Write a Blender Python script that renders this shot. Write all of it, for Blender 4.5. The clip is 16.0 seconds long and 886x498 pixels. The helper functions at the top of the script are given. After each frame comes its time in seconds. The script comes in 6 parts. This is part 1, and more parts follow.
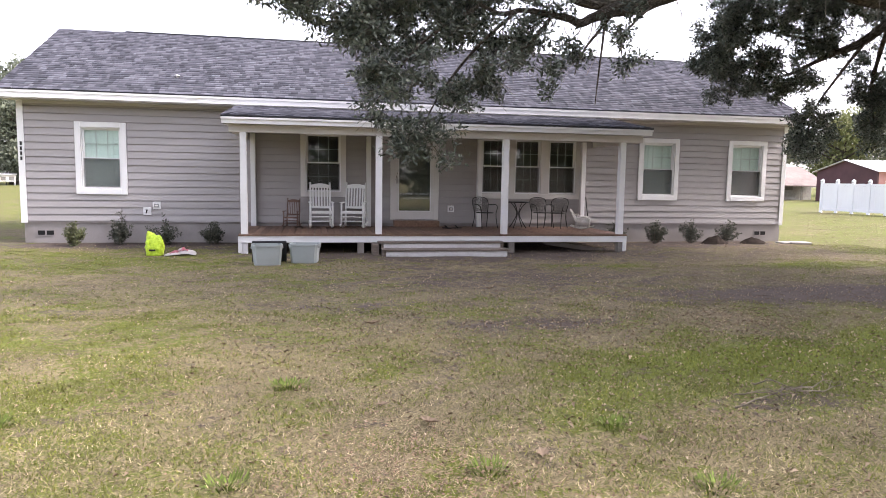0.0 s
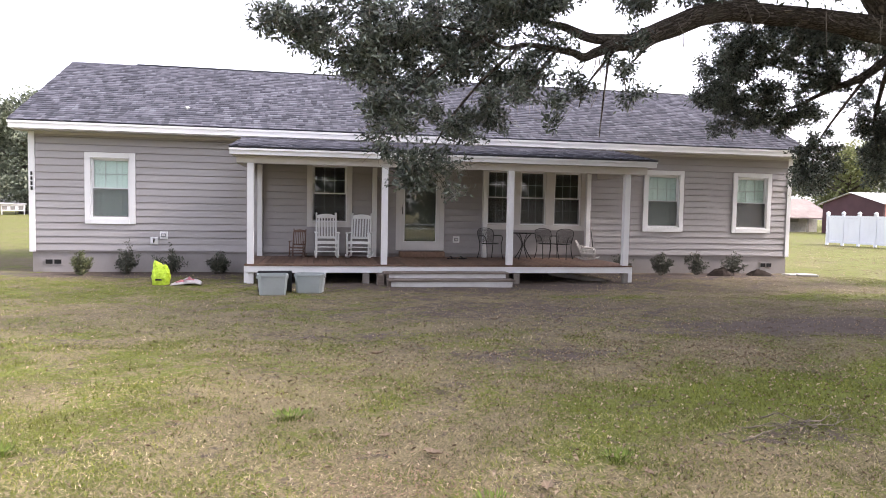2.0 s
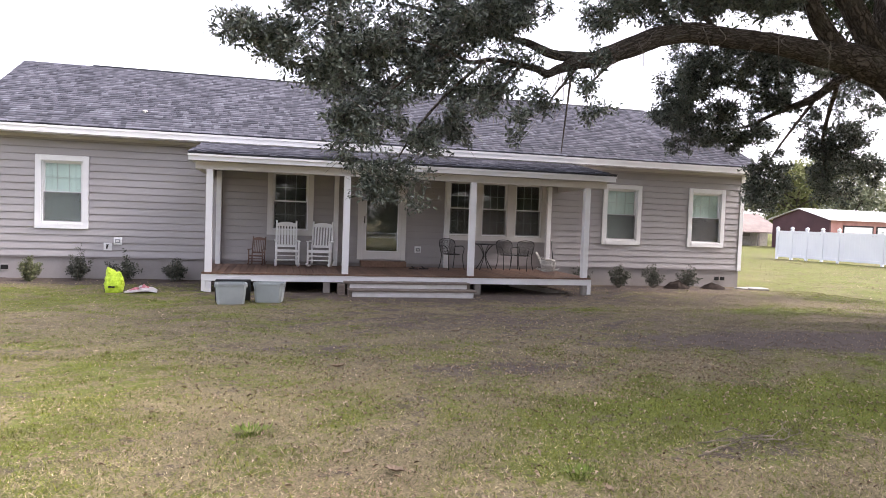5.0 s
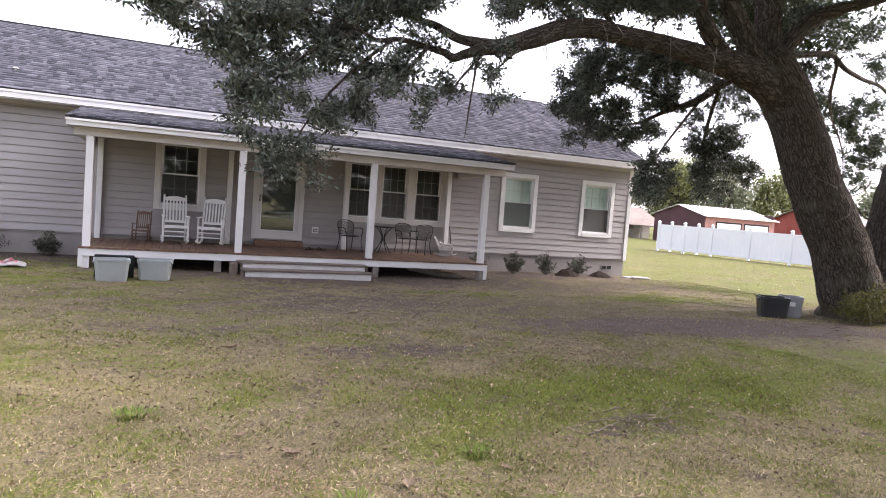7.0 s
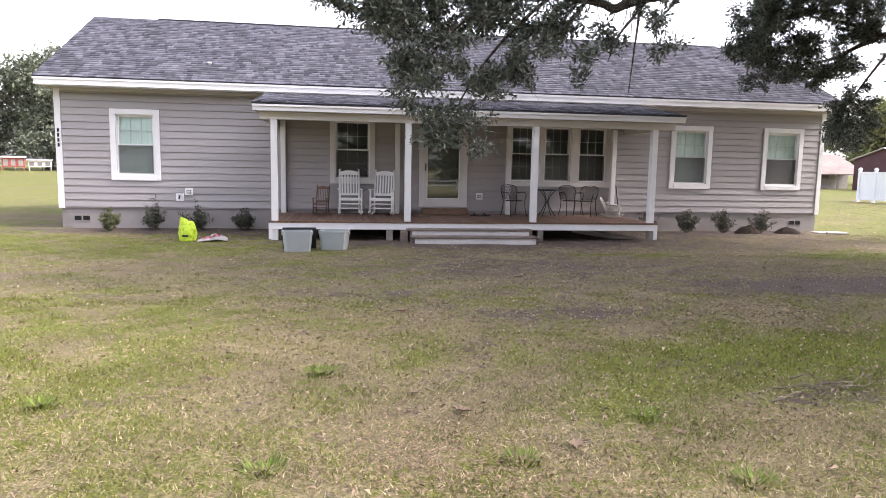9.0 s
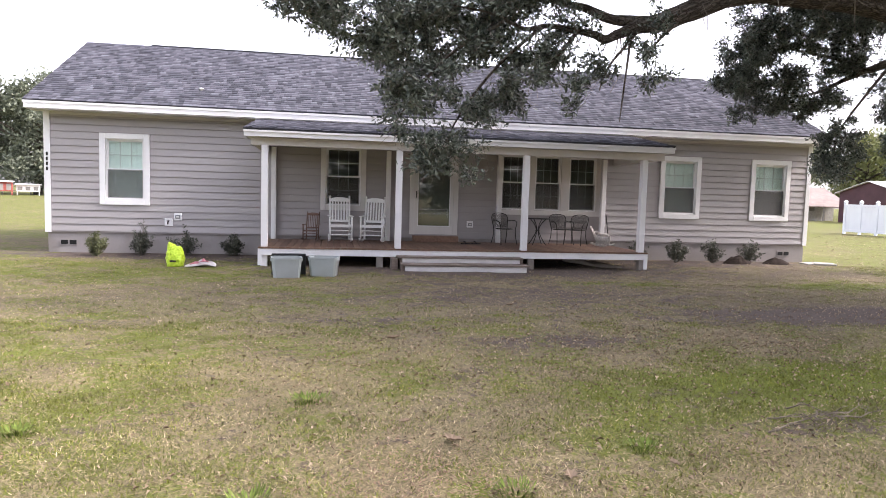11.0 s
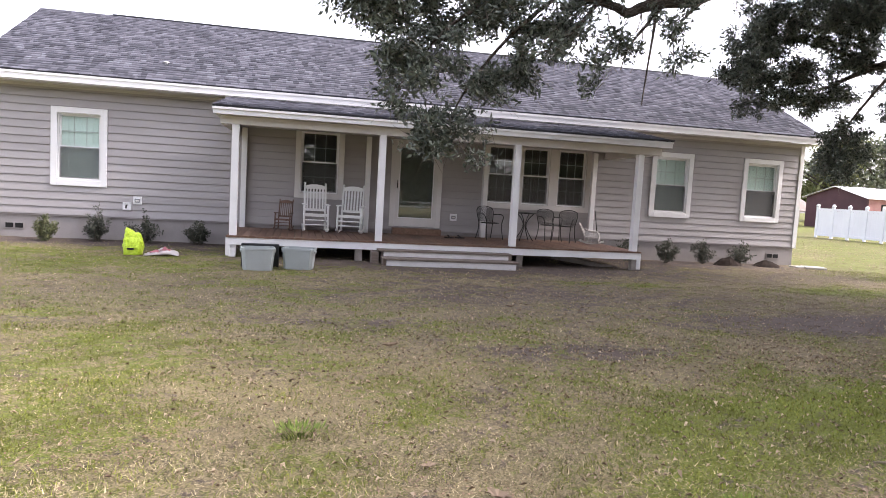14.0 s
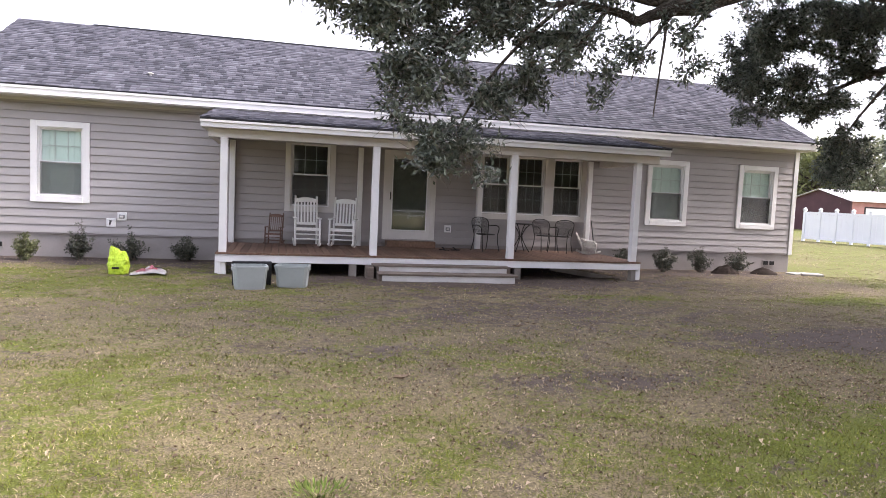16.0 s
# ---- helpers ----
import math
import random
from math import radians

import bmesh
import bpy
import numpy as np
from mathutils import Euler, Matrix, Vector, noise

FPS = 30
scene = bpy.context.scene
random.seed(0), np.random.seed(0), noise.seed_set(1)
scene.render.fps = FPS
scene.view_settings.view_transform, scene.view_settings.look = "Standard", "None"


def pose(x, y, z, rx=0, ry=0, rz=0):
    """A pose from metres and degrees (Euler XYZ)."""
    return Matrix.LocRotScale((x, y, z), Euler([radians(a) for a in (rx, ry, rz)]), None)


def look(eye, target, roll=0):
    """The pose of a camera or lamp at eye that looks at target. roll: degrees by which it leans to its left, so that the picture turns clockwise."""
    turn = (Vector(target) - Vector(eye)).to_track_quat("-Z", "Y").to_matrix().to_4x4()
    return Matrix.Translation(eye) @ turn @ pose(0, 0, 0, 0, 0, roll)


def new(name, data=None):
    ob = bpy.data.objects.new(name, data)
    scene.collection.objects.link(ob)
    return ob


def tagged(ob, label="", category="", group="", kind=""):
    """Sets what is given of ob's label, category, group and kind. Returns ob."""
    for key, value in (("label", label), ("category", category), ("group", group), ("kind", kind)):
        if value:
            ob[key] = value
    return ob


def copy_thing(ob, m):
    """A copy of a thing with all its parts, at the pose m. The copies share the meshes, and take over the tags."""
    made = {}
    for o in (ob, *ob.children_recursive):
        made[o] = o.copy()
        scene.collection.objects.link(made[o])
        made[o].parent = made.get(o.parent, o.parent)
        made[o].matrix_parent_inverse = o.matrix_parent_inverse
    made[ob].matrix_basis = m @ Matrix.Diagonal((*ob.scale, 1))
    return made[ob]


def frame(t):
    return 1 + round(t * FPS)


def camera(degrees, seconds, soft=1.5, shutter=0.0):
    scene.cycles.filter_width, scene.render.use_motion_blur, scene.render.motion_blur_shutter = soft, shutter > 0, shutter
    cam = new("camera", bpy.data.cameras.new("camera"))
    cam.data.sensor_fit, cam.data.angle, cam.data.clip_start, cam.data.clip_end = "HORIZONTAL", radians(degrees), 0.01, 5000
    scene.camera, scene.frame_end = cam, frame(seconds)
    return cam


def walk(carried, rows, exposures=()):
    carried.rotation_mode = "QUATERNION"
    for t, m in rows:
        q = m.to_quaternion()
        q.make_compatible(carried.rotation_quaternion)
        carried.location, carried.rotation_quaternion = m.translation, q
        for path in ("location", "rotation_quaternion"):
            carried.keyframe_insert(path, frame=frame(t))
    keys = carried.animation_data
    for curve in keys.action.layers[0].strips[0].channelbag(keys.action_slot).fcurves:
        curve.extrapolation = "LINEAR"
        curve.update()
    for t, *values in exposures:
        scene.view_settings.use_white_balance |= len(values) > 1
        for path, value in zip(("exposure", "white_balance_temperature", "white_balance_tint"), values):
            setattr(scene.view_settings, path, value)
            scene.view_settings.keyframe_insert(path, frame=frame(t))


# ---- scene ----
cam = camera(66.9, 16.0, soft=0.85)
PATH = [
    (0, (0.199, 0.763, 1.443), (0.577, 2.716, 1.239), 0.9),
    (0.5, (0.198, 0.762, 1.444), (0.571, 2.721, 1.292), 0.6),
    (1, (0.198, 0.763, 1.44), (0.538, 2.728, 1.294), 0.3),
    (1.5, (0.208, 0.767, 1.443), (0.556, 2.732, 1.31), 0.3),
    (2, (0.201, 0.745, 1.442), (0.563, 2.709, 1.329), 1.1),
    (2.5, (0.196, 0.743, 1.44), (0.613, 2.695, 1.316), 1.3),
    (3, (0.204, 0.758, 1.443), (0.633, 2.708, 1.323), 0.8),
    (3.2, (0.2, 0.763, 1.441), (0.617, 2.715, 1.318), 0.7),
    (5.3, (0.158, 0.748, 1.49), (0.669, 2.68, 1.415), 2.9),
    (5.5, (0.124, 0.821, 1.447), (0.714, 2.73, 1.368), 2.7),
    (6, (0.132, 0.815, 1.452), (0.785, 2.704, 1.383), 2.7),
    (6.5, (0.147, 0.786, 1.468), (0.835, 2.662, 1.378), 3.7),
    (7, (0.142, 0.814, 1.456), (0.912, 2.657, 1.341), 4.3),
    (7.5, (0.102, 0.874, 1.427), (0.633, 2.795, 1.264), 2.6),
    (8, (0.138, 0.814, 1.461), (0.643, 2.74, 1.266), 2.0),
    (8.5, (0.131, 0.793, 1.46), (0.528, 2.742, 1.251), 0.6),
    (9, (0.153, 0.777, 1.456), (0.454, 2.74, 1.212), 1.1),
    (9.5, (0.143, 0.795, 1.463), (0.478, 2.757, 1.267), 1.6),
    (9.7, (0.152, 0.768, 1.478), (0.487, 2.732, 1.302), 1.6),
    (11.8, (0.14, 0.889, 1.387), (0.459, 2.858, 1.237), 1.9),
    (12, (0.113, 0.895, 1.384), (0.375, 2.872, 1.234), 0.9),
    (12.5, (0.056, 0.934, 1.396), (0.299, 2.9, 1.125), 0.8),
    (13, (0.085, 1.193, 1.36), (0.405, 3.153, 1.119), 2.2),
    (13.5, (0.061, 1.48, 1.365), (0.418, 3.442, 1.213), 2.9),
    (14, (-0.037, 1.874, 1.325), (0.392, 3.82, 1.154), 3.3),
    (14.5, (-0.084, 2.173, 1.334), (0.262, 4.136, 1.173), 2.7),
    (15, (-0.13, 2.322, 1.419), (0.293, 4.272, 1.284), 1.4),
    (15.5, (-0.165, 2.328, 1.432), (0.212, 4.286, 1.269), 1.6),
    (16, (-0.189, 2.283, 1.436), (0.283, 4.22, 1.285), 2.6),
]
walk(cam, [(t, look(eye, target, roll)) for t, eye, target, roll in PATH], exposures=((0.0, 2.15, 6350, 21), (3.0, 2.11, 6350, 21), (6.0, 2.06, 6350, 22), (9.0, 2.16, 6350, 21), (12.5, 2.14, 6350, 21), (16.0, 2.14, 6350, 22)))

# ---- light ----
SUN_DIR = Vector((0.62, -0.13, 0.60)).normalized()
world = bpy.data.worlds.new("sky")
scene.world = world
world.use_nodes = True
wn = world.node_tree
wbg = wn.nodes["Background"]
sky = wn.nodes.new("ShaderNodeTexSky")
sky.sky_type = "NISHITA"
sky.sun_disc = False
sky.sun_elevation = math.asin(SUN_DIR.z)
sky.sun_rotation = math.atan2(SUN_DIR.x, SUN_DIR.y)
sky.dust_density = 3.0
pale = wn.nodes.new("ShaderNodeHueSaturation")
pale.inputs["Saturation"].default_value = 0.3
wn.links.new(sky.outputs[0], pale.inputs["Color"])
wn.links.new(pale.outputs[0], wbg.inputs[0])
wbg.inputs[1].default_value = 0.15

sun = new("sun", bpy.data.lights.new("sun", "SUN"))
sun.data.energy = 1.1
sun.data.angle = radians(8)
sun.data.color = (1.0, 0.93, 0.82)
sun.matrix_world = look(SUN_DIR * 60, (0, 0, 0))


# ---- materials ----
def mat(name, a, b, rough=0.7, scale=3.0, fine=60.0, bump=0.15, metal=0.0, island=0.0, piece=0.0, stretch=(1, 1, 1), spec=0.35, soil=None):
    """Two-scale mottled surface from colour a to b, with fine relief; island or piece: how far each islet or object differs."""
    m = bpy.data.materials.new(name)
    m.use_nodes = True
    t = m.node_tree
    n, k = t.nodes, t.links
    p = n["Principled BSDF"]
    co = n.new("ShaderNodeTexCoord")
    mp = n.new("ShaderNodeMapping")
    mp.inputs["Scale"].default_value = stretch
    k.new(co.outputs["Object"], mp.inputs[0])
    big, small = n.new("ShaderNodeTexNoise"), n.new("ShaderNodeTexNoise")
    big.inputs["Scale"].default_value, small.inputs["Scale"].default_value = scale, fine
    big.inputs["Detail"].default_value = small.inputs["Detail"].default_value = 4
    for s in (big, small):
        k.new(mp.outputs[0], s.inputs["Vector"])
    add = n.new("ShaderNodeMath")
    add.operation = "MULTIPLY_ADD"
    k.new(small.outputs[0], add.inputs[0])
    add.inputs[1].default_value = 0.5
    k.new(big.outputs[0], add.inputs[2])
    ramp = n.new("ShaderNodeMapRange")
    ramp.inputs[1].default_value, ramp.inputs[2].default_value = 0.5, 1.0
    k.new(add.outputs[0], ramp.inputs[0])
    mix = n.new("ShaderNodeMix")
    mix.data_type = "RGBA"
    mix.inputs[6].default_value, mix.inputs[7].default_value = (*a, 1), (*b, 1)
    k.new(ramp.outputs[0], mix.inputs[0])
    out = mix.outputs[2]
    if soil:
        st = n.new("ShaderNodeTexNoise")
        st.inputs["Scale"].default_value = 1.7
        st.inputs["Detail"].default_value = 6
        k.new(co.outputs["Object"], st.inputs["Vector"])
        sr = n.new("ShaderNodeMapRange")
        sr.inputs[1].default_value, sr.inputs[2].default_value, sr.inputs[4].default_value = 0.5, 0.8, 0.6
        k.new(st.outputs[0], sr.inputs[0])
        mx = n.new("ShaderNodeMix")
        mx.data_type = "RGBA"
        mx.inputs[7].default_value = (*soil, 1)
        k.new(sr.outputs[0], mx.inputs[0])
        k.new(out, mx.inputs[6])
        out = mx.outputs[2]
    if island or piece:
        src = n.new("ShaderNodeNewGeometry").outputs["Random Per Island"] if island else n.new("ShaderNodeObjectInfo").outputs["Random"]
        vr = n.new("ShaderNodeMapRange")
        d = island or piece
        vr.inputs[3].default_value, vr.inputs[4].default_value = 1 - d, 1 + d
        k.new(src, vr.inputs[0])
        hs = n.new("ShaderNodeHueSaturation")
        k.new(vr.outputs[0], hs.inputs["Value"])
        k.new(out, hs.inputs["Color"])
        out = hs.outputs[0]
    k.new(out, p.inputs["Base Color"])
    p.inputs["Roughness"].default_value = rough
    p.inputs["Metallic"].default_value = metal
    p.inputs["Specular IOR Level"].default_value = spec
    if bump:
        bp = n.new("ShaderNodeBump")
        bp.inputs["Strength"].default_value = bump
        bp.inputs["Distance"].default_value = 0.01
        k.new(add.outputs[0], bp.inputs["Height"])
        k.new(bp.outputs[0], p.inputs["Normal"])
    return m


def leafy(name, a, b, clear=0.25, vary=0.5, rough=0.45):
    """Leaf surface: each leaf its own tone between a and b, partly translucent."""
    m = bpy.data.materials.new(name)
    m.use_nodes = True
    t = m.node_tree
    n, k = t.nodes, t.links
    p = n["Principled BSDF"]
    g = n.new("ShaderNodeNewGeometry")
    mix = n.new("ShaderNodeMix")
    mix.data_type = "RGBA"
    mix.inputs[6].default_value, mix.inputs[7].default_value = (*a, 1), (*b, 1)
    k.new(g.outputs["Random Per Island"], mix.inputs[0])
    co = n.new("ShaderNodeTexCoord")
    nz = n.new("ShaderNodeTexNoise")
    nz.inputs["Scale"].default_value = 1.3
    k.new(co.outputs["Object"], nz.inputs["Vector"])
    vr = n.new("ShaderNodeMapRange")
    vr.inputs[1].default_value, vr.inputs[2].default_value = 0.3, 0.7
    vr.inputs[3].default_value, vr.inputs[4].default_value = 1 - vary * 0.6, 1 + vary
    k.new(nz.outputs[0], vr.inputs[0])
    hs = n.new("ShaderNodeHueSaturation")
    k.new(vr.outputs[0], hs.inputs["Value"])
    k.new(mix.outputs[2], hs.inputs["Color"])
    k.new(hs.outputs[0], p.inputs["Base Color"])
    p.inputs["Roughness"].default_value = rough
    p.inputs["Specular IOR Level"].default_value = 0.4
    if clear:
        tr = n.new("ShaderNodeBsdfTranslucent")
        k.new(hs.outputs[0], tr.inputs[0])
        ms = n.new("ShaderNodeMixShader")
        ms.inputs[0].default_value = clear
        k.new(p.outputs[0], ms.inputs[1])
        k.new(tr.outputs[0], ms.inputs[2])
        k.new(ms.outputs[0], n["Material Output"].inputs[0])
    return m


def shingle_mat(name, single):
    """Asphalt shingle: gritty bluish grey, every tab its own tone; single: each tab is an object of its own."""
    m = mat(name, (0.072, 0.073, 0.086), (0.122, 0.123, 0.143), 0.92, 2.2, 160, 0.25, spec=0.06)
    t = m.node_tree
    n, k = t.nodes, t.links
    p = n["Principled BSDF"]
    src = n.new("ShaderNodeObjectInfo").outputs["Random"] if single else n.new("ShaderNodeNewGeometry").outputs["Random Per Island"]
    ramp = n.new("ShaderNodeValToRGB")
    stops = ramp.color_ramp.elements
    stops[0].color, stops[1].color = (0.62, 0.62, 0.64, 1), (1.5, 1.5, 1.5, 1)
    for at, v in ((0.3, 0.86), (0.55, 1.05), (0.8, 1.26)):
        stops.new(at).color = (v, v, v * 1.01, 1)
    k.new(src, ramp.inputs[0])
    mx = n.new("ShaderNodeMix")
    mx.data_type, mx.blend_type = "RGBA", "MULTIPLY"
    mx.inputs[0].default_value = 1.0
    k.new(p.inputs["Base Color"].links[0].from_socket, mx.inputs[6])
    k.new(ramp.outputs[0], mx.inputs[7])
    k.new(mx.outputs[2], p.inputs["Base Color"])
    return m


def ground_mat(name, soil_bump=0.6):
    """Turf and soil by the painted cover (r green, g bare, b straw), mottled at several scales."""
    m = bpy.data.materials.new(name)
    m.use_nodes = True
    t = m.node_tree
    n, k = t.nodes, t.links
    p = n["Principled BSDF"]
    at = n.new("ShaderNodeAttribute")
    at.attribute_name = "cover"
    sp = n.new("ShaderNodeSeparateColor")
    k.new(at.outputs["Color"], sp.inputs[0])
    co = n.new("ShaderNodeTexCoord")

    def nois(scale, detail=5):
        q = n.new("ShaderNodeTexNoise")
        q.inputs["Scale"].default_value = scale
        q.inputs["Detail"].default_value = detail
        q.inputs["Roughness"].default_value = 0.65
        k.new(co.outputs["Object"], q.inputs["Vector"])
        return q.outputs[0]

    def blend(f, a, b):
        q = n.new("ShaderNodeMix")
        q.data_type = "RGBA"
        for s, v in ((q.inputs[0], f), (q.inputs[6], a), (q.inputs[7], b)):
            if isinstance(v, tuple):
                s.default_value = (*v, 1)
            else:
                k.new(v, s)
        return q.outputs[2]

    def sharp(v, noise_out, width=0.5):
        q = n.new("ShaderNodeMath")
        q.operation = "MULTIPLY_ADD"
        k.new(noise_out, q.inputs[0])
        q.inputs[1].default_value = width
        k.new(v, q.inputs[2])
        r = n.new("ShaderNodeMapRange")
        r.inputs[1].default_value, r.inputs[2].default_value = 0.40 + width * 0.5, 0.62 + width * 0.5
        k.new(q.outputs[0], r.inputs[0])
        return r.outputs[0]

    def crisp(v):
        r = n.new("ShaderNodeMapRange")
        r.inputs[1].default_value, r.inputs[2].default_value = 0.34, 0.66
        k.new(v, r.inputs[0])
        return r.outputs[0]

    big, mid, fine = nois(2.2), nois(9, 8), crisp(nois(75, 8))
    thatch = blend(fine, (0.050, 0.039, 0.024), (0.240, 0.192, 0.128))
    green = blend(fine, (0.045, 0.058, 0.010), (0.185, 0.205, 0.050))
    bare = blend(fine, (0.040, 0.032, 0.028), (0.142, 0.113, 0.098))
    straw = blend(fine, (0.068, 0.053, 0.026), (0.31, 0.258, 0.145))
    c = blend(sharp(sp.outputs[2], nois(17, 8), 1.8), thatch, straw)
    c = blend(sharp(sp.outputs[0], nois(14, 9), 1.9), c, green)
    c = blend(sharp(sp.outputs[1], nois(9, 9), 1.7), c, bare)
    hs = n.new("ShaderNodeHueSaturation")
    vr = n.new("ShaderNodeMapRange")
    vr.inputs[1].default_value, vr.inputs[2].default_value = 0.3, 0.7
    vr.inputs[3].default_value, vr.inputs[4].default_value = 0.8, 1.15
    k.new(big, vr.inputs[0])
    k.new(vr.outputs[0], hs.inputs["Value"])
    k.new(c, hs.inputs["Color"])
    k.new(hs.outputs[0], p.inputs["Base Color"])
    p.inputs["Roughness"].default_value = 0.95
    p.inputs["Specular IOR Level"].default_value = 0.1
    bp = n.new("ShaderNodeBump")
    bp.inputs["Strength"].default_value = soil_bump
    bp.inputs["Distance"].default_value = 0.03
    k.new(mid, bp.inputs["Height"])
    k.new(bp.outputs[0], p.inputs["Normal"])
    return m


def blade_mat():
    """Grass blades: straw to green by the cover, each blade its own tone."""
    m = bpy.data.materials.new("grass_blades")
    m.use_nodes = True
    t = m.node_tree
    n, k = t.nodes, t.links
    p = n["Principled BSDF"]
    at = n.new("ShaderNodeAttribute")
    at.attribute_name = "cover"
    g = n.new("ShaderNodeNewGeometry")
    vr = n.new("ShaderNodeMapRange")
    vr.inputs[3].default_value, vr.inputs[4].default_value = 0.6, 1.35
    k.new(g.outputs["Random Per Island"], vr.inputs[0])
    hs = n.new("ShaderNodeHueSaturation")
    k.new(vr.outputs[0], hs.inputs["Value"])
    k.new(at.outputs["Color"], hs.inputs["Color"])
    k.new(hs.outputs[0], p.inputs["Base Color"])
    p.inputs["Roughness"].default_value = 0.8
    p.inputs["Specular IOR Level"].default_value = 0.15
    return m


def bark_mat():
    """Furrowed oak bark: upright ridges parted by dark cracks, with pale lichen."""
    m = bpy.data.materials.new("oak_bark")
    m.use_nodes = True
    t = m.node_tree
    n, k = t.nodes, t.links
    p = n["Principled BSDF"]
    co, mp = n.new("ShaderNodeTexCoord"), n.new("ShaderNodeMapping")
    mp.inputs["Scale"].default_value = (1, 0.32, 1)
    nz, wob, lich = n.new("ShaderNodeTexNoise"), n.new("ShaderNodeTexNoise"), n.new("ShaderNodeTexNoise")
    for q, sc, dt in ((nz, 34, 6), (wob, 7, 5), (lich, 2.2, 6)):
        q.inputs["Scale"].default_value, q.inputs["Detail"].default_value = sc, dt
        k.new(co.outputs["Object"], q.inputs["Vector"])
    k.new(co.outputs["UV"], mp.inputs[0])
    va = n.new("ShaderNodeVectorMath")
    va.operation = "MULTIPLY_ADD"
    k.new(wob.outputs["Color"], va.inputs[0])
    va.inputs[1].default_value = (0.16, 0.16, 0.0)
    k.new(mp.outputs[0], va.inputs[2])
    vo = n.new("ShaderNodeTexVoronoi")
    vo.feature = "DISTANCE_TO_EDGE"
    vo.inputs["Scale"].default_value = 17
    k.new(va.outputs[0], vo.inputs["Vector"])
    mr = n.new("ShaderNodeMapRange")
    mr.inputs[2].default_value = 0.22
    k.new(vo.outputs[0], mr.inputs[0])
    ad = n.new("ShaderNodeMath")
    ad.operation = "MULTIPLY_ADD"
    k.new(nz.outputs[0], ad.inputs[0])
    ad.inputs[1].default_value = 1.1
    k.new(mr.outputs[0], ad.inputs[2])
    r2 = n.new("ShaderNodeMapRange")
    r2.inputs[1].default_value, r2.inputs[2].default_value = 0.35, 1.75
    k.new(ad.outputs[0], r2.inputs[0])
    mx, m2 = n.new("ShaderNodeMix"), n.new("ShaderNodeMix")
    mx.data_type = m2.data_type = "RGBA"
    mx.inputs[6].default_value, mx.inputs[7].default_value = (0.028, 0.023, 0.019, 1), (0.165, 0.140, 0.116, 1)
    k.new(r2.outputs[0], mx.inputs[0])
    lr = n.new("ShaderNodeMapRange")
    lr.inputs[1].default_value, lr.inputs[2].default_value, lr.inputs[4].default_value = 0.52, 0.72, 0.6
    k.new(lich.outputs[0], lr.inputs[0])
    k.new(lr.outputs[0], m2.inputs[0])
    k.new(mx.outputs[2], m2.inputs[6])
    m2.inputs[7].default_value = (0.15, 0.145, 0.115, 1)
    k.new(m2.outputs[2], p.inputs["Base Color"])
    p.inputs["Roughness"].default_value = 0.95
    p.inputs["Specular IOR Level"].default_value = 0.1
    bp = n.new("ShaderNodeBump")
    bp.inputs["Strength"].default_value, bp.inputs["Distance"].default_value = 1.0, 0.05
    k.new(ad.outputs[0], bp.inputs["Height"])
    k.new(bp.outputs[0], p.inputs["Normal"])
    return m


def glass_mat(name, tint, refl=0.10):
    """Window glass: clear with a mirror-like share."""
    m = bpy.data.materials.new(name)
    m.use_nodes = True
    t = m.node_tree
    n, k = t.nodes, t.links
    n.remove(n["Principled BSDF"])
    tr, gl, ms = n.new("ShaderNodeBsdfTransparent"), n.new("ShaderNodeBsdfGlossy"), n.new("ShaderNodeMixShader")
    tr.inputs[0].default_value = (*tint, 1)
    gl.inputs["Roughness"].default_value = 0.02
    ms.inputs[0].default_value = refl
    k.new(tr.outputs[0], ms.inputs[1])
    k.new(gl.outputs[0], ms.inputs[2])
    k.new(ms.outputs[0], n["Material Output"].inputs[0])
    return m


def mesh_screen(name, tint, share):
    """Fine woven screen: mostly open, the threads a dull grey."""
    m = bpy.data.materials.new(name)
    m.use_nodes = True
    t = m.node_tree
    n, k = t.nodes, t.links
    p, tr, ms = n["Principled BSDF"], n.new("ShaderNodeBsdfTransparent"), n.new("ShaderNodeMixShader")
    p.inputs["Base Color"].default_value = (*tint, 1)
    p.inputs["Roughness"].default_value = 0.8
    ms.inputs[0].default_value = share
    k.new(tr.outputs[0], ms.inputs[1])
    k.new(p.outputs[0], ms.inputs[2])
    k.new(ms.outputs[0], n["Material Output"].inputs[0])
    return m


SCREEN = mesh_screen("insect_screen", (0.10, 0.10, 0.094), 0.34)
SIDING = mat("taupe_siding_paint", (0.335, 0.316, 0.314), (0.378, 0.358, 0.356), 0.55, 1.2, 40, 0.0, piece=0.03, stretch=(0.4, 1, 3))
FOUND = mat("painted_foundation", (0.27, 0.248, 0.24), (0.32, 0.295, 0.285), 0.8, 2, 50, 0.2, soil=(0.16, 0.14, 0.12))
WHITE = mat("white_trim_paint", (0.74, 0.74, 0.74), (0.80, 0.80, 0.80), 0.45, 2, 60, 0.04)
DUSTY = mat("scuffed_white_paint", (0.62, 0.60, 0.59), (0.74, 0.73, 0.72), 0.6, 3, 50, 0.1, soil=(0.36, 0.33, 0.31))
# Duller, slightly warmer than the white trim; porch casings, door, beam and outlet sockets.
CREAM = mat("dull_trim", (0.60, 0.58, 0.56), (0.66, 0.64, 0.62), 0.5, 2, 60, 0.04)
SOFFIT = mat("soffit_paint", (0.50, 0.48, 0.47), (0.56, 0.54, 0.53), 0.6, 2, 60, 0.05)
SHINGLE = shingle_mat("asphalt_shingles", False)
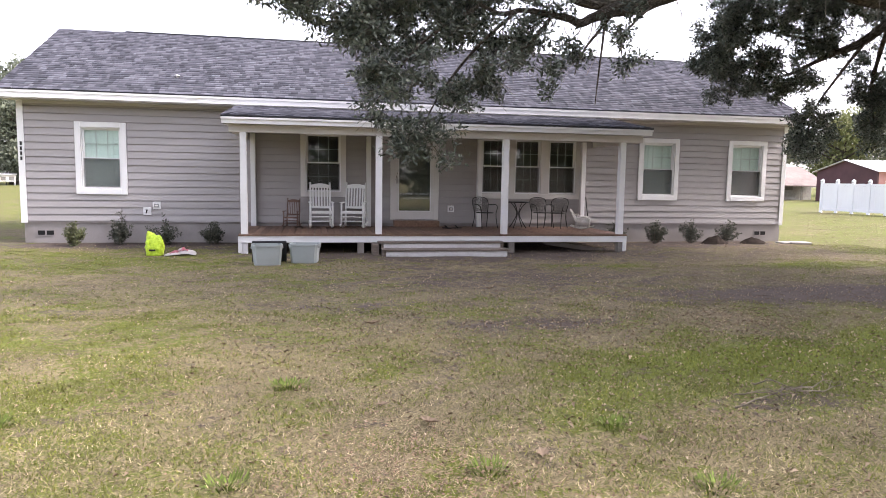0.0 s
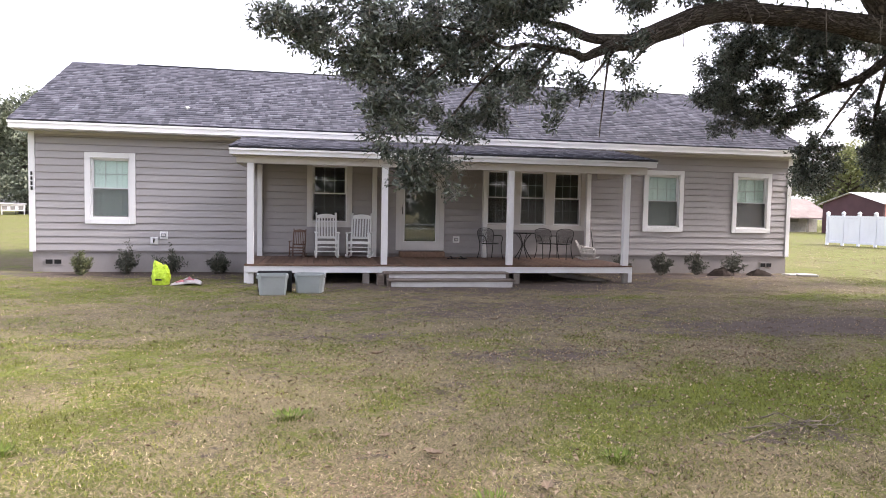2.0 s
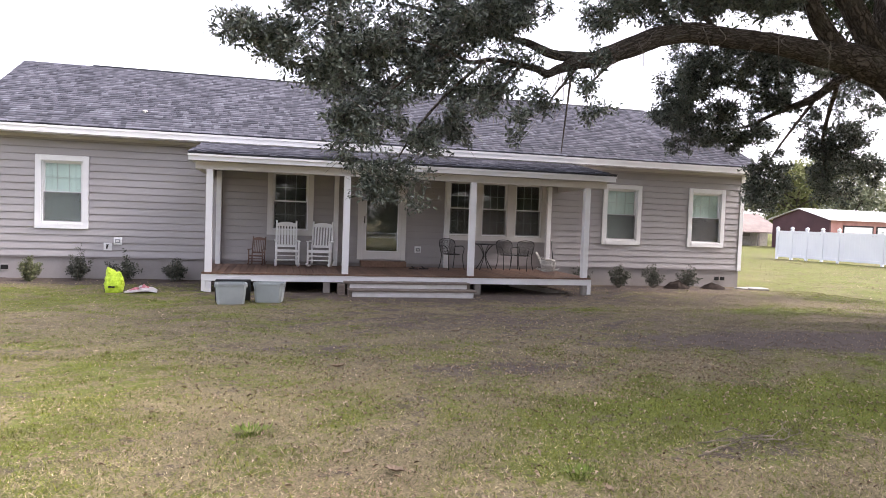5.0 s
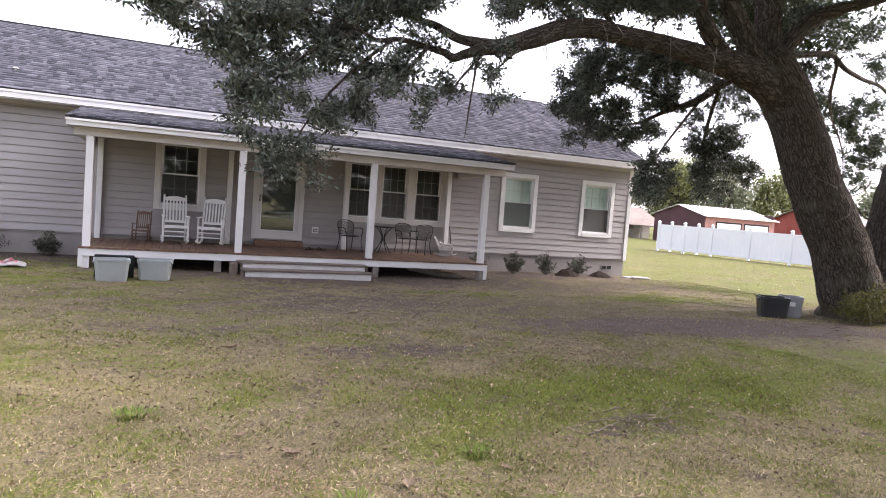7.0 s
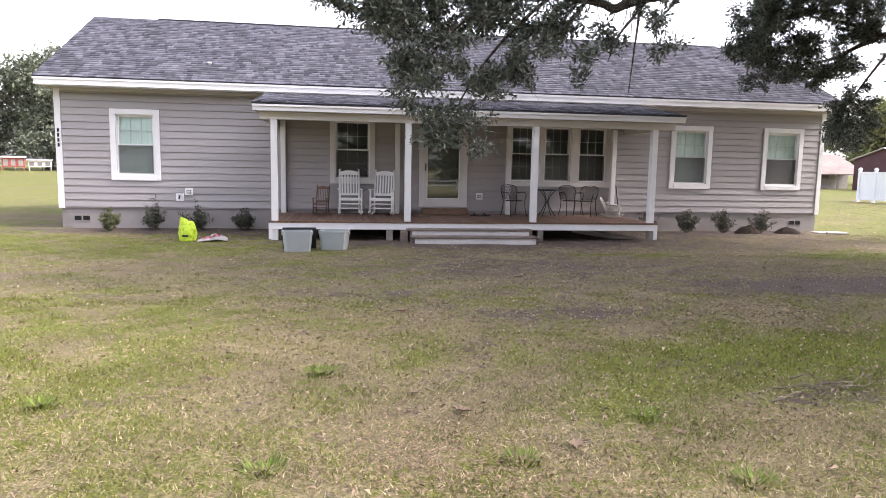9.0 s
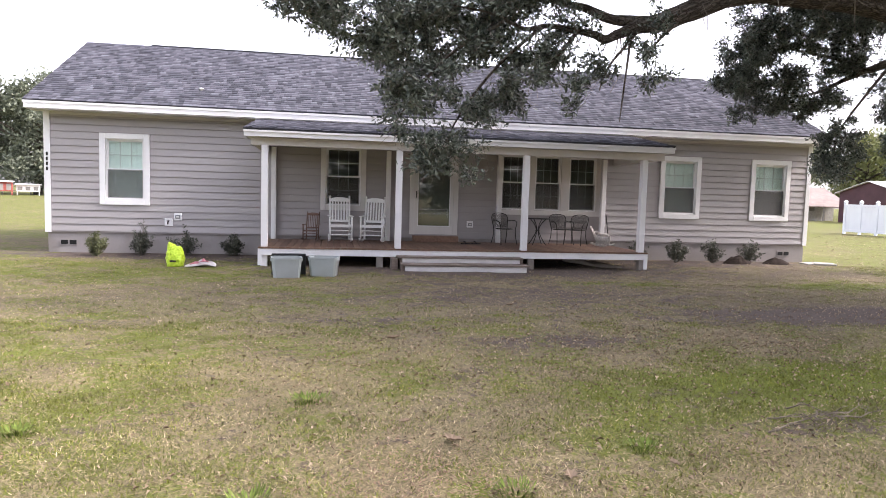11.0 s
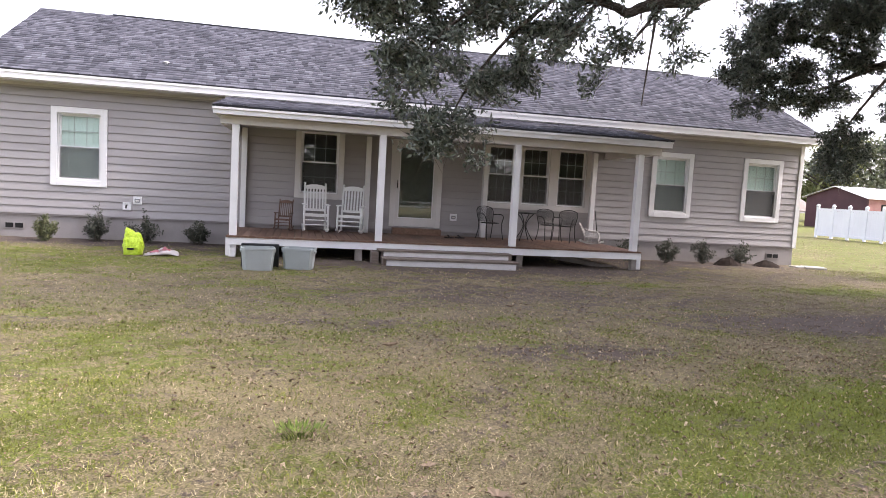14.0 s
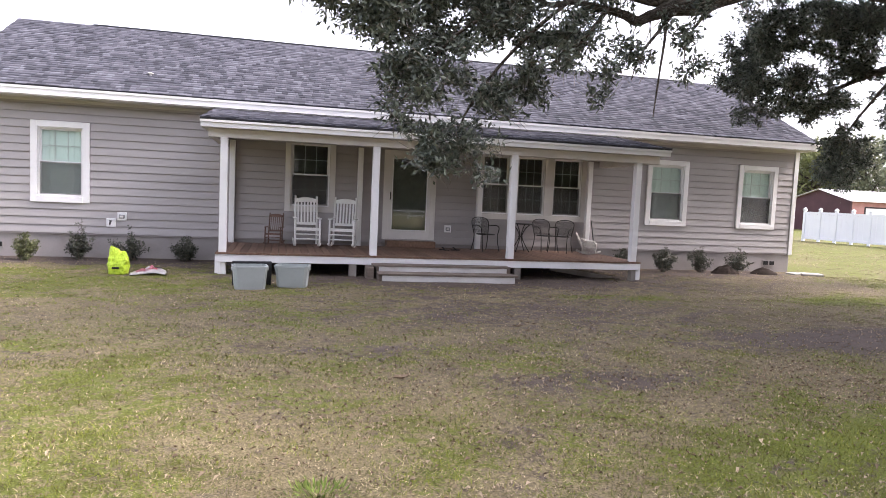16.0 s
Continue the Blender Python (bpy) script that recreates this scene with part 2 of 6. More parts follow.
SHINGLETAB = shingle_mat("asphalt_shingle_tab", True)
FELT = mat("shingle_underlay", (0.03, 0.03, 0.035), (0.055, 0.055, 0.062), 0.95, 4, 80, 0.2)
RIDGE = mat("ridge_cap", (0.03, 0.03, 0.033), (0.07, 0.07, 0.075), 0.9, 4, 80, 0.3)
DECK = mat("stained_deck_boards", (0.115, 0.068, 0.046), (0.20, 0.122, 0.084), 0.6, 3, 30, 0.2, piece=0.18, stretch=(6, 0.6, 6))
TREAD = mat("weathered_tread", (0.11, 0.085, 0.07), (0.22, 0.18, 0.15), 0.8, 3, 30, 0.4, stretch=(0.6, 6, 6), soil=(0.28, 0.25, 0.22))
LUMBER = mat("grey_lumber", (0.20, 0.18, 0.16), (0.33, 0.30, 0.27), 0.8, 3, 30, 0.3)
CONC = mat("rough_concrete", (0.36, 0.34, 0.32), (0.50, 0.48, 0.45), 0.9, 5, 60, 0.4)
# White muntins, their colour dulled for the shade behind the glass.
MUNTIN = mat("muntin_shade_tone", (0.58, 0.58, 0.57), (0.66, 0.66, 0.65), 0.5, 3, 40, 0.02)
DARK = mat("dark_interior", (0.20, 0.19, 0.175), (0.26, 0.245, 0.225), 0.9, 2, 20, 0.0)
HOLE = mat("vent_hole_shade", (0.008, 0.008, 0.008), (0.015, 0.015, 0.015), 0.9, 2, 20, 0.0)
BLIND = mat("vinyl_blind", (0.76, 0.83, 0.80), (0.82, 0.88, 0.85), 0.5, 3, 30, 0.0)
GLASS = glass_mat("window_glass", (0.93, 0.97, 0.955), 0.05)
CHAIR = mat("white_chair_paint", (0.78, 0.78, 0.77), (0.84, 0.84, 0.83), 0.4, 4, 60, 0.05)
BROWN = mat("brown_chair_wood", (0.10, 0.055, 0.04), (0.17, 0.10, 0.075), 0.5, 5, 40, 0.2)
IRON = mat("wrought_iron", (0.012, 0.012, 0.012), (0.03, 0.03, 0.03), 0.5, 6, 60, 0.2)
MESHWIRE = mat("grey_wire", (0.06, 0.06, 0.058), (0.11, 0.11, 0.105), 0.5, 6, 60, 0.1, metal=0.3)
WICKER = mat("white_wicker", (0.42, 0.40, 0.37), (0.62, 0.60, 0.57), 0.6, 6, 60, 0.4)
TOTE = mat("grey_green_tote", (0.33, 0.365, 0.36), (0.39, 0.425, 0.42), 0.45, 3, 60, 0.05, soil=(0.24, 0.26, 0.24))
TOTEDARK = mat("black_tote", (0.015, 0.017, 0.018), (0.035, 0.037, 0.04), 0.4, 3, 60, 0.05)
TOTEGREY = mat("grey_tote", (0.20, 0.21, 0.22), (0.28, 0.29, 0.30), 0.4, 3, 60, 0.05)
LIME = mat("lime_bag", (0.34, 0.52, 0.015), (0.60, 0.80, 0.06), 0.3, 14, 50, 1.0)
LIME.node_tree.nodes["Bump"].inputs["Distance"].default_value = 0.04
PINK = mat("pink_bag_print", (0.55, 0.10, 0.17), (0.78, 0.42, 0.46), 0.4, 9, 40, 0.4)
BAGWHITE = mat("white_bag", (0.70, 0.66, 0.66), (0.80, 0.77, 0.77), 0.4, 9, 40, 0.4)
BARK = bark_mat()
TWIG = mat("grey_twig", (0.10, 0.085, 0.068), (0.25, 0.22, 0.18), 0.9, 8, 50, 0.3)
BARE = mat("dry_stick", (0.05, 0.038, 0.028), (0.30, 0.25, 0.19), 0.9, 8, 50, 0.3)
LEAF = leafy("oak_leaf", (0.017, 0.026, 0.019), (0.165, 0.19, 0.148), 0.2, 0.5, 0.36)
LEAFDARK = leafy("oak_leaf_high", (0.02, 0.032, 0.015), (0.06, 0.08, 0.04), 0.2)
SHRUB = leafy("shrub_leaf", (0.022, 0.030, 0.020), (0.115, 0.118, 0.085), 0.15)
SHRUBPALE = leafy("pale_shrub_leaf", (0.04, 0.052, 0.02), (0.17, 0.18, 0.085), 0.2)
YELLOWISH = leafy("ground_shrub_leaf", (0.05, 0.055, 0.012), (0.15, 0.14, 0.035), 0.3)
# FARLEAF and FARPALE are paled and greyed: distance haze put into the leaf colour.
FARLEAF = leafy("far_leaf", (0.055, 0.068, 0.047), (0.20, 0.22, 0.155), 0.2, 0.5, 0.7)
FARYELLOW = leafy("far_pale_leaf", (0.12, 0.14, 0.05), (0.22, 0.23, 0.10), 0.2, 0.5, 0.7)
FARPALE = leafy("far_haze_tint_leaf", (0.12, 0.14, 0.085), (0.28, 0.30, 0.19), 0.2, 0.4, 0.8)
FARRUST = leafy("far_rust_leaf", (0.16, 0.09, 0.05), (0.28, 0.17, 0.10), 0.2, 0.5, 0.7)
DEADLEAF = leafy("fallen_leaf", (0.13, 0.085, 0.053), (0.42, 0.33, 0.225), 0.0, 0.3, 0.8)
LITTER = leafy("leaf_litter", (0.10, 0.06, 0.038), (0.31, 0.205, 0.135), 0.0, 0.3, 0.85)
VINYL = mat("white_vinyl", (0.74, 0.76, 0.80), (0.80, 0.82, 0.85), 0.4, 1, 20, 0.03)
MAROON = mat("maroon_siding", (0.055, 0.022, 0.028), (0.085, 0.035, 0.042), 0.6, 1, 20, 0.1)
PINKBRICK = mat("pale_red_siding", (0.36, 0.17, 0.15), (0.46, 0.25, 0.22), 0.8, 2, 20, 0.2)
METALROOF = mat("pale_metal_roof", (0.62, 0.60, 0.60), (0.74, 0.72, 0.71), 0.4, 1, 15, 0.05)
RUSTROOF = mat("rusty_tin_roof", (0.14, 0.105, 0.09), (0.24, 0.19, 0.165), 0.7, 1, 15, 0.1)
REDWALL = mat("red_painted_wall", (0.24, 0.05, 0.04), (0.34, 0.09, 0.07), 0.7, 1, 15, 0.1)
GROUND = ground_mat("turf_and_soil")
BLADES = blade_mat()
MOUND = mat("loose_soil", (0.018, 0.014, 0.012), (0.048, 0.038, 0.032), 1.0, 8, 50, 0.8, spec=0.05)
BLACK = mat("black_rubber", (0.012, 0.011, 0.011), (0.03, 0.028, 0.027), 0.7, 5, 50, 0.1)


# ---- mesh helpers ----
def obj(name, bm, material, parent=None, label=""):
    me = bpy.data.meshes.new(name)
    bm.normal_update()
    bm.to_mesh(me)
    bm.free()
    for mm in material if isinstance(material, (list, tuple)) else (material,):
        me.materials.append(mm)
    o = new(name, me)
    if parent:
        o.parent = parent
    if label:
        o["label"] = label
    return o


part = obj


def empty(name, at=(0, 0, 0), turn=0.0):
    o = new(name)
    o.empty_display_size = 0.1
    o.matrix_world = pose(*at, 0, 0, turn)
    return o


def box(bm, lo, hi, m=None, index=0):
    """A box from corner to corner, with softened edges where it is large enough."""
    x0, y0, z0 = lo
    x1, y1, z1 = hi
    vs = [bm.verts.new((x, y, z)) for z in (z0, z1) for x, y in ((x0, y0), (x1, y0), (x1, y1), (x0, y1))]
    if m is not None:
        for v in vs:
            v.co = m @ v.co
    for f in ((3, 2, 1, 0), (4, 5, 6, 7), (0, 1, 5, 4), (1, 2, 6, 5), (2, 3, 7, 6), (3, 0, 4, 7)):
        bm.faces.new([vs[i] for i in f]).material_index = index
    return vs


def boxed(*args, bevel=0.0):
    bm = bmesh.new()
    for a in args:
        box(bm, *a)
    if bevel:
        bmesh.ops.bevel(bm, geom=bm.edges[:], offset=bevel, segments=1, affect="EDGES")
    return bm


def tube(bm, pts, radii, sides=8, cap=True, rough=0.0):
    """A tapered tube along points."""
    rings = []
    pts = [Vector(p) for p in pts]
    ref = Vector((0.31, 0.17, 0.93))
    uv = bm.loops.layers.uv.verify()
    run = [0.0]
    for p, q_ in zip(pts, pts[1:]):
        run.append(run[-1] + (q_ - p).length)
    girth = 2 * math.pi * (max(radii) * 0.8 if hasattr(radii, "__len__") else radii)
    for i, p in enumerate(pts):
        d = (pts[min(i + 1, len(pts) - 1)] - pts[max(i - 1, 0)]).normalized()
        u = d.cross(ref if abs(d.dot(ref)) < 0.95 else Vector((1, 0, 0))).normalized()
        v = d.cross(u)
        r = radii[i] if hasattr(radii, "__len__") else radii
        ring = []
        for s in range(sides):
            a = 2 * math.pi * s / sides
            w = u * math.cos(a) + v * math.sin(a)
            rr = r * (1 + rough * noise.noise((p + w * r) * (1.4 / max(r, 0.05)) * 0.6))
            ring.append(bm.verts.new(p + w * rr))
        rings.append(ring)
    for j, (a, b) in enumerate(zip(rings, rings[1:])):
        for s in range(sides):
            f = bm.faces.new((a[s], a[(s + 1) % sides], b[(s + 1) % sides], b[s]))
            f.smooth = True
            for lp, (fu, fv) in zip(f.loops, ((s, 0), (s + 1, 0), (s + 1, 1), (s, 1))):
                lp[uv].uv = (fu / sides * girth, run[j + fv])
    if cap:
        bm.faces.new(rings[0][::-1])
        bm.faces.new(rings[-1])


def tubed(pts, radii, sides=8, rough=0.0):
    bm = bmesh.new()
    tube(bm, pts, radii, sides, True, rough)
    return bm


def curve_points(pts, n):
    """A smooth run of n points through the given ones (Catmull-Rom)."""
    p = [Vector(q) for q in pts]
    p = [2 * p[0] - p[1], *p, 2 * p[-1] - p[-2]]
    out = []
    for i in range(n):
        s = i / (n - 1) * (len(p) - 3)
        j = min(int(s), len(p) - 4)
        f = s - j
        a, b, c, d = p[j : j + 4]
        out.append(0.5 * (2 * b + (c - a) * f + (2 * a - 5 * b + 4 * c - d) * f * f + (3 * b - a - 3 * c + d) * f**3))
    return out


def quick_mesh(name, verts, faces, material, attr=None):
    """A mesh object from arrays; faces all of one size."""
    me = bpy.data.meshes.new(name)
    nv, nf, k = len(verts), len(faces), faces.shape[1]
    me.vertices.add(nv)
    me.vertices.foreach_set("co", np.ascontiguousarray(verts, dtype=np.float32).ravel())
    me.loops.add(nf * k)
    me.loops.foreach_set("vertex_index", np.ascontiguousarray(faces, dtype=np.int32).ravel())
    me.polygons.add(nf)
    me.polygons.foreach_set("loop_start", np.arange(0, nf * k, k, dtype=np.int32))
    me.update(calc_edges=True)
    me.materials.append(material)
    if attr is not None:
        layer = me.color_attributes.new("cover", "FLOAT_COLOR", "POINT")
        layer.data.foreach_set("color", np.ascontiguousarray(attr, dtype=np.float32).ravel())
    return new(name, me)


def leaves(rng, centres, spread, per, size, shape=0.42, droop=0.15, run=0.3):
    """Leaf sprays: at each centre `per` leaves along a short random shoot. Each leaf is a folded blade of four corners and two triangles."""
    n = len(centres)
    d = rng.normal(size=(n, 3)) * (1, 1, 0.7)
    d[:, 2] -= droop
    d /= np.linalg.norm(d, axis=1)[:, None]
    along = rng.uniform(0, 1, (n, per, 1))
    base = centres[:, None] + d[:, None] * along * run + rng.normal(size=(n, per, 3)) * spread
    tip = d[:, None] * 0.7 + rng.normal(size=(n, per, 3)) * 0.75
    tip /= np.linalg.norm(tip, axis=2, keepdims=True)
    side = np.cross(tip, rng.normal(size=(n, per, 3)))
    side /= np.linalg.norm(side, axis=2, keepdims=True)
    up = np.cross(side, tip)
    s = size * rng.uniform(0.6, 1.3, (n, per, 1))
    mid = base + tip * s * 0.5
    v = np.stack([base, mid + side * s * shape * 0.5 + up * s * 0.08, base + tip * s, mid - side * s * shape * 0.5 + up * s * 0.08], 2).reshape(-1, 3)
    q = np.arange(n * per)[:, None] * 4
    f = np.concatenate([q + [0, 1, 2], q + [0, 2, 3]], 1).reshape(-1, 3)
    return v, f


def in_blobs(rng, blobs, n):
    """n points in ellipsoids (x, y, z, rx, ry, rz), shared by volume, denser towards the outside."""
    b = np.array(blobs, float)
    w = (b[:, 3] * b[:, 4] * b[:, 5]) ** 0.62
    pick = rng.choice(len(b), n, p=w / w.sum())
    u = rng.normal(size=(n, 3))
    u /= np.linalg.norm(u, axis=1)[:, None]
    r = rng.uniform(0, 1, (n, 1)) ** 0.42 * rng.uniform(0.85, 1.15, (n, 1))
    return b[pick, :3] + u * r * b[pick, 3:]


def stick_mesh(rng, starts, length, radius):
    """Thin three-sided twigs."""
    n = len(starts)
    d = rng.normal(size=(n, 3)) * (1, 1, 0.8)
    d[:, 2] -= 0.25
    d /= np.linalg.norm(d, axis=1)[:, None]
    u = np.cross(d, rng.normal(size=(n, 3)))
    u /= np.linalg.norm(u, axis=1)[:, None]
    w = np.cross(d, u)
    ln = length * rng.uniform(0.5, 1.3, (n, 1))
    ring = [u, -0.5 * u + 0.87 * w, -0.5 * u - 0.87 * w]
    v = np.stack([starts + r * radius for r in ring] + [starts + d * ln + r * radius * 0.4 for r in ring], 1).reshape(-1, 3)
    q = np.arange(n)[:, None] * 6
    f = np.concatenate([q + [0, 1, 4, 3], q + [1, 2, 5, 4], q + [2, 0, 3, 5]], 1).reshape(-1, 4)
    return v, f


# ---- ground ----
def smooth(a, b, v):
    s = np.clip((v - a) / (b - a), 0, 1)
    return s * s * (3 - 2 * s)


def ripple(x, y):
    """Cheap layered waves, about -1 to 1, for unevenness of the turf."""
    return (np.sin(x * 1.3 + 2.1 * np.sin(y * 0.7)) + np.sin(y * 1.7 + 1.9 * np.sin(x * 0.9 + 1)) + 0.7 * np.sin(x * 3.1 - y * 2.3 + np.sin(y * 1.9)) + 0.5 * np.sin(x * 5.7 + y * 4.9 + 2 * np.sin(x * 1.1))) / 3.2


def height(x, y):
    x, y = np.asarray(x, float), np.asarray(y, float)
    return -0.165 * smooth(5, 14, y) + 0.165 * smooth(24, 60, y) + 0.012 * ripple(x, y)


def spot(x, y, cx, cy, rx, ry):
    return np.exp(-(((x - cx) / rx) ** 2 + ((y - cy) / ry) ** 2) ** 1.3)


def cover(x, y):
    """Shares of green, bare soil and straw at a place; some bare spots also paint in oak shade."""
    x, y = np.asarray(x, float), np.asarray(y, float)
    r = ripple(x, y)
    r2 = ripple(y * 2.3 + 5, x * 2.1)
    r3 = ripple(x * 2.9 + 1.3 * np.sin(y * 3.1), y * 3.7 + 1.1 * np.sin(x * 2.7))
    far = smooth(18, 24, y) + smooth(12, 14, x) * smooth(10, 13, y)
    green = 0.37 + 0.12 * r + 0.14 * r2 + 0.23 * r3 + 0.75 * spot(x, y, 4.6, 5.6, 1.4, 0.7) + 0.25 * spot(x, y, 2.4, 5.0, 1.3, 0.9) + 0.2 * spot(x, y, -2.8, 6.0, 2.6, 3.0)
    green += 0.45 * spot(x, y, 10.5, 12.6, 2.4, 0.8) + 0.3 * spot(x, y, 6.0, 12.8, 1.6, 0.5) + 0.25 * spot(x, y, -9, 16, 3.5, 4) + 0.22 * spot(x, y, -3.5, 14.2, 4.5, 1.5) + 0.25 * spot(x, y, 7.5, 6.2, 2.5, 1.0) + 0.1 * spot(x, y, -0.5, 3.5, 2, 1)
    green -= 0.2 * spot(x, y, 0.9, 4.2, 0.9, 0.5) + 0.15 * smooth(7, 12, y) * smooth(0.0, 4.0, x) * (1 - np.clip(far, 0, 1)) 
    green = np.where(far > 0, np.maximum(green, 0.58 * np.clip(far, 0, 1) + 0.12 * r), green)
    # Spots at (7.6, 8.9), (10.5, 8.6), (3.4, 11.2): bare soil, deepened for oak shade.
    bare = 0.24 + 0.11 * r2 - 0.19 * r3 + 0.95 * spot(x, y, 7.6, 8.9, 2.6, 0.85) + 0.45 * spot(x, y, 10.5, 8.6, 3.0, 1.0) + 0.32 * spot(x, y, 3.4, 11.2, 3.6, 1.7) + 0.15 * spot(x, y, 3.0, 7.6, 1.3, 0.5)
    bare += 0.65 * spot(x, y, 3.4, 15.4, 5.6, 1.9) + 0.6 * spot(x, y, -4, 17.4, 3.5, 0.9) - 0.15 * spot(x, y, -4, 14.4, 4.5, 2.0) + 0.6 * spot(x, y, 10.3, 17.3, 3.3, 0.9) + 0.42 * spot(x, y, 3.4, 4.6, 0.6, 0.24) + 0.3 * spot(x, y, 2.3, 7.3, 0.9, 0.35) + 0.25 * spot(x, y, 0.5, 8.6, 1.3, 0.5) + 0.08 * spot(x, y, 1.4, 6.2, 0.5, 0.35)
    bare = bare * (1 - 0.8 * np.clip(far, 0, 1))
    straw = 0.40 + 0.14 * ripple(y + 3, x * 1.3) + 0.45 * spot(x, y, 0.8, 4.2, 1.1, 0.6) + 0.34 * smooth(7.5, 3.5, y) + 0.22 * spot(x, y, -3.5, 6.5, 4.5, 5.0) + 0.3 * spot(x, y, -0.9, 6.0, 0.8, 0.8) + 0.5 * spot(x, y, 20, 26, 7, 1.4) + 0.5 * spot(x, y, 17, 21, 4, 0.7)
    return np.clip(green, 0, 1), np.clip(bare, 0, 1), np.clip(straw, 0, 1)


def axis(lo, hi, step):
    inner = np.arange(lo, hi + step / 2, step)
    grow = np.cumsum(step * 1.18 ** np.arange(1, 41))
    return np.concatenate([lo - grow[::-1], inner, hi + grow])


gx, gy = axis(-11, 19, 0.12), axis(-3, 20, 0.12)
X, Y = np.meshgrid(gx, gy)
Z = height(X, Y)
gv = np.stack([X, Y, Z], -1).reshape(-1, 3)
ny, nx = X.shape
q = (np.arange(ny - 1)[:, None] * nx + np.arange(nx - 1)).reshape(-1, 1)
gf = np.concatenate([q, q + 1, q + nx + 1, q + nx], 1)
gc = np.stack([*cover(gv[:, 0], gv[:, 1]), np.ones(len(gv))], 1)
ground = quick_mesh("ground", gv, gf, GROUND, gc)
tagged(ground, "patchy winter lawn with thatch, green clover and bare soil", "ground", kind="structure")
for poly in ground.data.polygons:
    poly.use_smooth = True


def grass(name, seed, n, x0, x1, y0, y1, length, width, label, flat=1):
    """Short blades over a stretch of the lawn, thinner where the soil is bare."""
    rng = np.random.default_rng(seed)
    p = np.stack([rng.uniform(x0, x1, n), y0 + (y1 - y0) * rng.uniform(0, 1, n) ** 1.25], 1)
    g, b, s = cover(p[:, 0], p[:, 1])
    clump = 0.5 + 0.5 * ripple(p[:, 0] * 4.3, p[:, 1] * 4.7)
    keep = rng.uniform(0, 1, n) < (1.3 - 1.55 * b) * (0.12 + 0.95 * clump) + 0.04
    p, g, b, s = p[keep], g[keep], b[keep], s[keep]
    n = len(p)
    greenish = rng.uniform(0, 1, n) < np.clip((g - 0.12) * 1.5, 0.03, 0.97) * flat
    h = length * rng.uniform(0.35, 1.2, n) * np.where(greenish, 1.0, 0.8)
    a = rng.uniform(0, 2 * np.pi, n)
    lean = np.where(greenish, rng.uniform(0.5, 2.0, n), rng.uniform(1.5, 6.0, n))
    d = np.stack([np.cos(a) * lean, np.sin(a) * lean, np.ones(n)], 1)
    d /= np.linalg.norm(d, axis=1)[:, None]
    w = width * rng.uniform(0.6, 1.4, n)
    sd = np.stack([-np.sin(a), np.cos(a), np.zeros(n)], 1) * w[:, None]
    root = np.stack([p[:, 0], p[:, 1], height(p[:, 0], p[:, 1]) + 0.003], 1)
    v = np.stack([root - sd, root + sd, root + d * h[:, None]], 1).reshape(-1, 3)
    f = np.arange(n * 3).reshape(-1, 3)
    straw = np.array((0.45, 0.375, 0.225)) * (0.16 + 1.05 * rng.uniform(0, 1, (n, 1)) ** 1.4)
    green = np.array((0.135, 0.165, 0.030)) * (0.4 + 0.95 * rng.uniform(0, 1, (n, 1))) + np.array((0.05, 0.03, 0.0)) * rng.uniform(0, 1, (n, 1))
    c = np.where(greenish[:, None], green, straw) * (1.0 + 0.28 * ripple(p[:, 1] * 3.1 + 2, p[:, 0] * 2.7))[:, None]
    c = np.concatenate([c, np.ones((n, 1))], 1).repeat(3, 0)
    tagged(quick_mesh(name, v, f, BLADES, c), label, "grass", kind="stuff")


grass("grass", 1, 680000, -5.5, 7.5, 2.2, 8.5, 0.030, 0.0019, "short sparse lawn grass, half green and half straw")
grass("grass", 2, 400000, -9.0, 15.0, 8.0, 17.0, 0.032, 0.0040, "short thin grass in front of the house")
grass("grass", 3, 150000, -4.0, 5.5, 2.2, 6.5, 0.040, 0.0021, "longer pale and green blades in the open lawn")
grass("dry_stems", 6, 170000, -6.0, 8.0, 2.2, 11.0, 0.055, 0.0014, "pale dry grass stems lying flat on the lawn", 0)
grass("dry_stems", 9, 90000, -2.5, 4.5, 2.2, 5.2, 0.060, 0.0022, "bleached straw lying on the open lawn", 0)


def fallen(seed, n, x0=-6.0, x1=14.0, y0=2.3, deep=15.0, grow=1.0):
    """Dry oak leaves scattered on the lawn."""
    rng = np.random.default_rng(seed)
    p = np.stack([rng.uniform(x0, x1, n), y0 + deep * rng.uniform(0, 1, n) ** 0.9], 1)
    w = 0.22 + 0.78 * spot(p[:, 0], p[:, 1], 6, 9.5, 6.5, 4.0)
    p = p[rng.uniform(0, 1, n) < w * (1 if grow < 2 else 3)]
    n = len(p)
    a = rng.uniform(0, 2 * np.pi, n)
    s = grow * (0.009 + 0.015 * rng.uniform(0, 1, n) ** 2)
    t = np.stack([np.cos(a), np.sin(a), rng.uniform(-0.3, 0.6, n)], 1) * s[:, None]
    o = np.stack([-np.sin(a), np.cos(a), rng.uniform(-0.4, 0.4, n)], 1) * (s * 0.5)[:, None]
    c = np.stack([p[:, 0], p[:, 1], height(p[:, 0], p[:, 1]) + 0.02], 1)
    lift = np.array((0, 0, 0.012))
    v = np.stack([c - t, c + o + lift, c + t, c - o + lift], 1).reshape(-1, 3)
    q = np.arange(n)[:, None] * 4
    f = np.concatenate([q + [0, 1, 2], q + [0, 2, 3]], 1).reshape(-1, 3)
    tagged(quick_mesh("fallen_leaves", v, f, DEADLEAF), "small dry tan oak leaves lying on the lawn", "leaves", kind="stuff")


fallen(5, 26000)
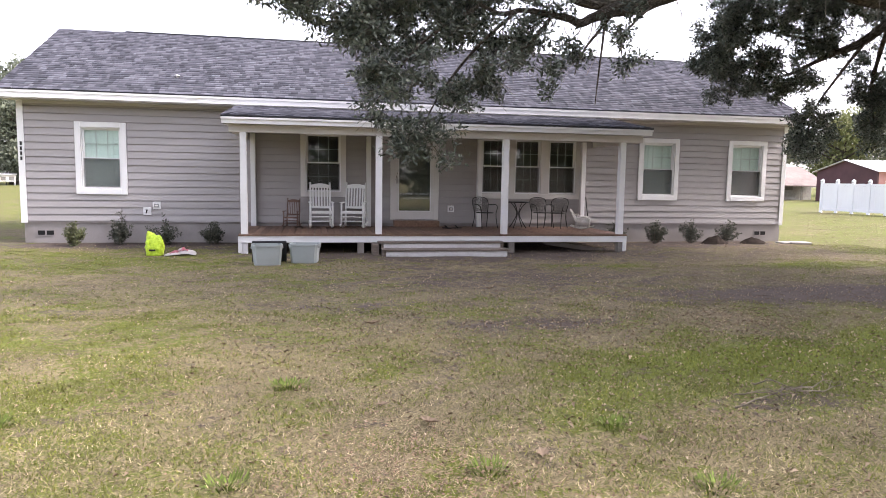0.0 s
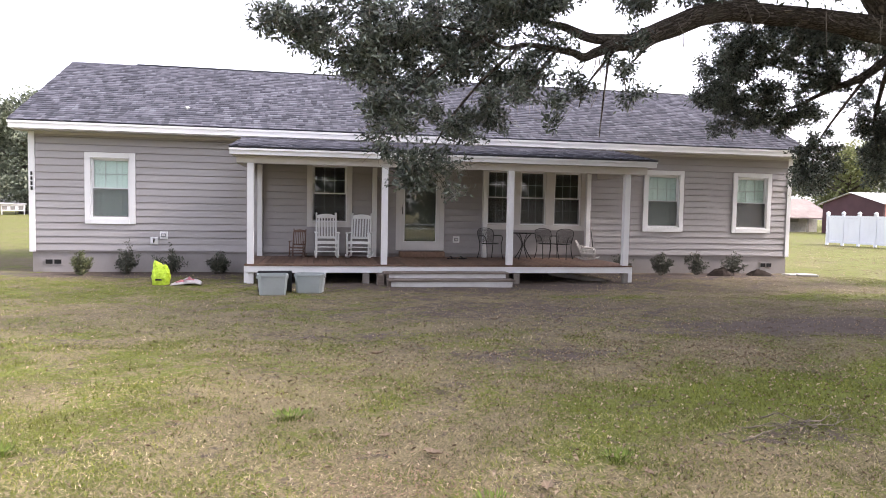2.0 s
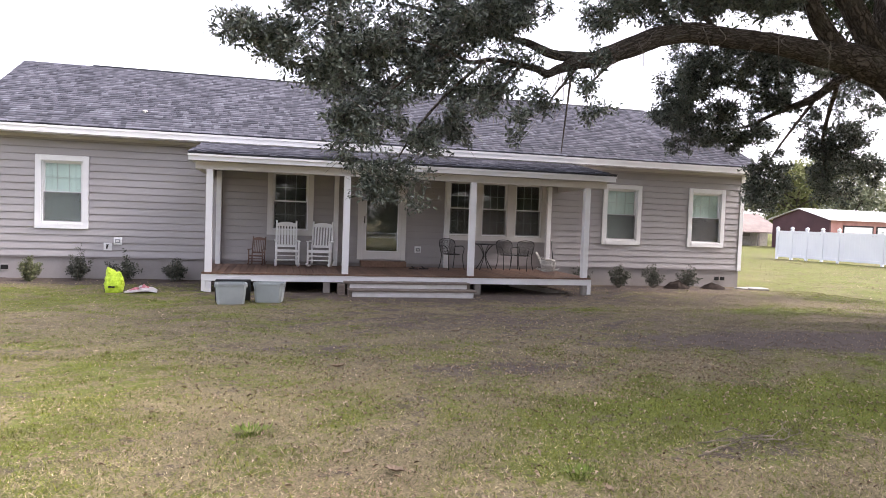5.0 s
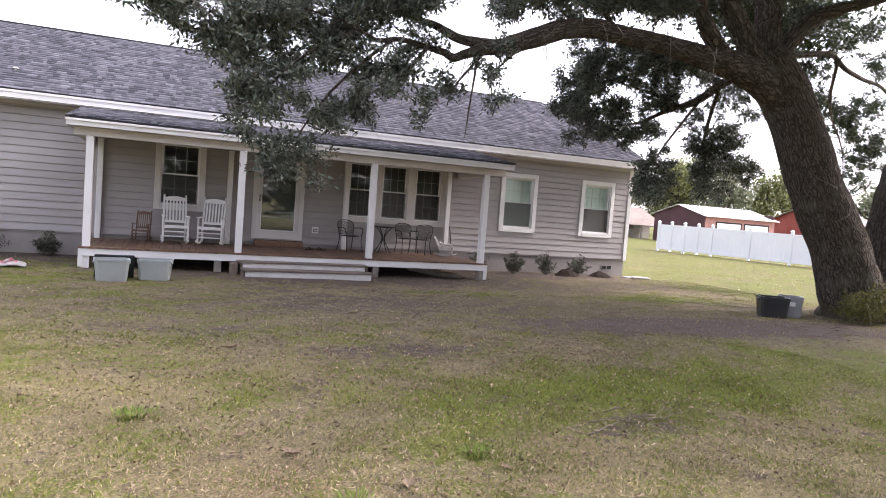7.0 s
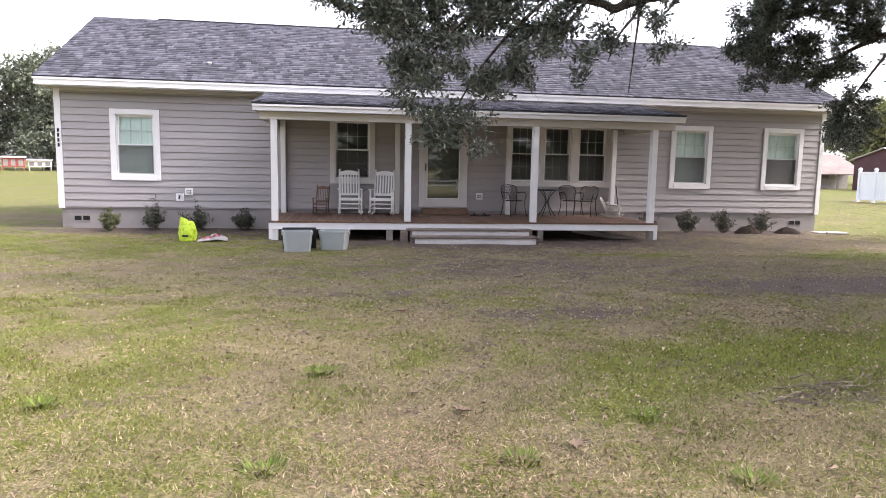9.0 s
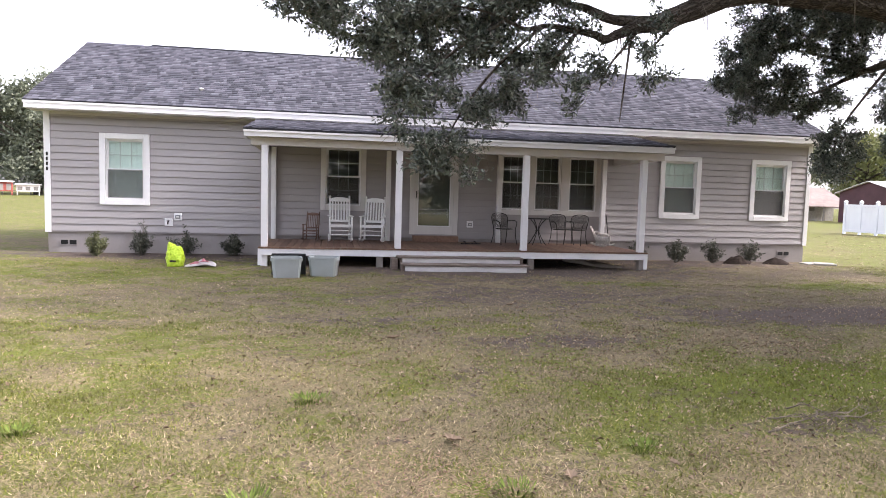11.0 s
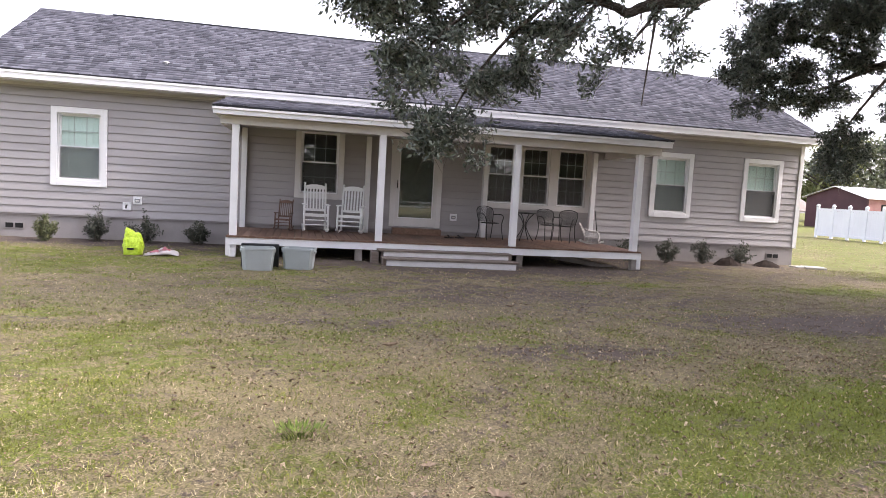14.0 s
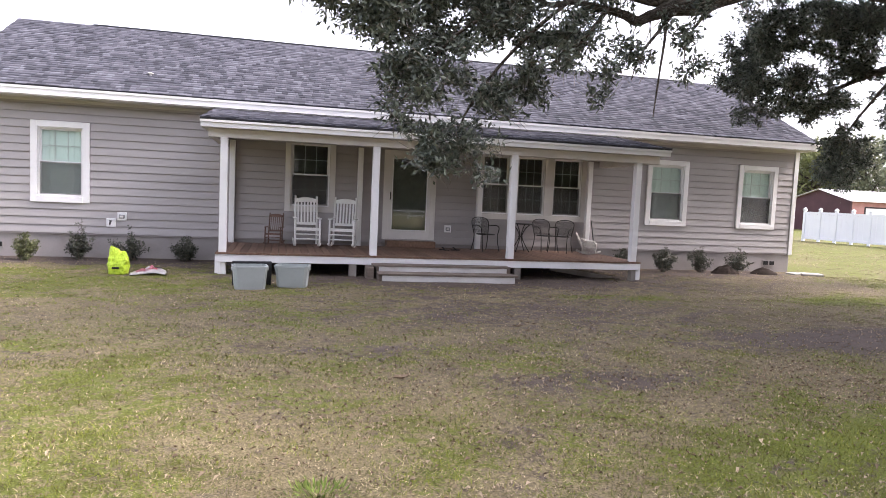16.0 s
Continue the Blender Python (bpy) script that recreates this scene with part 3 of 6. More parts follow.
fallen(8, 9000, -0.8, 5.5, 2.4, 5.5, 0.9)


def litter(x, y, rx, ry, n, seed):
    """A patch of crumbled brown leaves pressed into the turf."""
    rng = np.random.default_rng(seed)
    p = np.array((x, y)) + rng.normal(size=(n, 2)) * (rx * 0.5, ry * 0.5)
    a = rng.uniform(0, 2 * np.pi, n)
    h = 0.004 + 0.007 * rng.uniform(0, 1, n)
    t = np.stack([np.cos(a), np.sin(a), rng.uniform(-0.4, 0.5, n)], 1) * h[:, None]
    o = np.stack([-np.sin(a), np.cos(a), rng.uniform(-0.4, 0.4, n)], 1) * (h * 0.55)[:, None]
    c = np.stack([p[:, 0], p[:, 1], height(p[:, 0], p[:, 1]) + 0.017], 1)
    v = np.stack([c - t, c + o, c + t, c - o], 1).reshape(-1, 3)
    q = np.arange(n)[:, None] * 4
    tagged(quick_mesh("leaf_litter", v, np.concatenate([q + [0, 1, 2], q + [0, 2, 3]], 1).reshape(-1, 3), LITTER), "crumbled reddish-brown leaf litter in the turf", "leaves", "litter patches", "stuff")


for i, (lx, ly, rx, ry, ln) in enumerate(((0.55, 3.95, 0.7, 0.9, 2200), (1.1, 3.5, 0.8, 0.7, 1400), (-0.9, 5.3, 0.5, 0.4, 500), (-1.9, 4.4, 0.5, 0.4, 600), (2.6, 4.3, 0.6, 0.4, 500))):
    litter(lx, ly, rx, ry, ln, 60 + i)
fallen(7, 5000, 13.5, 34.0, 13.0, 22.0, 2.2)


def big_leaf(x, y, s, turn):
    """A single curled dead leaf with lobed edge."""
    bm = bmesh.new()
    rim = []
    for i in range(14):
        a = 2 * math.pi * i / 14
        r = s * (1.0 if i % 2 else 0.62) * (0.75 + 0.25 * abs(math.cos(a)))
        rim.append(bm.verts.new((r * math.cos(a), 0.7 * r * math.sin(a), 0.35 * s * abs(math.sin(a)) + 0.3 * s * math.cos(a) ** 2)))
    mid = bm.verts.new((0, 0, 0.004))
    for i in range(14):
        bm.faces.new((mid, rim[i], rim[(i + 1) % 14]))
    o = obj("fallen_leaf", bm, DEADLEAF)
    o.matrix_world = pose(x, y, float(height(x, y)) + 0.012, 0, 0, turn)
    tagged(o, "large curled brown dead leaf lying on the grass", "leaf", "dead leaves on the lawn")


for lx, ly, ls, la in ((0.78, 7.46, 0.085, 20), (1.37, 3.98, 0.07, 70), (0.86, 4.55, 0.075, 140), (-2.1, 4.6, 0.08, 10), (0.62, 4.9, 0.05, 200), (2.0, 4.1, 0.05, 100), (2.65, 9.9, 0.07, 0)):
    big_leaf(lx, ly, ls, la)


def tuft(x, y, r, n, seed, tall=0.04):
    """A weed rosette standing out of the lawn."""
    rng = np.random.default_rng(seed)
    a = rng.uniform(0, 2 * np.pi, n)
    d = r * rng.uniform(0, 1, n) ** 0.6
    px, py = x + d * np.cos(a), y + d * np.sin(a) * 0.8
    root = np.stack([px, py, height(px, py)], 1)
    out = np.stack([np.cos(a), np.sin(a), rng.uniform(0.4, 1.6, n)], 1) * (tall * rng.uniform(0.5, 1.2, n) / 1.3)[:, None]
    sd = np.stack([-np.sin(a), np.cos(a), np.zeros(n)], 1) * 0.0045
    v = np.stack([root, root + out * 0.5 - sd, root + out, root + out * 0.5 + sd], 1).reshape(-1, 3)
    f = np.arange(n * 4).reshape(-1, 4)
    c = np.array((0.14, 0.19, 0.04)) * rng.uniform(0.6, 1.5, (n, 1))
    c = np.concatenate([c, np.ones((n, 1))], 1).repeat(4, 0)
    tagged(quick_mesh("weed_tuft", v, f, BLADES, c), "bright green weed tuft growing in the lawn", "weed", "weed tufts", "stuff")


for i, (tx, ty, tr) in enumerate(((0.02, 5.43, 0.19), (1.05, 3.85, 0.13), (1.95, 4.35, 0.14), (2.1, 3.55, 0.15), (-1.6, 4.9, 0.12), (-0.2, 3.9, 0.12))):
    tuft(tx, ty, tr * 0.85, 220 if i == 0 else 130, 40 + i, 0.045)


def dead_branch():
    """A bleached fallen branch with several forks."""
    o = empty("dead_branch", (3.4, 4.72, float(height(3.4, 4.72))))
    runs = (
        ((-0.62, -0.22, 0.02), (-0.3, -0.08, 0.03), (0.0, 0.02, 0.06), (0.2, 0.04, 0.05)),
        ((-0.12, 0.28, 0.02), (-0.04, 0.14, 0.10), (0.03, 0.02, 0.06), (0.18, -0.03, 0.03)),
        ((0.05, 0.0, 0.06), (0.25, 0.06, 0.05), (0.42, 0.14, 0.09), (0.5, 0.2, 0.13)),
        ((0.1, 0.0, 0.05), (0.35, 0.02, 0.03), (0.6, 0.1, 0.05)),
        ((-0.02, 0.05, 0.07), (-0.10, -0.06, 0.05), (-0.2, -0.14, 0.02)),
        ((-0.42, 0.06, 0.02), (-0.2, 0.05, 0.03), (0.0, 0.02, 0.05)),
    )
    jit = random.Random(4)
    for r in runs:
        pts = [p + Vector((jit.uniform(-0.014, 0.014), jit.uniform(-0.014, 0.014), jit.uniform(-0.006, 0.006))) for p in curve_points(r, 9)]
        part("limb", tubed(pts, [0.0075 - 0.0006 * j for j in range(9)], 6, 0.3), BARE, o)
        for k in (3, 5, 6, 7):
            d = Vector((jit.uniform(-0.16, 0.16), jit.uniform(-0.12, 0.12), jit.uniform(-0.01, 0.05)))
            part("twig", tubed([pts[k], pts[k] + d * 0.5 + Vector((0, 0, 0.012)), pts[k] + d], (0.004, 0.003, 0.0015), 5), BARE, o)
    o.scale = (0.86, 0.86, 0.86)
    tagged(o, "bleached dead oak branch lying on the grass", "branch")


dead_branch()

# ---- house ----
WY = 17.9
HX0, HX1 = -6.45, 13.44
SILL, TOP, GZ = 0.33, 3.11, -0.30
WINDOWS = (
    ("window_1", -5.26, -4.14, 0.985, 2.67, "blind"),
    ("window_2", -0.12, 1.00, 0.985, 2.67, "grid"),
    ("window_3", 8.92, 10.11, 0.985, 2.67, "blind"),
    ("window_4", 11.62, 12.82, 0.985, 2.67, "half"),
)
TRIPLE = (4.38, 7.23, 0.985, 2.67)
DOOR = (2.12, 3.37, 0.42, 2.50)
HOLES = [(a, b, c, d) for _, a, b, c, d, _ in WINDOWS] + [TRIPLE, DOOR]


def cut_spans(z0, z1):
    """Stretches of the front wall between z0 and z1 that the openings leave free, as x0, x1, z0, z1."""
    xs = sorted({HX0, HX1, *(v for h in HOLES for v in h[:2])})
    out = []
    for a, b in zip(xs, xs[1:]):
        lo, hi = z0, z1
        for h in HOLES:
            if h[0] < (a + b) / 2 < h[1]:
                if h[2] <= lo and h[3] >= hi:
                    lo = hi
                elif h[2] <= lo < h[3]:
                    lo = h[3]
                elif h[2] < hi <= h[3]:
                    hi = h[2]
                elif lo < h[2] and h[3] < hi:
                    hi = h[2]
        if hi - lo > 0.004:
            if out and abs(out[-1][1] - a) < 1e-6 and out[-1][2:] == (lo, hi):
                out[-1] = (out[-1][0], b, lo, hi)
            else:
                out.append((a, b, lo, hi))
    return out


bm = bmesh.new()
zs = sorted({SILL, TOP, *(v for h in HOLES for v in h[2:])})
for z0, z1 in zip(zs, zs[1:]):
    for a, b, lo, hi in cut_spans(z0, z1):
        box(bm, (a, WY + 0.02, lo), (b, WY + 0.16, hi))
wall_front = tagged(obj("wall_south", bm, SIDING), "front wall clad in taupe lap siding", "wall", kind="structure")

LAP = 0.1666
z = SILL
while z < TOP - 0.02:
    for a, b, lo, hi in cut_spans(z + 0.019, min(z + LAP, TOP)):
        bm = bmesh.new()
        f0 = WY + 0.004 - 0.019 * (1 - (lo - z) / LAP)
        f1 = WY + 0.004 - 0.019 * (1 - (hi - z) / LAP)
        vs = [bm.verts.new(p) for p in ((a, f0, lo), (b, f0, lo), (b, f1, hi), (a, f1, hi), (a, WY + 0.02, lo), (b, WY + 0.02, lo), (b, WY + 0.02, hi), (a, WY + 0.02, hi))]
        for f in ((0, 1, 2, 3), (0, 4, 5, 1), (3, 2, 6, 7), (0, 3, 7, 4), (1, 5, 6, 2)):
            bm.faces.new([vs[i] for i in f])
        part("siding_board", bm, SIDING, wall_front)
    z += LAP

# other outer walls with gables, floor and inner ceiling
RY, RZ, EZ, BY = 21.6, 5.46, 3.31, 25.3
for name, x0, x1 in (("wall_west", HX0, HX0 + 0.15), ("wall_east", HX1 - 0.15, HX1)):
    bm = bmesh.new()
    prof = [(WY + 0.16, SILL), (BY, SILL), (BY, TOP), (RY, TOP + (RY - WY) * 0.51), (WY + 0.16, TOP)]
    a = [bm.verts.new((x0, y, zz)) for y, zz in prof]
    b = [bm.verts.new((x1, y, zz)) for y, zz in prof]
    bm.faces.new(a)
    bm.faces.new(b[::-1])
    for i in range(5):
        bm.faces.new((a[i], b[i], b[(i + 1) % 5], a[(i + 1) % 5]))
    bmesh.ops.recalc_face_normals(bm, faces=bm.faces[:])
    tagged(obj(name, bm, SIDING), "gable end wall in taupe siding", "wall", kind="structure")
tagged(obj("wall_north", boxed(((HX0 + 0.15, BY - 0.15, SILL), (HX1 - 0.15, BY, TOP))), SIDING), "rear wall in taupe siding", "wall", kind="structure")
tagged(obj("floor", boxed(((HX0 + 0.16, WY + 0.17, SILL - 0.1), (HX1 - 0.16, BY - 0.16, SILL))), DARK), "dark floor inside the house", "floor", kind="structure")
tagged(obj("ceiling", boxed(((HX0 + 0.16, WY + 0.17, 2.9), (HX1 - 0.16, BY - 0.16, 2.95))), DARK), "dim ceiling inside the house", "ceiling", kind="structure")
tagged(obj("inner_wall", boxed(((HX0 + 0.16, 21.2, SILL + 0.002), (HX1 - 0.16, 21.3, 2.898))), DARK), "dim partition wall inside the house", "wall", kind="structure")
foundation = tagged(obj("foundation", boxed(((HX0 + 0.03, WY + 0.03, GZ), (HX1 - 0.03, BY, SILL - 0.001))), FOUND), "grey-painted block foundation under the siding", "foundation", kind="structure")
bm = boxed(((HX0 + 0.0, WY - 0.006, SILL - 0.018), (HX1, WY + 0.028, SILL - 0.002)))
part("drip_edge", bm, FOUND, foundation)
for vx in (-5.97, 12.78):
    v = part("foundation_vent", boxed(((vx - 0.20, WY + 0.018, 0.0), (vx + 0.20, WY + 0.0295, 0.15))), FOUND, foundation)
    for s in (-1, 1):
        # Near-black panels on the vent plate paint the shade inside its openings.
        part("vent_opening", boxed(((vx + s * 0.095 - 0.075, WY + 0.010, 0.025), (vx + s * 0.095 + 0.075, WY + 0.0175, 0.125))), HOLE, v, "black panel standing in for the shade in a vent opening")

for x0, x1 in ((HX0 - 0.02, HX0 + 0.115), (HX1 - 0.105, HX1 + 0.02)):
    tagged(obj("corner_board", boxed(((x0, WY - 0.025, SILL - 0.02), (x1, WY - 0.005, TOP + 0.0)), bevel=0.003), WHITE), "white painted corner board of the house", "trim", kind="structure")
num = empty("corner_sign", (HX0 + 0.05, WY - 0.026, 1.75))
for i in range(4):
    part("bar", boxed(((-0.022, -0.012, i * 0.115), (0.022, -0.001, i * 0.115 + 0.085)), bevel=0.004), BLACK, num)
tagged(num, "four small black bars fixed to the white corner board", "sign")

# ---- roof ----
FY, RX0, RX1 = 17.44, -6.72, 13.66


def roof_slab(name, x0, x1, ya, za, yb, zb, thick, label):
    bm = bmesh.new()
    uv = bm.loops.layers.uv.new("UVMap")
    ln = math.hypot(yb - ya, zb - za)
    top = [bm.verts.new(p) for p in ((x0, ya, za), (x1, ya, za), (x1, yb, zb), (x0, yb, zb))]
    low = [bm.verts.new(v.co - Vector((0, 0, thick))) for v in top]
    f = bm.faces.new(top)
    for lp, c in zip(f.loops, ((x0, 0), (x1, 0), (x1, ln), (x0, ln))):
        lp[uv].uv = c
    bm.faces.new(low[::-1])
    for i in range(4):
        bm.faces.new((top[i], low[i], low[(i + 1) % 4], top[(i + 1) % 4]))
    bmesh.ops.recalc_face_normals(bm, faces=bm.faces[:])
    return tagged(obj(name, bm, FELT), label, "roof", kind="structure")


def shingle_rows(parent, x0, x1, ya, za, yb, zb, singles, seed):
    """Courses of laminated tabs on a slope; the lowest `singles` courses are pieces of their own, the rest one mesh."""
    rng = np.random.default_rng(seed)
    run = math.hypot(yb - ya, zb - za)
    up = Vector((0, (yb - ya) / run, (zb - za) / run))
    out = Vector((0, -up.z, up.y))
    step = 0.143
    sizes = (0.07, 0.10, 0.13, 0.16, 0.20)
    shared = {}
    verts, faces = [], []
    for j in range(int(run / step) + 1):
        s0, s1 = j * step, min(j * step + step + 0.03, run)
        if s1 - s0 < 0.03:
            continue
        x = x0 - rng.uniform(0, 0.2)
        while x < x1:
            w = sizes[rng.integers(5)]
            lip = 0.010 + 0.009 * (rng.uniform() < 0.5)
            a, b = max(x, x0), min(x + w - 0.006, x1)
            if b - a > 0.03:
                base = Vector((0, ya, za)) + up * s0
                if j < singles and b - a > w - 0.007:
                    key = (w, lip, round(s1 - s0, 3))
                    if key not in shared:
                        bm = bmesh.new()
                        ln = s1 - s0
                        vs = [bm.verts.new(p) for p in ((0, 0, 0.0), (w - 0.006, 0, 0.0), (w - 0.006, 0, lip), (0, 0, lip), (w - 0.006, ln, 0.003), (0, ln, 0.003))]
                        for f in ((0, 1, 2, 3), (3, 2, 4, 5), (0, 3, 5), (1, 4, 2)):
                            bm.faces.new([vs[i] for i in f])
                        me = bpy.data.meshes.new("shingle")
                        bm.to_mesh(me)
                        bm.free()
                        me.materials.append(SHINGLETAB)
                        shared[key] = me
                    o = new("shingle", shared[key])
                    o.parent = parent
                    o.matrix_world = Matrix.Translation((a, base.y + out.y * 0.003, base.z + out.z * 0.003)) @ Matrix.Rotation(math.atan2(up.z, up.y), 4, "X")
                else:
                    top = Vector((0, ya, za)) + up * s1 + out * 0.005
                    low, lipped = base + out * 0.002, base + out * (0.002 + lip)
                    k = len(verts)
                    verts += [(a, low.y, low.z), (b, low.y, low.z), (b, lipped.y, lipped.z), (a, lipped.y, lipped.z), (b, top.y, top.z), (a, top.y, top.z)]
                    faces += [(k, k + 1, k + 2, k + 3), (k + 3, k + 2, k + 4, k + 5)]
            x += w
    o = quick_mesh("shingle_courses", np.array(verts), np.array(faces), SHINGLE)
    o.parent = parent
    o["kind"] = "stuff"


roof = roof_slab("roof", RX0, RX1, FY - 0.03, 3.315, RY, RZ, 0.05, "grey asphalt shingle roof with a straight ridge")
roof_slab("roof_back", RX0, RX1, RY, RZ, BY + 0.48, 3.36, 0.05, "rear slope of the grey shingle roof")
part("fascia_board", boxed(((RX0 + 0.02, FY - 0.02, 3.135), (RX1 - 0.02, FY + 0.005, 3.268)), bevel=0.003), WHITE, roof, "white fascia board")
part("drip_metal", boxed(((RX0, FY - 0.034, 3.25), (RX1, FY - 0.021, 3.30))), WHITE, roof)
for x0 in (RX0 + 0.02, RX1 - 0.045):
    bm = bmesh.new()
    box(bm, (x0, FY + 0.006, -0.15), (x0 + 0.025, RY, -0.052))
    for v in bm.verts:
        v.co.z += 3.315 + (v.co.y - FY + 0.03) * (RZ - 3.315) / (RY - FY + 0.03)
    part("rake_board", bm, WHITE, roof)
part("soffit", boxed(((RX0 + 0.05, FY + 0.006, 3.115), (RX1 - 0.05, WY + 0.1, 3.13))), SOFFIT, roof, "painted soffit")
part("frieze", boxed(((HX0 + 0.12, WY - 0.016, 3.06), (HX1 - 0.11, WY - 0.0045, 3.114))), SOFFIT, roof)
bm = bmesh.new()
tube(bm, [(-5.0, RY, RZ + 0.0), (RX1 - 1.5, RY, RZ + 0.0)], 0.05, 6)
for v in bm.verts:
    v.co.z = RZ + 0.012 + (v.co.z - RZ) * 0.5
part("ridge_vent", bm, RIDGE, roof, "dark ridge vent")
# vent pipe on the slope
vx, vy = -3.06, 18.42
vz = 3.315 + (vy - FY + 0.03) * (RZ - 3.315) / (RY - FY + 0.03)
vent = empty("roof_vent", (vx, vy, vz - 0.02))
part("flashing", boxed(((-0.12, -0.12, 0.0), (0.12, 0.12, 0.02)), bevel=0.004), METALROOF, vent).rotation_euler.x = math.atan(0.51)
part("pipe", tubed([(0, 0, 0), (0, 0, 0.1)], 0.045, 12), METALROOF, vent)
part("cap", tubed([(0, 0, 0.085), (0, 0, 0.11), (0, 0, 0.14)], (0.10, 0.09, 0.03), 12), METALROOF, vent)
for c in vent.children:
    c.matrix_basis = Matrix.Scale(0.68, 4) @ c.matrix_basis
tagged(vent, "small pale metal vent with a cap on the shingles", "roof vent")


# ---- windows and door ----
def sash_pair(w, x0, x1, z0, z1, muntins, y=WY + 0.06):
    """Two sliding sashes with rails, panes and, if asked, muntins."""
    zm = (z0 + z1) / 2
    for nm, a, b, off in (("upper_sash", zm - 0.02, z1, 0.0), ("lower_sash", z0, zm + 0.02, -0.028)):
        s = 0.038
        yy = y + off
        sash = part(nm, boxed(((x0, yy, a), (x0 + s, yy + 0.026, b)), ((x1 - s, yy, a), (x1, yy + 0.026, b)), ((x0 + s, yy, a), (x1 - s, yy + 0.026, a + s)), ((x0 + s, yy, b - s), (x1 - s, yy + 0.026, b))), WHITE, w)
        pane = part("pane", boxed(((x0 + s, yy + 0.010, a + s), (x1 - s, yy + 0.014, b - s))), GLASS, sash)
        pane.visible_shadow = False
        if nm == "lower_sash" and muntins:
            mesh = part("insect_screen", boxed(((x0 + 0.012, yy - 0.012, a + 0.012), (x1 - 0.012, yy - 0.010, b - 0.03))), SCREEN, w, "grey insect screen")
            mesh.visible_shadow = False
        if muntins or nm == "upper_sash":
            for i in (1, 2):
                mx = x0 + s + (x1 - x0 - 2 * s) * i / 3
                part("muntin", boxed(((mx - 0.009, yy + 0.016, a + s), (mx + 0.009, yy + 0.024, b - s))), MUNTIN, sash)
            mz = (a + b) / 2
            part("muntin", boxed(((x0 + s, yy + 0.0165, mz - 0.009), (x1 - s, yy + 0.0245, mz + 0.009))), MUNTIN, sash)


def blind(w, x0, x1, z0, z1, name="blind"):
    bm = bmesh.new()
    z = z1 - 0.045
    while z > z0:
        box(bm, (x0, 0, -0.0012), (x1, 0.045, 0.0012), Matrix.Translation((0, WY + 0.105, z)) @ Matrix.Rotation(radians(68), 4, "X"))
        z -= 0.041
    box(bm, (x0, WY + 0.11, z1 - 0.035), (x1, WY + 0.15, z1))
    for f in (0.2, 0.8):
        bx = x0 + (x1 - x0) * f
        box(bm, (bx - 0.012, WY + 0.100, z0), (bx + 0.012, WY + 0.103, z1 - 0.03))
    part(name, bm, BLIND, w, "white venetian blind")


def casing(w, x0, x1, z0, z1, t, material):
    y0, y1 = WY - 0.036, WY + 0.0
    part("casing", boxed(((x0, y0, z0), (x0 + t, y1, z1)), bevel=0.003), material, w)
    part("casing", boxed(((x1 - t, y0, z0), (x1, y1, z1)), bevel=0.003), material, w)
    part("head_casing", boxed(((x0 + t, y0 - 0.002, z1 - t), (x1 - t, y1, z1)), bevel=0.003), material, w)
    part("sill", boxed(((x0 + t, y0 - 0.012, z0), (x1 - t, y1, z0 + t)), bevel=0.004), material, w)


def jamb(w, x0, x1, z0, z1):
    part("frame", boxed(((x0 - 0.02, WY - 0.002, z0 - 0.02), (x0, WY + 0.16, z1 + 0.02)), ((x1, WY - 0.002, z0 - 0.02), (x1 + 0.02, WY + 0.16, z1 + 0.02)), ((x0, WY - 0.002, z1), (x1, WY + 0.16, z1 + 0.02)), ((x0, WY - 0.002, z0 - 0.02), (x1, WY + 0.16, z0))), WHITE, w)


for name, x0, x1, z0, z1, kind in WINDOWS:
    w = empty(name, (0, 0, 0))
    t = 0.125
    on_porch = kind == "grid"
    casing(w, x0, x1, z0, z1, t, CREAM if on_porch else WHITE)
    a, b, c, d = x0 + t + 0.022, x1 - t - 0.022, z0 + t + 0.022, z1 - t - 0.022
    jamb(w, a, b, c, d)
    sash_pair(w, a, b, c, d, kind != "blind")
    zm = (c + d) / 2
    if kind != "grid":
        blind(w, a + 0.01, b - 0.01, c, d)
        sc = part("insect_screen", boxed(((a + 0.02, WY + 0.012, c + 0.02), (b - 0.02, WY + 0.015, zm))), SCREEN, w)
        sc.visible_shadow = False
    say = {"blind": "white double-hung window with closed blind", "half": "white gridded double-hung window with lowered blind", "grid": "porch window with muntin grids and dark room behind"}[kind]
    tagged(w, say, "window", kind="structure")

w = empty("window_5")
x0, x1, z0, z1 = TRIPLE
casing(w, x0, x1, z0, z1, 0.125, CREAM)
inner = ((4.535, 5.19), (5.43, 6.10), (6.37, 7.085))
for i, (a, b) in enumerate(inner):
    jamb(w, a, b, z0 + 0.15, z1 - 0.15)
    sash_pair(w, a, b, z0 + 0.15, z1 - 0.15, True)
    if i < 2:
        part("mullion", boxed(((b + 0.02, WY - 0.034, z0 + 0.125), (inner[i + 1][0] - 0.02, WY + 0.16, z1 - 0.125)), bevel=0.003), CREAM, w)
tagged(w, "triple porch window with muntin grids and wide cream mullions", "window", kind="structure")

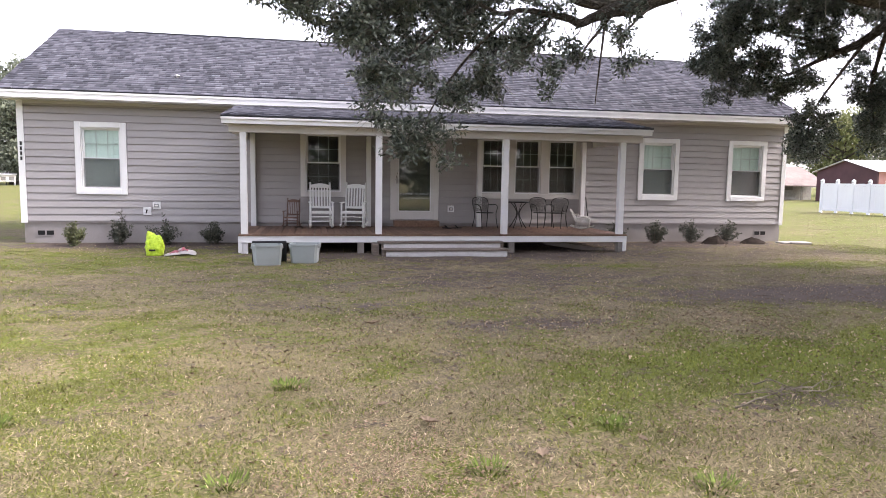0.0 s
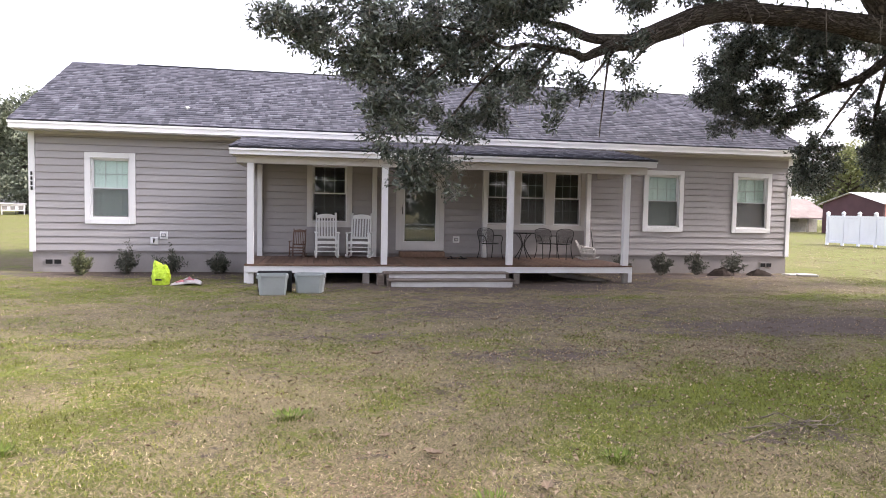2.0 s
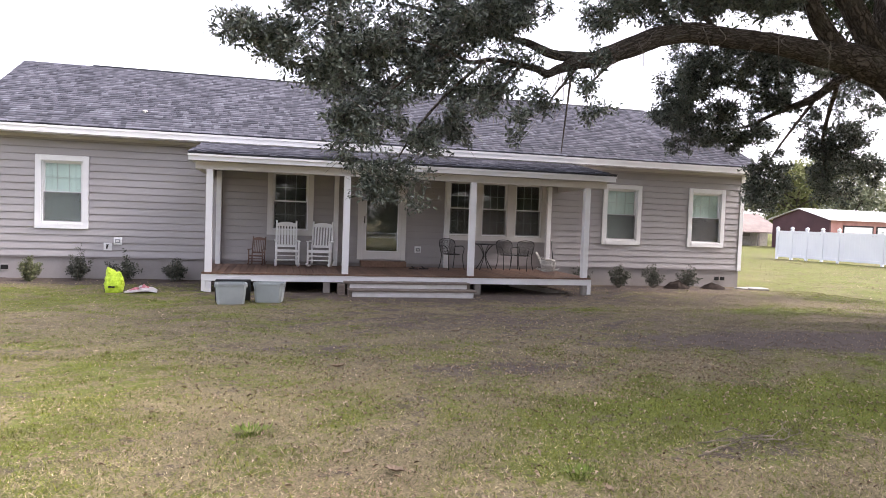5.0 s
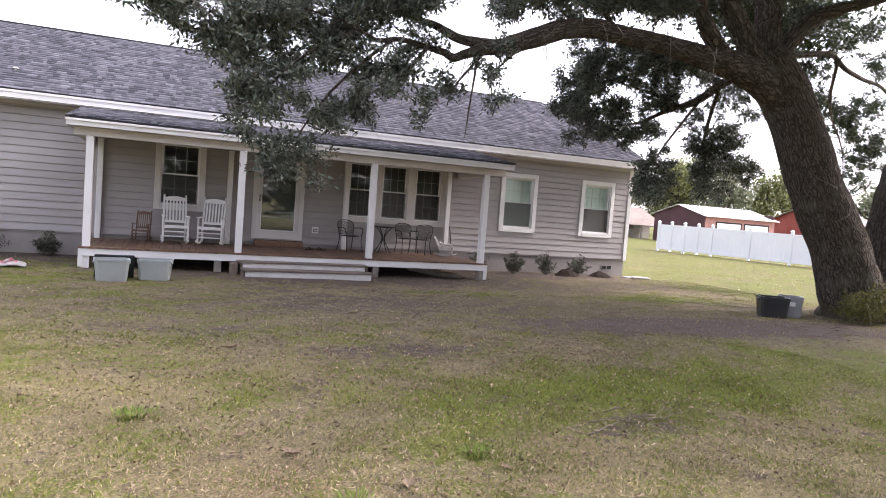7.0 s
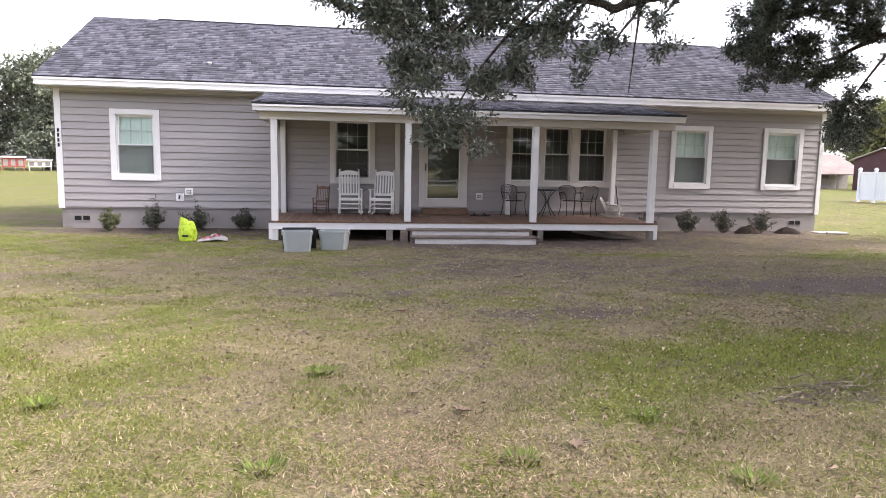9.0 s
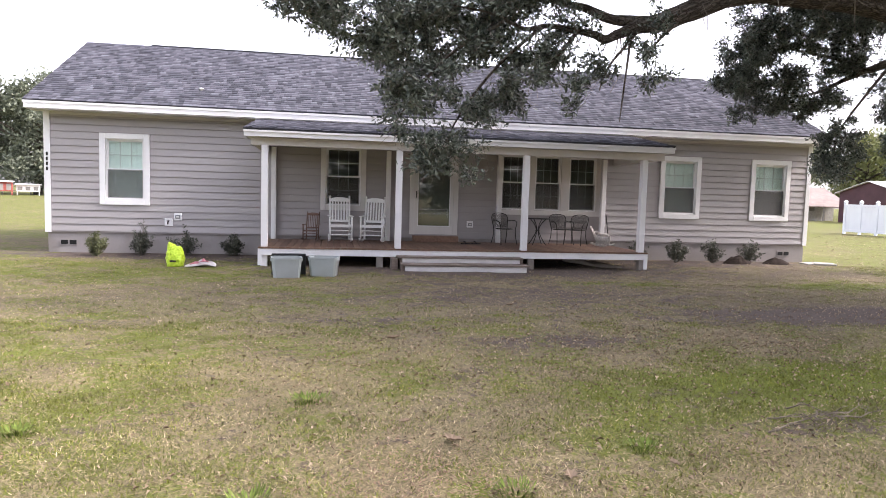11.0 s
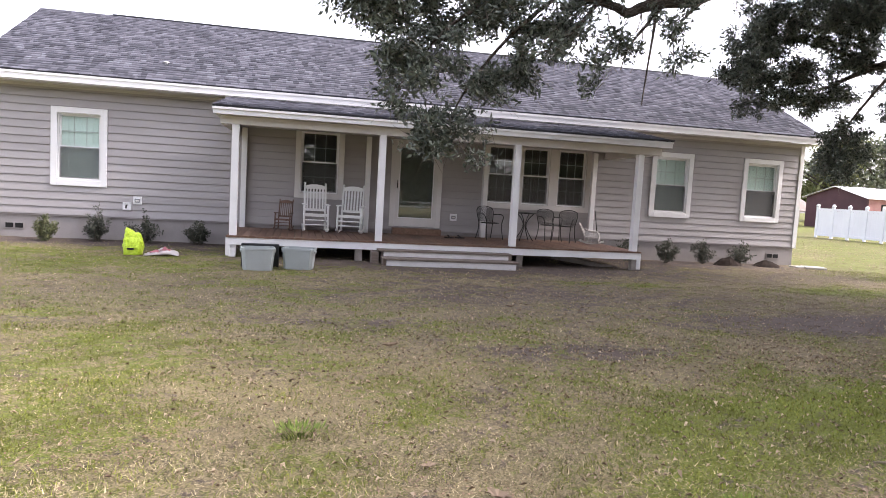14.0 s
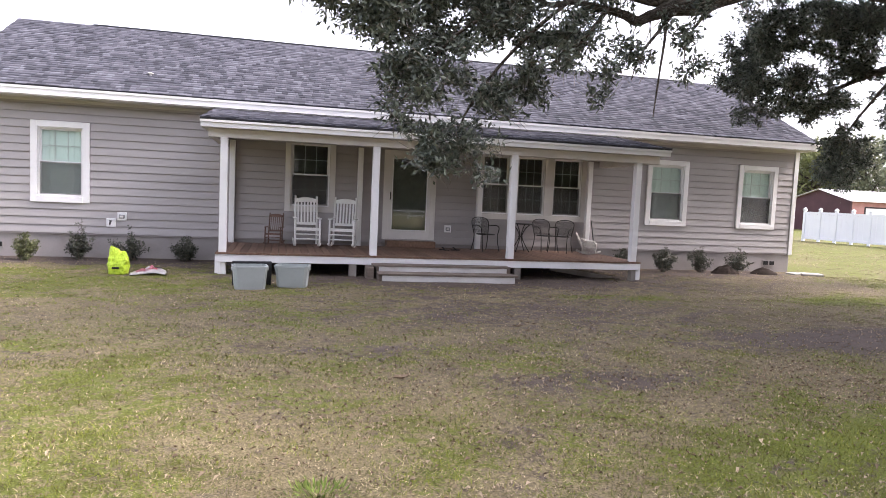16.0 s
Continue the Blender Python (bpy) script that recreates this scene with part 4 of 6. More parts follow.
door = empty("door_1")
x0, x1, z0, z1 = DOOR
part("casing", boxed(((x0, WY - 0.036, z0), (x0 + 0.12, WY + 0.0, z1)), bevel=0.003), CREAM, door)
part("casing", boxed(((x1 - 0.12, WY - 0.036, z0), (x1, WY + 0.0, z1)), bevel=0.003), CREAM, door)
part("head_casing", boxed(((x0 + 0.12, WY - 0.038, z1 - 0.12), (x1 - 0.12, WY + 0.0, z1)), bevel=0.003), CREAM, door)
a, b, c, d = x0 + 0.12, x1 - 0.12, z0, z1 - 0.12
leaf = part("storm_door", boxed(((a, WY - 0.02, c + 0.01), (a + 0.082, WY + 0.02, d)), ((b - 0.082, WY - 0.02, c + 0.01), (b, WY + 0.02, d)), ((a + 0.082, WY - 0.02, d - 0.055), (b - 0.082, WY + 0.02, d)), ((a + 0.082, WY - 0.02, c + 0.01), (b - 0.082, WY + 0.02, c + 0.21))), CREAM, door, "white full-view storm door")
part("glazing_bead", boxed(((a + 0.082, WY - 0.026, c + 0.21), (a + 0.102, WY + 0.0, d - 0.055)), ((b - 0.102, WY - 0.026, c + 0.21), (b - 0.082, WY + 0.0, d - 0.055)), ((a + 0.102, WY - 0.026, c + 0.21), (b - 0.102, WY + 0.0, c + 0.23)), ((a + 0.102, WY - 0.026, d - 0.075), (b - 0.102, WY + 0.0, d - 0.055))), WHITE, leaf)
pane = part("pane", boxed(((a + 0.087, WY + 0.002, c + 0.215), (b - 0.087, WY + 0.006, d - 0.06))), glass_mat("door_glass", (0.80, 0.84, 0.82), 0.09), leaf)
pane.visible_shadow = False
part("handle", tubed([(a + 0.042, WY - 0.03, 1.35), (a + 0.042, WY - 0.075, 1.37), (a + 0.042, WY - 0.075, 1.50), (a + 0.042, WY - 0.03, 1.52)], 0.011, 8), IRON, leaf, "dark pull handle")
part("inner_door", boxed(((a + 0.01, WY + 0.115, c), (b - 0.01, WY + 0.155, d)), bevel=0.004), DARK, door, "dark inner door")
tagged(door, "closed full-glass storm door in cream casing", "door", kind="structure")
tagged(obj("threshold_step", boxed(((2.2, 17.62, 0.252), (3.36, 17.896, 0.40)), bevel=0.006), DECK), "brown stained wooden step below the front door", "step")


def wall_box(x, z, s, sort):
    o = empty("outlet_cover" if sort else "hose_bib_plate", (x, WY - 0.006, z))
    part("plate", boxed(((-s, -0.03, -s), (s, 0.0, s)), bevel=0.006), WHITE, o)
    if sort:
        part("cover", boxed(((-s * 0.62, -0.055, -s * 0.5), (s * 0.62, -0.031, s * 0.45)), bevel=0.008), TOTEGREY, o, "grey weather cover")
        part("socket", boxed(((-s * 0.4, -0.062, -s * 0.25), (s * 0.4, -0.056, s * 0.2)), bevel=0.003), CREAM, o)
    else:
        part("valve_body", tubed([(0, -0.03, 0.02), (0, -0.09, 0.02), (0, -0.12, -0.04)], 0.016, 8), BLACK, o, "dark hose valve")
        part("valve_wheel", tubed([(0, -0.06, 0.045), (0, -0.06, 0.055)], 0.03, 10), BLACK, o)
    tagged(o, "white square outlet cover on the siding" if sort else "white plate with a dark hose valve on the siding", "outlet" if sort else "faucet", "wall boxes")


wall_box(3.70, 0.705, 0.085, True)
wall_box(-3.50, 0.735, 0.09, True)
wall_box(-3.715, 0.595, 0.09, False)

# ---- porch ----
PY, DZ = 15.33, 0.25
PX0, PX1 = -1.36, 7.38
deck = empty("porch_deck")
part("fascia", boxed(((PX0, PY - 0.04, 0.075), (PX1, PY - 0.002, DZ - 0.038)), bevel=0.003), WHITE, deck, "white skirt board")
for x0, x1 in ((PX0, PX0 + 0.035), (PX1 - 0.035, PX1)):
    part("side_fascia", boxed(((x0, PY, 0.075), (x1, WY - 0.03, DZ - 0.038))), WHITE, deck)
for x in (PX0 + 0.12, 1.2, 4.6, PX1 - 0.12):
    gz = float(height(x, PY)) - 0.03
    part("pier", boxed(((x - 0.07, PY + 0.002, gz), (x + 0.07, PY + 0.14, DZ - 0.04)), bevel=0.004), LUMBER if x > 0 else WHITE, deck)
for x in (PX0, PX1 - 0.085):
    part("corner_skirt", boxed(((x + 0.0, PY - 0.038, -0.14), (x + 0.085, PY - 0.004, 0.074))), WHITE, deck)
for y in (15.45, 16.6, 17.75):
    part("joist", boxed(((PX0 + 0.04, y, 0.08), (PX1 - 0.04, y + 0.045, DZ - 0.04))), LUMBER, deck)
part("brace_board", boxed(((0, -0.02, -0.05), (1.5, 0.02, 0.05))), LUMBER, deck, "loose board under the deck").matrix_world = pose(5.55, 15.9, 0.02, 0, 8, -4)
tagged(deck, "raised porch deck with brown boards and white skirt", "deck")

porch_posts = [(-1.235, 0.0), (1.59, 0.0), (4.43, 0.0), (7.23, 0.0)]


def post(x, y, w, z0, z1, name, label):
    bm = boxed(((-w / 2, -w / 2, 0), (w / 2, w / 2, z1 - z0)), bevel=0.004)
    o = obj(name, bm, WHITE)
    o.location = (x, y, z0)
    tagged(o, label, "post", "porch posts")


for x, _ in porch_posts:
    post(x, PY + 0.07, 0.135, DZ, 2.37, "porch_post", "square white porch post standing on the deck")
for x in (-1.25, 1.56, 4.44, 7.28):
    post(x, WY - 0.095, 0.115, DZ, 2.50, "half_post", "white post against the porch wall")

proof = empty("porch_roof")
QX0, QX1, QY = -1.64, 7.82, 15.10
slope = (3.09 - 2.69) / (17.45 - QY)
pr = roof_slab("shingles", QX0, QX1, QY - 0.03, 2.685, 17.62, 2.685 + slope * (17.65 - QY), 0.03, "dark grey low-slope porch shingles")
for key in ("category", "kind"):
    del pr[key]
pr.parent = proof
part("fascia", boxed(((QX0 + 0.01, QY, 2.525), (QX1 - 0.01, QY + 0.025, 2.652)), bevel=0.003), WHITE, proof, "white fascia")
part("drip_metal", boxed(((QX0, QY - 0.03, 2.615), (QX1, QY - 0.012, 2.668))), WHITE, proof)
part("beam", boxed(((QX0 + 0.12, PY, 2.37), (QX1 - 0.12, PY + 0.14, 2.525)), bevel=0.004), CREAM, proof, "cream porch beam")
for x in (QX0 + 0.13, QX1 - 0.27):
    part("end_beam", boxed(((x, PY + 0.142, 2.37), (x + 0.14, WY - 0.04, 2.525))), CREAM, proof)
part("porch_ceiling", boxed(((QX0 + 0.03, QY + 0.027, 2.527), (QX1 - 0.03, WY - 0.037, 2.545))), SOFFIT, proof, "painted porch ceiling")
for x in (QX0 + 0.02, QX1 - 0.045):
    bm = bmesh.new()
    box(bm, (x, QY + 0.026, -0.16), (x + 0.025, 17.43, -0.034))
    for v in bm.verts:
        v.co.z += 2.685 + (v.co.y - QY + 0.03) * slope
        if v.co.z < 2.547:
            v.co.z = 2.547
    part("rake_board", bm, WHITE, proof)
tagged(proof, "low porch roof with shingles and white trim", "porch roof")

steps = empty("porch_steps")
for i, (y0, y1, zt) in enumerate(((14.60, 14.98, -0.015), (14.95, 15.27, 0.115))):
    g = float(height(3.0, y0)) - 0.02
    part("riser", boxed(((1.68 - 0.02 * i, y0 + 0.03, g if i == 0 else -0.014), (4.30 - 0.06 * i, y0 + 0.055, zt - 0.038)), bevel=0.002), DUSTY, steps, "scuffed white riser")
    part("tread", boxed(((1.60 - 0.05 * i, y0, zt - 0.036), (4.36 - 0.05 * i, y1, zt)), bevel=0.004), TREAD, steps, "weathered brown tread")
for x in (1.58, 4.22):
    part("stringer", boxed(((x + 0.03, 14.66, -0.19), (x + 0.09, 15.26, -0.055)), ((x + 0.03, 14.99, -0.054), (x + 0.09, 15.26, 0.076))), TREAD, steps)
part("end_block", boxed(((1.42, 14.9, -0.19), (1.56, 15.26, 0.07)), bevel=0.01), TREAD, steps)
tagged(steps, "two low wooden steps with white risers", "steps")


# ---- porch furniture ----
def rocking_chair(name, s, material, solid_back, label):
    """A slatted rocking chair, front towards -y, of height about 1.08 s."""
    o = empty(name)
    for x in (-0.27, 0.27):
        pts = [(x, -0.42 + 0.84 * i / 12, 0.02 + 0.10 * ((i - 5.2) / 6.5) ** 2) for i in range(13)]
        bm = bmesh.new()
        for p, q in zip(pts, pts[1:]):
            for dz in (0,):
                vs = [bm.verts.new((px + dx, py, pz + hz)) for px, py, pz in (p, q) for dx in (-0.017, 0.017) for hz in (-0.02, 0.022)]
                for f in ((0, 1, 3, 2), (4, 6, 7, 5), (0, 4, 5, 1), (2, 3, 7, 6), (1, 5, 7, 3), (0, 2, 6, 4)):
                    bm.faces.new([vs[k] for k in f])
        part("rocker", bm, material, o)
        part("front_leg", tubed([(x, -0.25, 0.03), (x, -0.25, 0.62)], 0.024, 8), material, o)
        part("back_post", tubed([(x * 0.9, 0.16, 0.03), (x * 0.9, 0.18, 0.40), (x * 0.9, 0.33, 1.10)], (0.024, 0.025, 0.022), 8), material, o)
        part("finial", tubed([(x * 0.9, 0.33, 1.09), (x * 0.9, 0.333, 1.115), (x * 0.9, 0.336, 1.135)], (0.014, 0.027, 0.012), 8), material, o)
        part("armrest", boxed(((x - 0.04, -0.32, 0.62), (x + 0.04, 0.24, 0.645)), bevel=0.008), material, o)
        part("side_stretcher", tubed([(x, -0.25, 0.24), (x * 0.92, 0.17, 0.24)], 0.014, 6), material, o)
    bm = bmesh.new()
    for i in range(8):
        y = -0.28 + i * 0.062
        box(bm, (-0.27, y, 0.405 - 0.004 * i), (0.27, y + 0.052, 0.427 - 0.004 * i))
    part("seat", bm, material, o)
    part("seat_rail", boxed(((-0.26, -0.285, 0.36), (0.26, -0.26, 0.403)), bevel=0.004), material, o)
    for z in (0.17, 0.28):
        part("front_stretcher", tubed([(-0.27, -0.25, z), (0.27, -0.25, z)], 0.015, 6), material, o)
    part("lower_rail", boxed(((-0.235, 0.185, 0.47), (0.235, 0.21, 0.53)), bevel=0.004), material, o)
    bm = bmesh.new()
    n = 12
    for i in range(n):
        a, b = -0.235 + 0.47 * i / n, -0.235 + 0.47 * (i + 1) / n
        za, zb = (1.055 + 0.045 * math.cos(math.pi * v / 0.5) for v in (a, b))
        vs = [bm.verts.new((x, y, z)) for x, zt in ((a, za), (b, zb)) for y, z in ((0.29, 0.985), (0.315, 0.985), (0.295, zt), (0.32, zt))]
        for f in ((0, 2, 6, 4), (1, 5, 7, 3), (2, 3, 7, 6), (0, 4, 5, 1)):
            bm.faces.new([vs[k] for k in f])
    part("crest_rail", bm, material, o)
    for i in range(6):
        x = -0.18 + 0.072 * i
        bm = bmesh.new()
        wd = 0.018 if not solid_back else 0.012
        box(bm, (x - wd, -0.007, 0), (x + wd, 0.007, 0.49), Matrix.Translation((0, 0.197, 0.51)) @ Matrix.Rotation(radians(-12.5), 4, "X"))
        part("back_slat", bm, material, o)
    for c in o.children:
        c.matrix_basis = Matrix.Scale(s, 4) @ c.matrix_basis
    return tagged(o, label, "rocking chair", "rocking chairs")


ch = rocking_chair("rocking_chair", 0.97, CHAIR, False, "white slatted wooden rocking chair on the porch")
ch.matrix_world = pose(0.37, 17.36, DZ + 0.002, 0, 0, 3)
copy_thing(ch, pose(1.17, 17.37, DZ + 0.002, 0, 0, -13))
ch = rocking_chair("child_rocking_chair", 0.61, BROWN, True, "small dark brown child's rocking chair on the porch")
ch.matrix_world = pose(-0.32, 17.45, DZ + 0.002, 0, 0, -12)


def iron_chair():
    """Bistro armchair of black wrought iron with a mesh seat and back."""
    o = empty("patio_chair")
    r = 0.011
    for s in (-1, 1):
        part("front_leg", tubed(curve_points([(s * 0.25, -0.27, 0.01), (s * 0.23, -0.22, 0.22), (s * 0.23, -0.2, 0.42)], 7), r, 6), IRON, o)
        part("back_leg", tubed(curve_points([(s * 0.23, 0.27, 0.01), (s * 0.21, 0.2, 0.22), (s * 0.21, 0.18, 0.42)], 7), r, 6), IRON, o)
        part("armrest", tubed(curve_points([(s * 0.23, -0.2, 0.42), (s * 0.27, -0.2, 0.58), (s * 0.28, -0.08, 0.64), (s * 0.26, 0.1, 0.63), (s * 0.23, 0.22, 0.62)], 12), r, 6), IRON, o)
    part("seat_rim", tubed([(0.23 * math.cos(a), -0.01 + 0.22 * math.sin(a), 0.42) for a in [2 * math.pi * i / 20 for i in range(21)]], r, 6), IRON, o)
    bm = bmesh.new()
    for i in range(9):
        v = -0.2 + 0.05 * i
        ln = math.sqrt(max(0.0, 1 - (v / 0.225) ** 2))
        tube(bm, [(v, -0.01 - 0.21 * ln, 0.418), (v, -0.01 + 0.21 * ln, 0.418)], 0.004, 4)
        tube(bm, [(-0.22 * ln, -0.01 + v, 0.42), (0.22 * ln, -0.01 + v, 0.42)], 0.004, 4)
    part("seat_mesh", bm, IRON, o)
    part("back_frame", tubed(curve_points([(-0.21, 0.18, 0.42), (-0.25, 0.24, 0.70), (-0.18, 0.28, 0.80), (0, 0.30, 0.83), (0.18, 0.28, 0.80), (0.25, 0.24, 0.70), (0.21, 0.18, 0.42)], 25), r, 6), IRON, o)
    bm = bmesh.new()
    for i in range(23):
        x = -0.2 + 0.0182 * i
        tube(bm, [(x, 0.185, 0.44), (x * 1.1, 0.27, 0.80 - 0.9 * x * x)], 0.0032, 4)
    for i in range(18):
        z = 0.46 + 0.02 * i
        tube(bm, [(-0.225, 0.19 + 0.21 * (z - 0.44) - 0.004, z), (0.225, 0.19 + 0.21 * (z - 0.44) - 0.004, z)], 0.0032, 4)
    part("back_mesh", bm, MESHWIRE, o, "grey woven wire back")
    for c in o.children:
        c.matrix_basis = Matrix.Scale(0.94, 4) @ c.matrix_basis
    return tagged(o, "black wrought iron patio armchair with mesh back", "chair", "patio chairs")


ch = iron_chair()
ch.matrix_world = pose(4.44, 17.2, DZ + 0.001, 0, 0, 18)
copy_thing(ch, pose(6.02, 17.42, DZ + 0.001, 0, 0, 8))
copy_thing(ch, pose(6.36, 17.25, DZ + 0.001, 0, 0, -42))


def bistro_table():
    o = empty("patio_table", (5.33, 17.25, DZ + 0.001))
    part("tabletop", tubed([(0, 0, 0.655), (0, 0, 0.66), (0, 0, 0.675), (0, 0, 0.68)], (0.29, 0.31, 0.31, 0.29), 28), IRON, o)
    for i in range(4):
        a = math.pi / 4 + i * math.pi / 2
        c, s = math.cos(a), math.sin(a)
        part("leg", tubed(curve_points([(0.24 * c, 0.24 * s, 0.01), (0.14 * c, 0.14 * s, 0.15), (0.035 * c, 0.035 * s, 0.36), (0.10 * c, 0.10 * s, 0.53), (0.22 * c, 0.22 * s, 0.655)], 14), 0.012, 6), IRON, o)
    part("ring", tubed([(0.06 * math.cos(a), 0.06 * math.sin(a), 0.36) for a in [2 * math.pi * i / 14 for i in range(15)]], 0.009, 6), IRON, o)
    tagged(o, "round black wrought iron bistro table with curved legs", "table")


bistro_table()


def wicker_rocker():
    o = empty("child_wicker_rocker", (7.02, 17.1, DZ + 0.002), 62)
    for x in (-0.16, 0.16):
        pts = [(x, -0.30 + 0.60 * i / 10, 0.014 + 0.07 * ((i - 5) / 5) ** 2) for i in range(11)]
        part("rocker", tubed(pts, 0.014, 6), WICKER, o)
        part("arm_panel", tubed(curve_points([(x, -0.16, 0.03), (x * 1.1, -0.18, 0.22), (x * 1.15, -0.12, 0.31), (x * 1.1, 0.06, 0.32), (x, 0.18, 0.38)], 12), 0.015, 6), WICKER, o)
        bm = bmesh.new()
        for i in range(16):
            y = -0.15 + 0.02 * i
            tube(bm, [(x, y, 0.05), (x * 1.1, y, 0.31)], 0.007, 4)
        for i in range(6):
            z = 0.07 + 0.042 * i
            tube(bm, [(x * 1.03, -0.16, z), (x * 1.03, 0.15, z)], 0.005, 4)
        part("side_weave", bm, WICKER, o)
    part("seat", boxed(((-0.165, -0.17, 0.15), (0.165, 0.16, 0.185)), bevel=0.012), WICKER, o)
    bm = bmesh.new()
    for i in range(10):
        x = -0.16 + 0.0356 * i
        tube(bm, [(x, 0.15, 0.16), (x * 1.15, 0.30, 0.50 - 1.2 * x * x)], 0.0055, 4)
    for i in range(8):
        f = i / 8
        tube(bm, [(-0.17 - 0.02 * f, 0.16 + 0.13 * f, 0.18 + 0.27 * f), (0.17 + 0.02 * f, 0.16 + 0.13 * f, 0.18 + 0.27 * f)], 0.0055, 4)
    part("backrest", bm, WICKER, o)
    part("back_rim", tubed(curve_points([(-0.17, 0.15, 0.16), (-0.19, 0.26, 0.40), (-0.1, 0.31, 0.49), (0.1, 0.31, 0.49), (0.19, 0.26, 0.40), (0.17, 0.15, 0.16)], 18), 0.016, 6), WICKER, o)
    for c in o.children:
        c.matrix_basis = Matrix.Scale(0.98, 4)
    tagged(o, "small white wicker child's rocking chair on the porch", "rocking chair", "rocking chairs")


wicker_rocker()
pole = obj("leaning_pole", tubed([(7.36, 17.45, DZ + 0.005), (7.35, 17.72, 1.05)], 0.014, 8), BLACK)
tagged(pole, "thin black pole leaning on the porch wall", "pole")
for i, (x, y, a) in enumerate(((3.45, 17.1, 60), (3.72, 17.15, 100))):
    o = empty("sandal", (x, y, DZ + 0.001), a)
    bm = bmesh.new()
    rim = [(0.045 * math.cos(t) * (1 + 0.2 * math.sin(t)), 0.13 * math.sin(t)) for t in [2 * math.pi * k / 16 for k in range(16)]]
    lo = [bm.verts.new((px, py, 0.0)) for px, py in rim]
    hi = [bm.verts.new((px, py, 0.022)) for px, py in rim]
    bm.faces.new(lo[::-1])
    bm.faces.new(hi)
    for k in range(16):
        bm.faces.new((lo[k], lo[(k + 1) % 16], hi[(k + 1) % 16], hi[k]))
    part("sole", bm, BLACK, o)
    part("strap", tubed(curve_points([(-0.045, 0.0, 0.02), (-0.02, 0.03, 0.06), (0.0, 0.06, 0.065), (0.02, 0.03, 0.06), (0.045, 0.0, 0.02)], 9), 0.009, 6), BLACK, o)
    tagged(o, "black flip-flop sandal lying on the deck", "sandal", "pair of sandals")


# ---- yard things ----
def tote(name, w, d, h, material, label, at, turn, tip=0.0, handles=True):
    """An open plastic tub with sloped sides, a rolled rim and hand grips."""
    o = empty(name)
    bm = bmesh.new()

    def ring(sc, z):
        c = 0.05
        pts = [(w / 2 - c, -d / 2), (w / 2, -d / 2 + c), (w / 2, d / 2 - c), (w / 2 - c, d / 2), (-w / 2 + c, d / 2), (-w / 2, d / 2 - c), (-w / 2, -d / 2 + c), (-w / 2 + c, -d / 2)]
        return [bm.verts.new((x * sc, y * sc, z)) for x, y in pts]

    rings = [ring(0.86, 0), ring(0.93, h * 0.55), ring(0.985, h), ring(0.955, h), ring(0.90, h * 0.55), ring(0.83, 0.012)]
    for a, b in zip(rings, rings[1:]):
        for k in range(8):
            bm.faces.new((a[k], a[(k + 1) % 8], b[(k + 1) % 8], b[k]))
    bm.faces.new(rings[0][::-1])
    bm.faces.new(rings[-1])
    part("body", bm, material, o)
    bm = bmesh.new()
    rs = [ring(1.0, h - 0.03), ring(1.025, h - 0.028), ring(1.025, h + 0.006), ring(0.95, h + 0.006), ring(0.95, h - 0.0)]
    for a, b in zip(rs, rs[1:]):
        for k in range(8):
            bm.faces.new((a[k], a[(k + 1) % 8], b[(k + 1) % 8], b[k]))
    part("rim", bm, material, o)
    for s in (-1, 1):
        part("handle", boxed(((s * w * 0.5 - 0.018, -0.07, h - 0.075), (s * w * 0.5 + 0.018, 0.07, h - 0.032)), bevel=0.008), material, o)
    o.matrix_world = pose(*at, tip, 0, turn)
    return tagged(o, label, "storage tote", "storage totes")


def gz(x, y):
    return float(height(x, y))


tote("storage_tote", 0.55, 0.42, 0.375, TOTE, "grey-green plastic storage tote on the ground by the porch", (-0.66, 13.6, gz(-0.66, 13.6)), 7)
tote("storage_tote", 0.55, 0.42, 0.36, TOTE, "grey-green plastic storage tote on the ground by the porch", (0.03, 13.82, gz(0.03, 13.82)), -9)
lid = obj("tote_lid", boxed(((-0.32, -0.03, -0.22), (0.32, 0.0, 0.24)), bevel=0.012), TOTEDARK)
lid.matrix_world = pose(-0.64, 13.95, gz(-0.64, 13.95) + 0.18, 9, 0, 4)
tagged(lid, "black plastic tote lid leaning behind the totes", "lid")
tote("storage_bin", 0.52, 0.42, 0.39, TOTEDARK, "black plastic storage bin beside the oak", (10.86, 10.08, gz(10.86, 10.08)), -32)
b = tote("storage_bin", 0.40, 0.36, 0.40, TOTEGREY, "grey plastic storage bin beside the oak", (11.42, 10.16, gz(11.42, 10.16)), -36)
part("latch", boxed(((-0.05, -0.19, 0.22), (0.05, -0.168, 0.30)), bevel=0.006), WHITE, b, "pale latch plate")


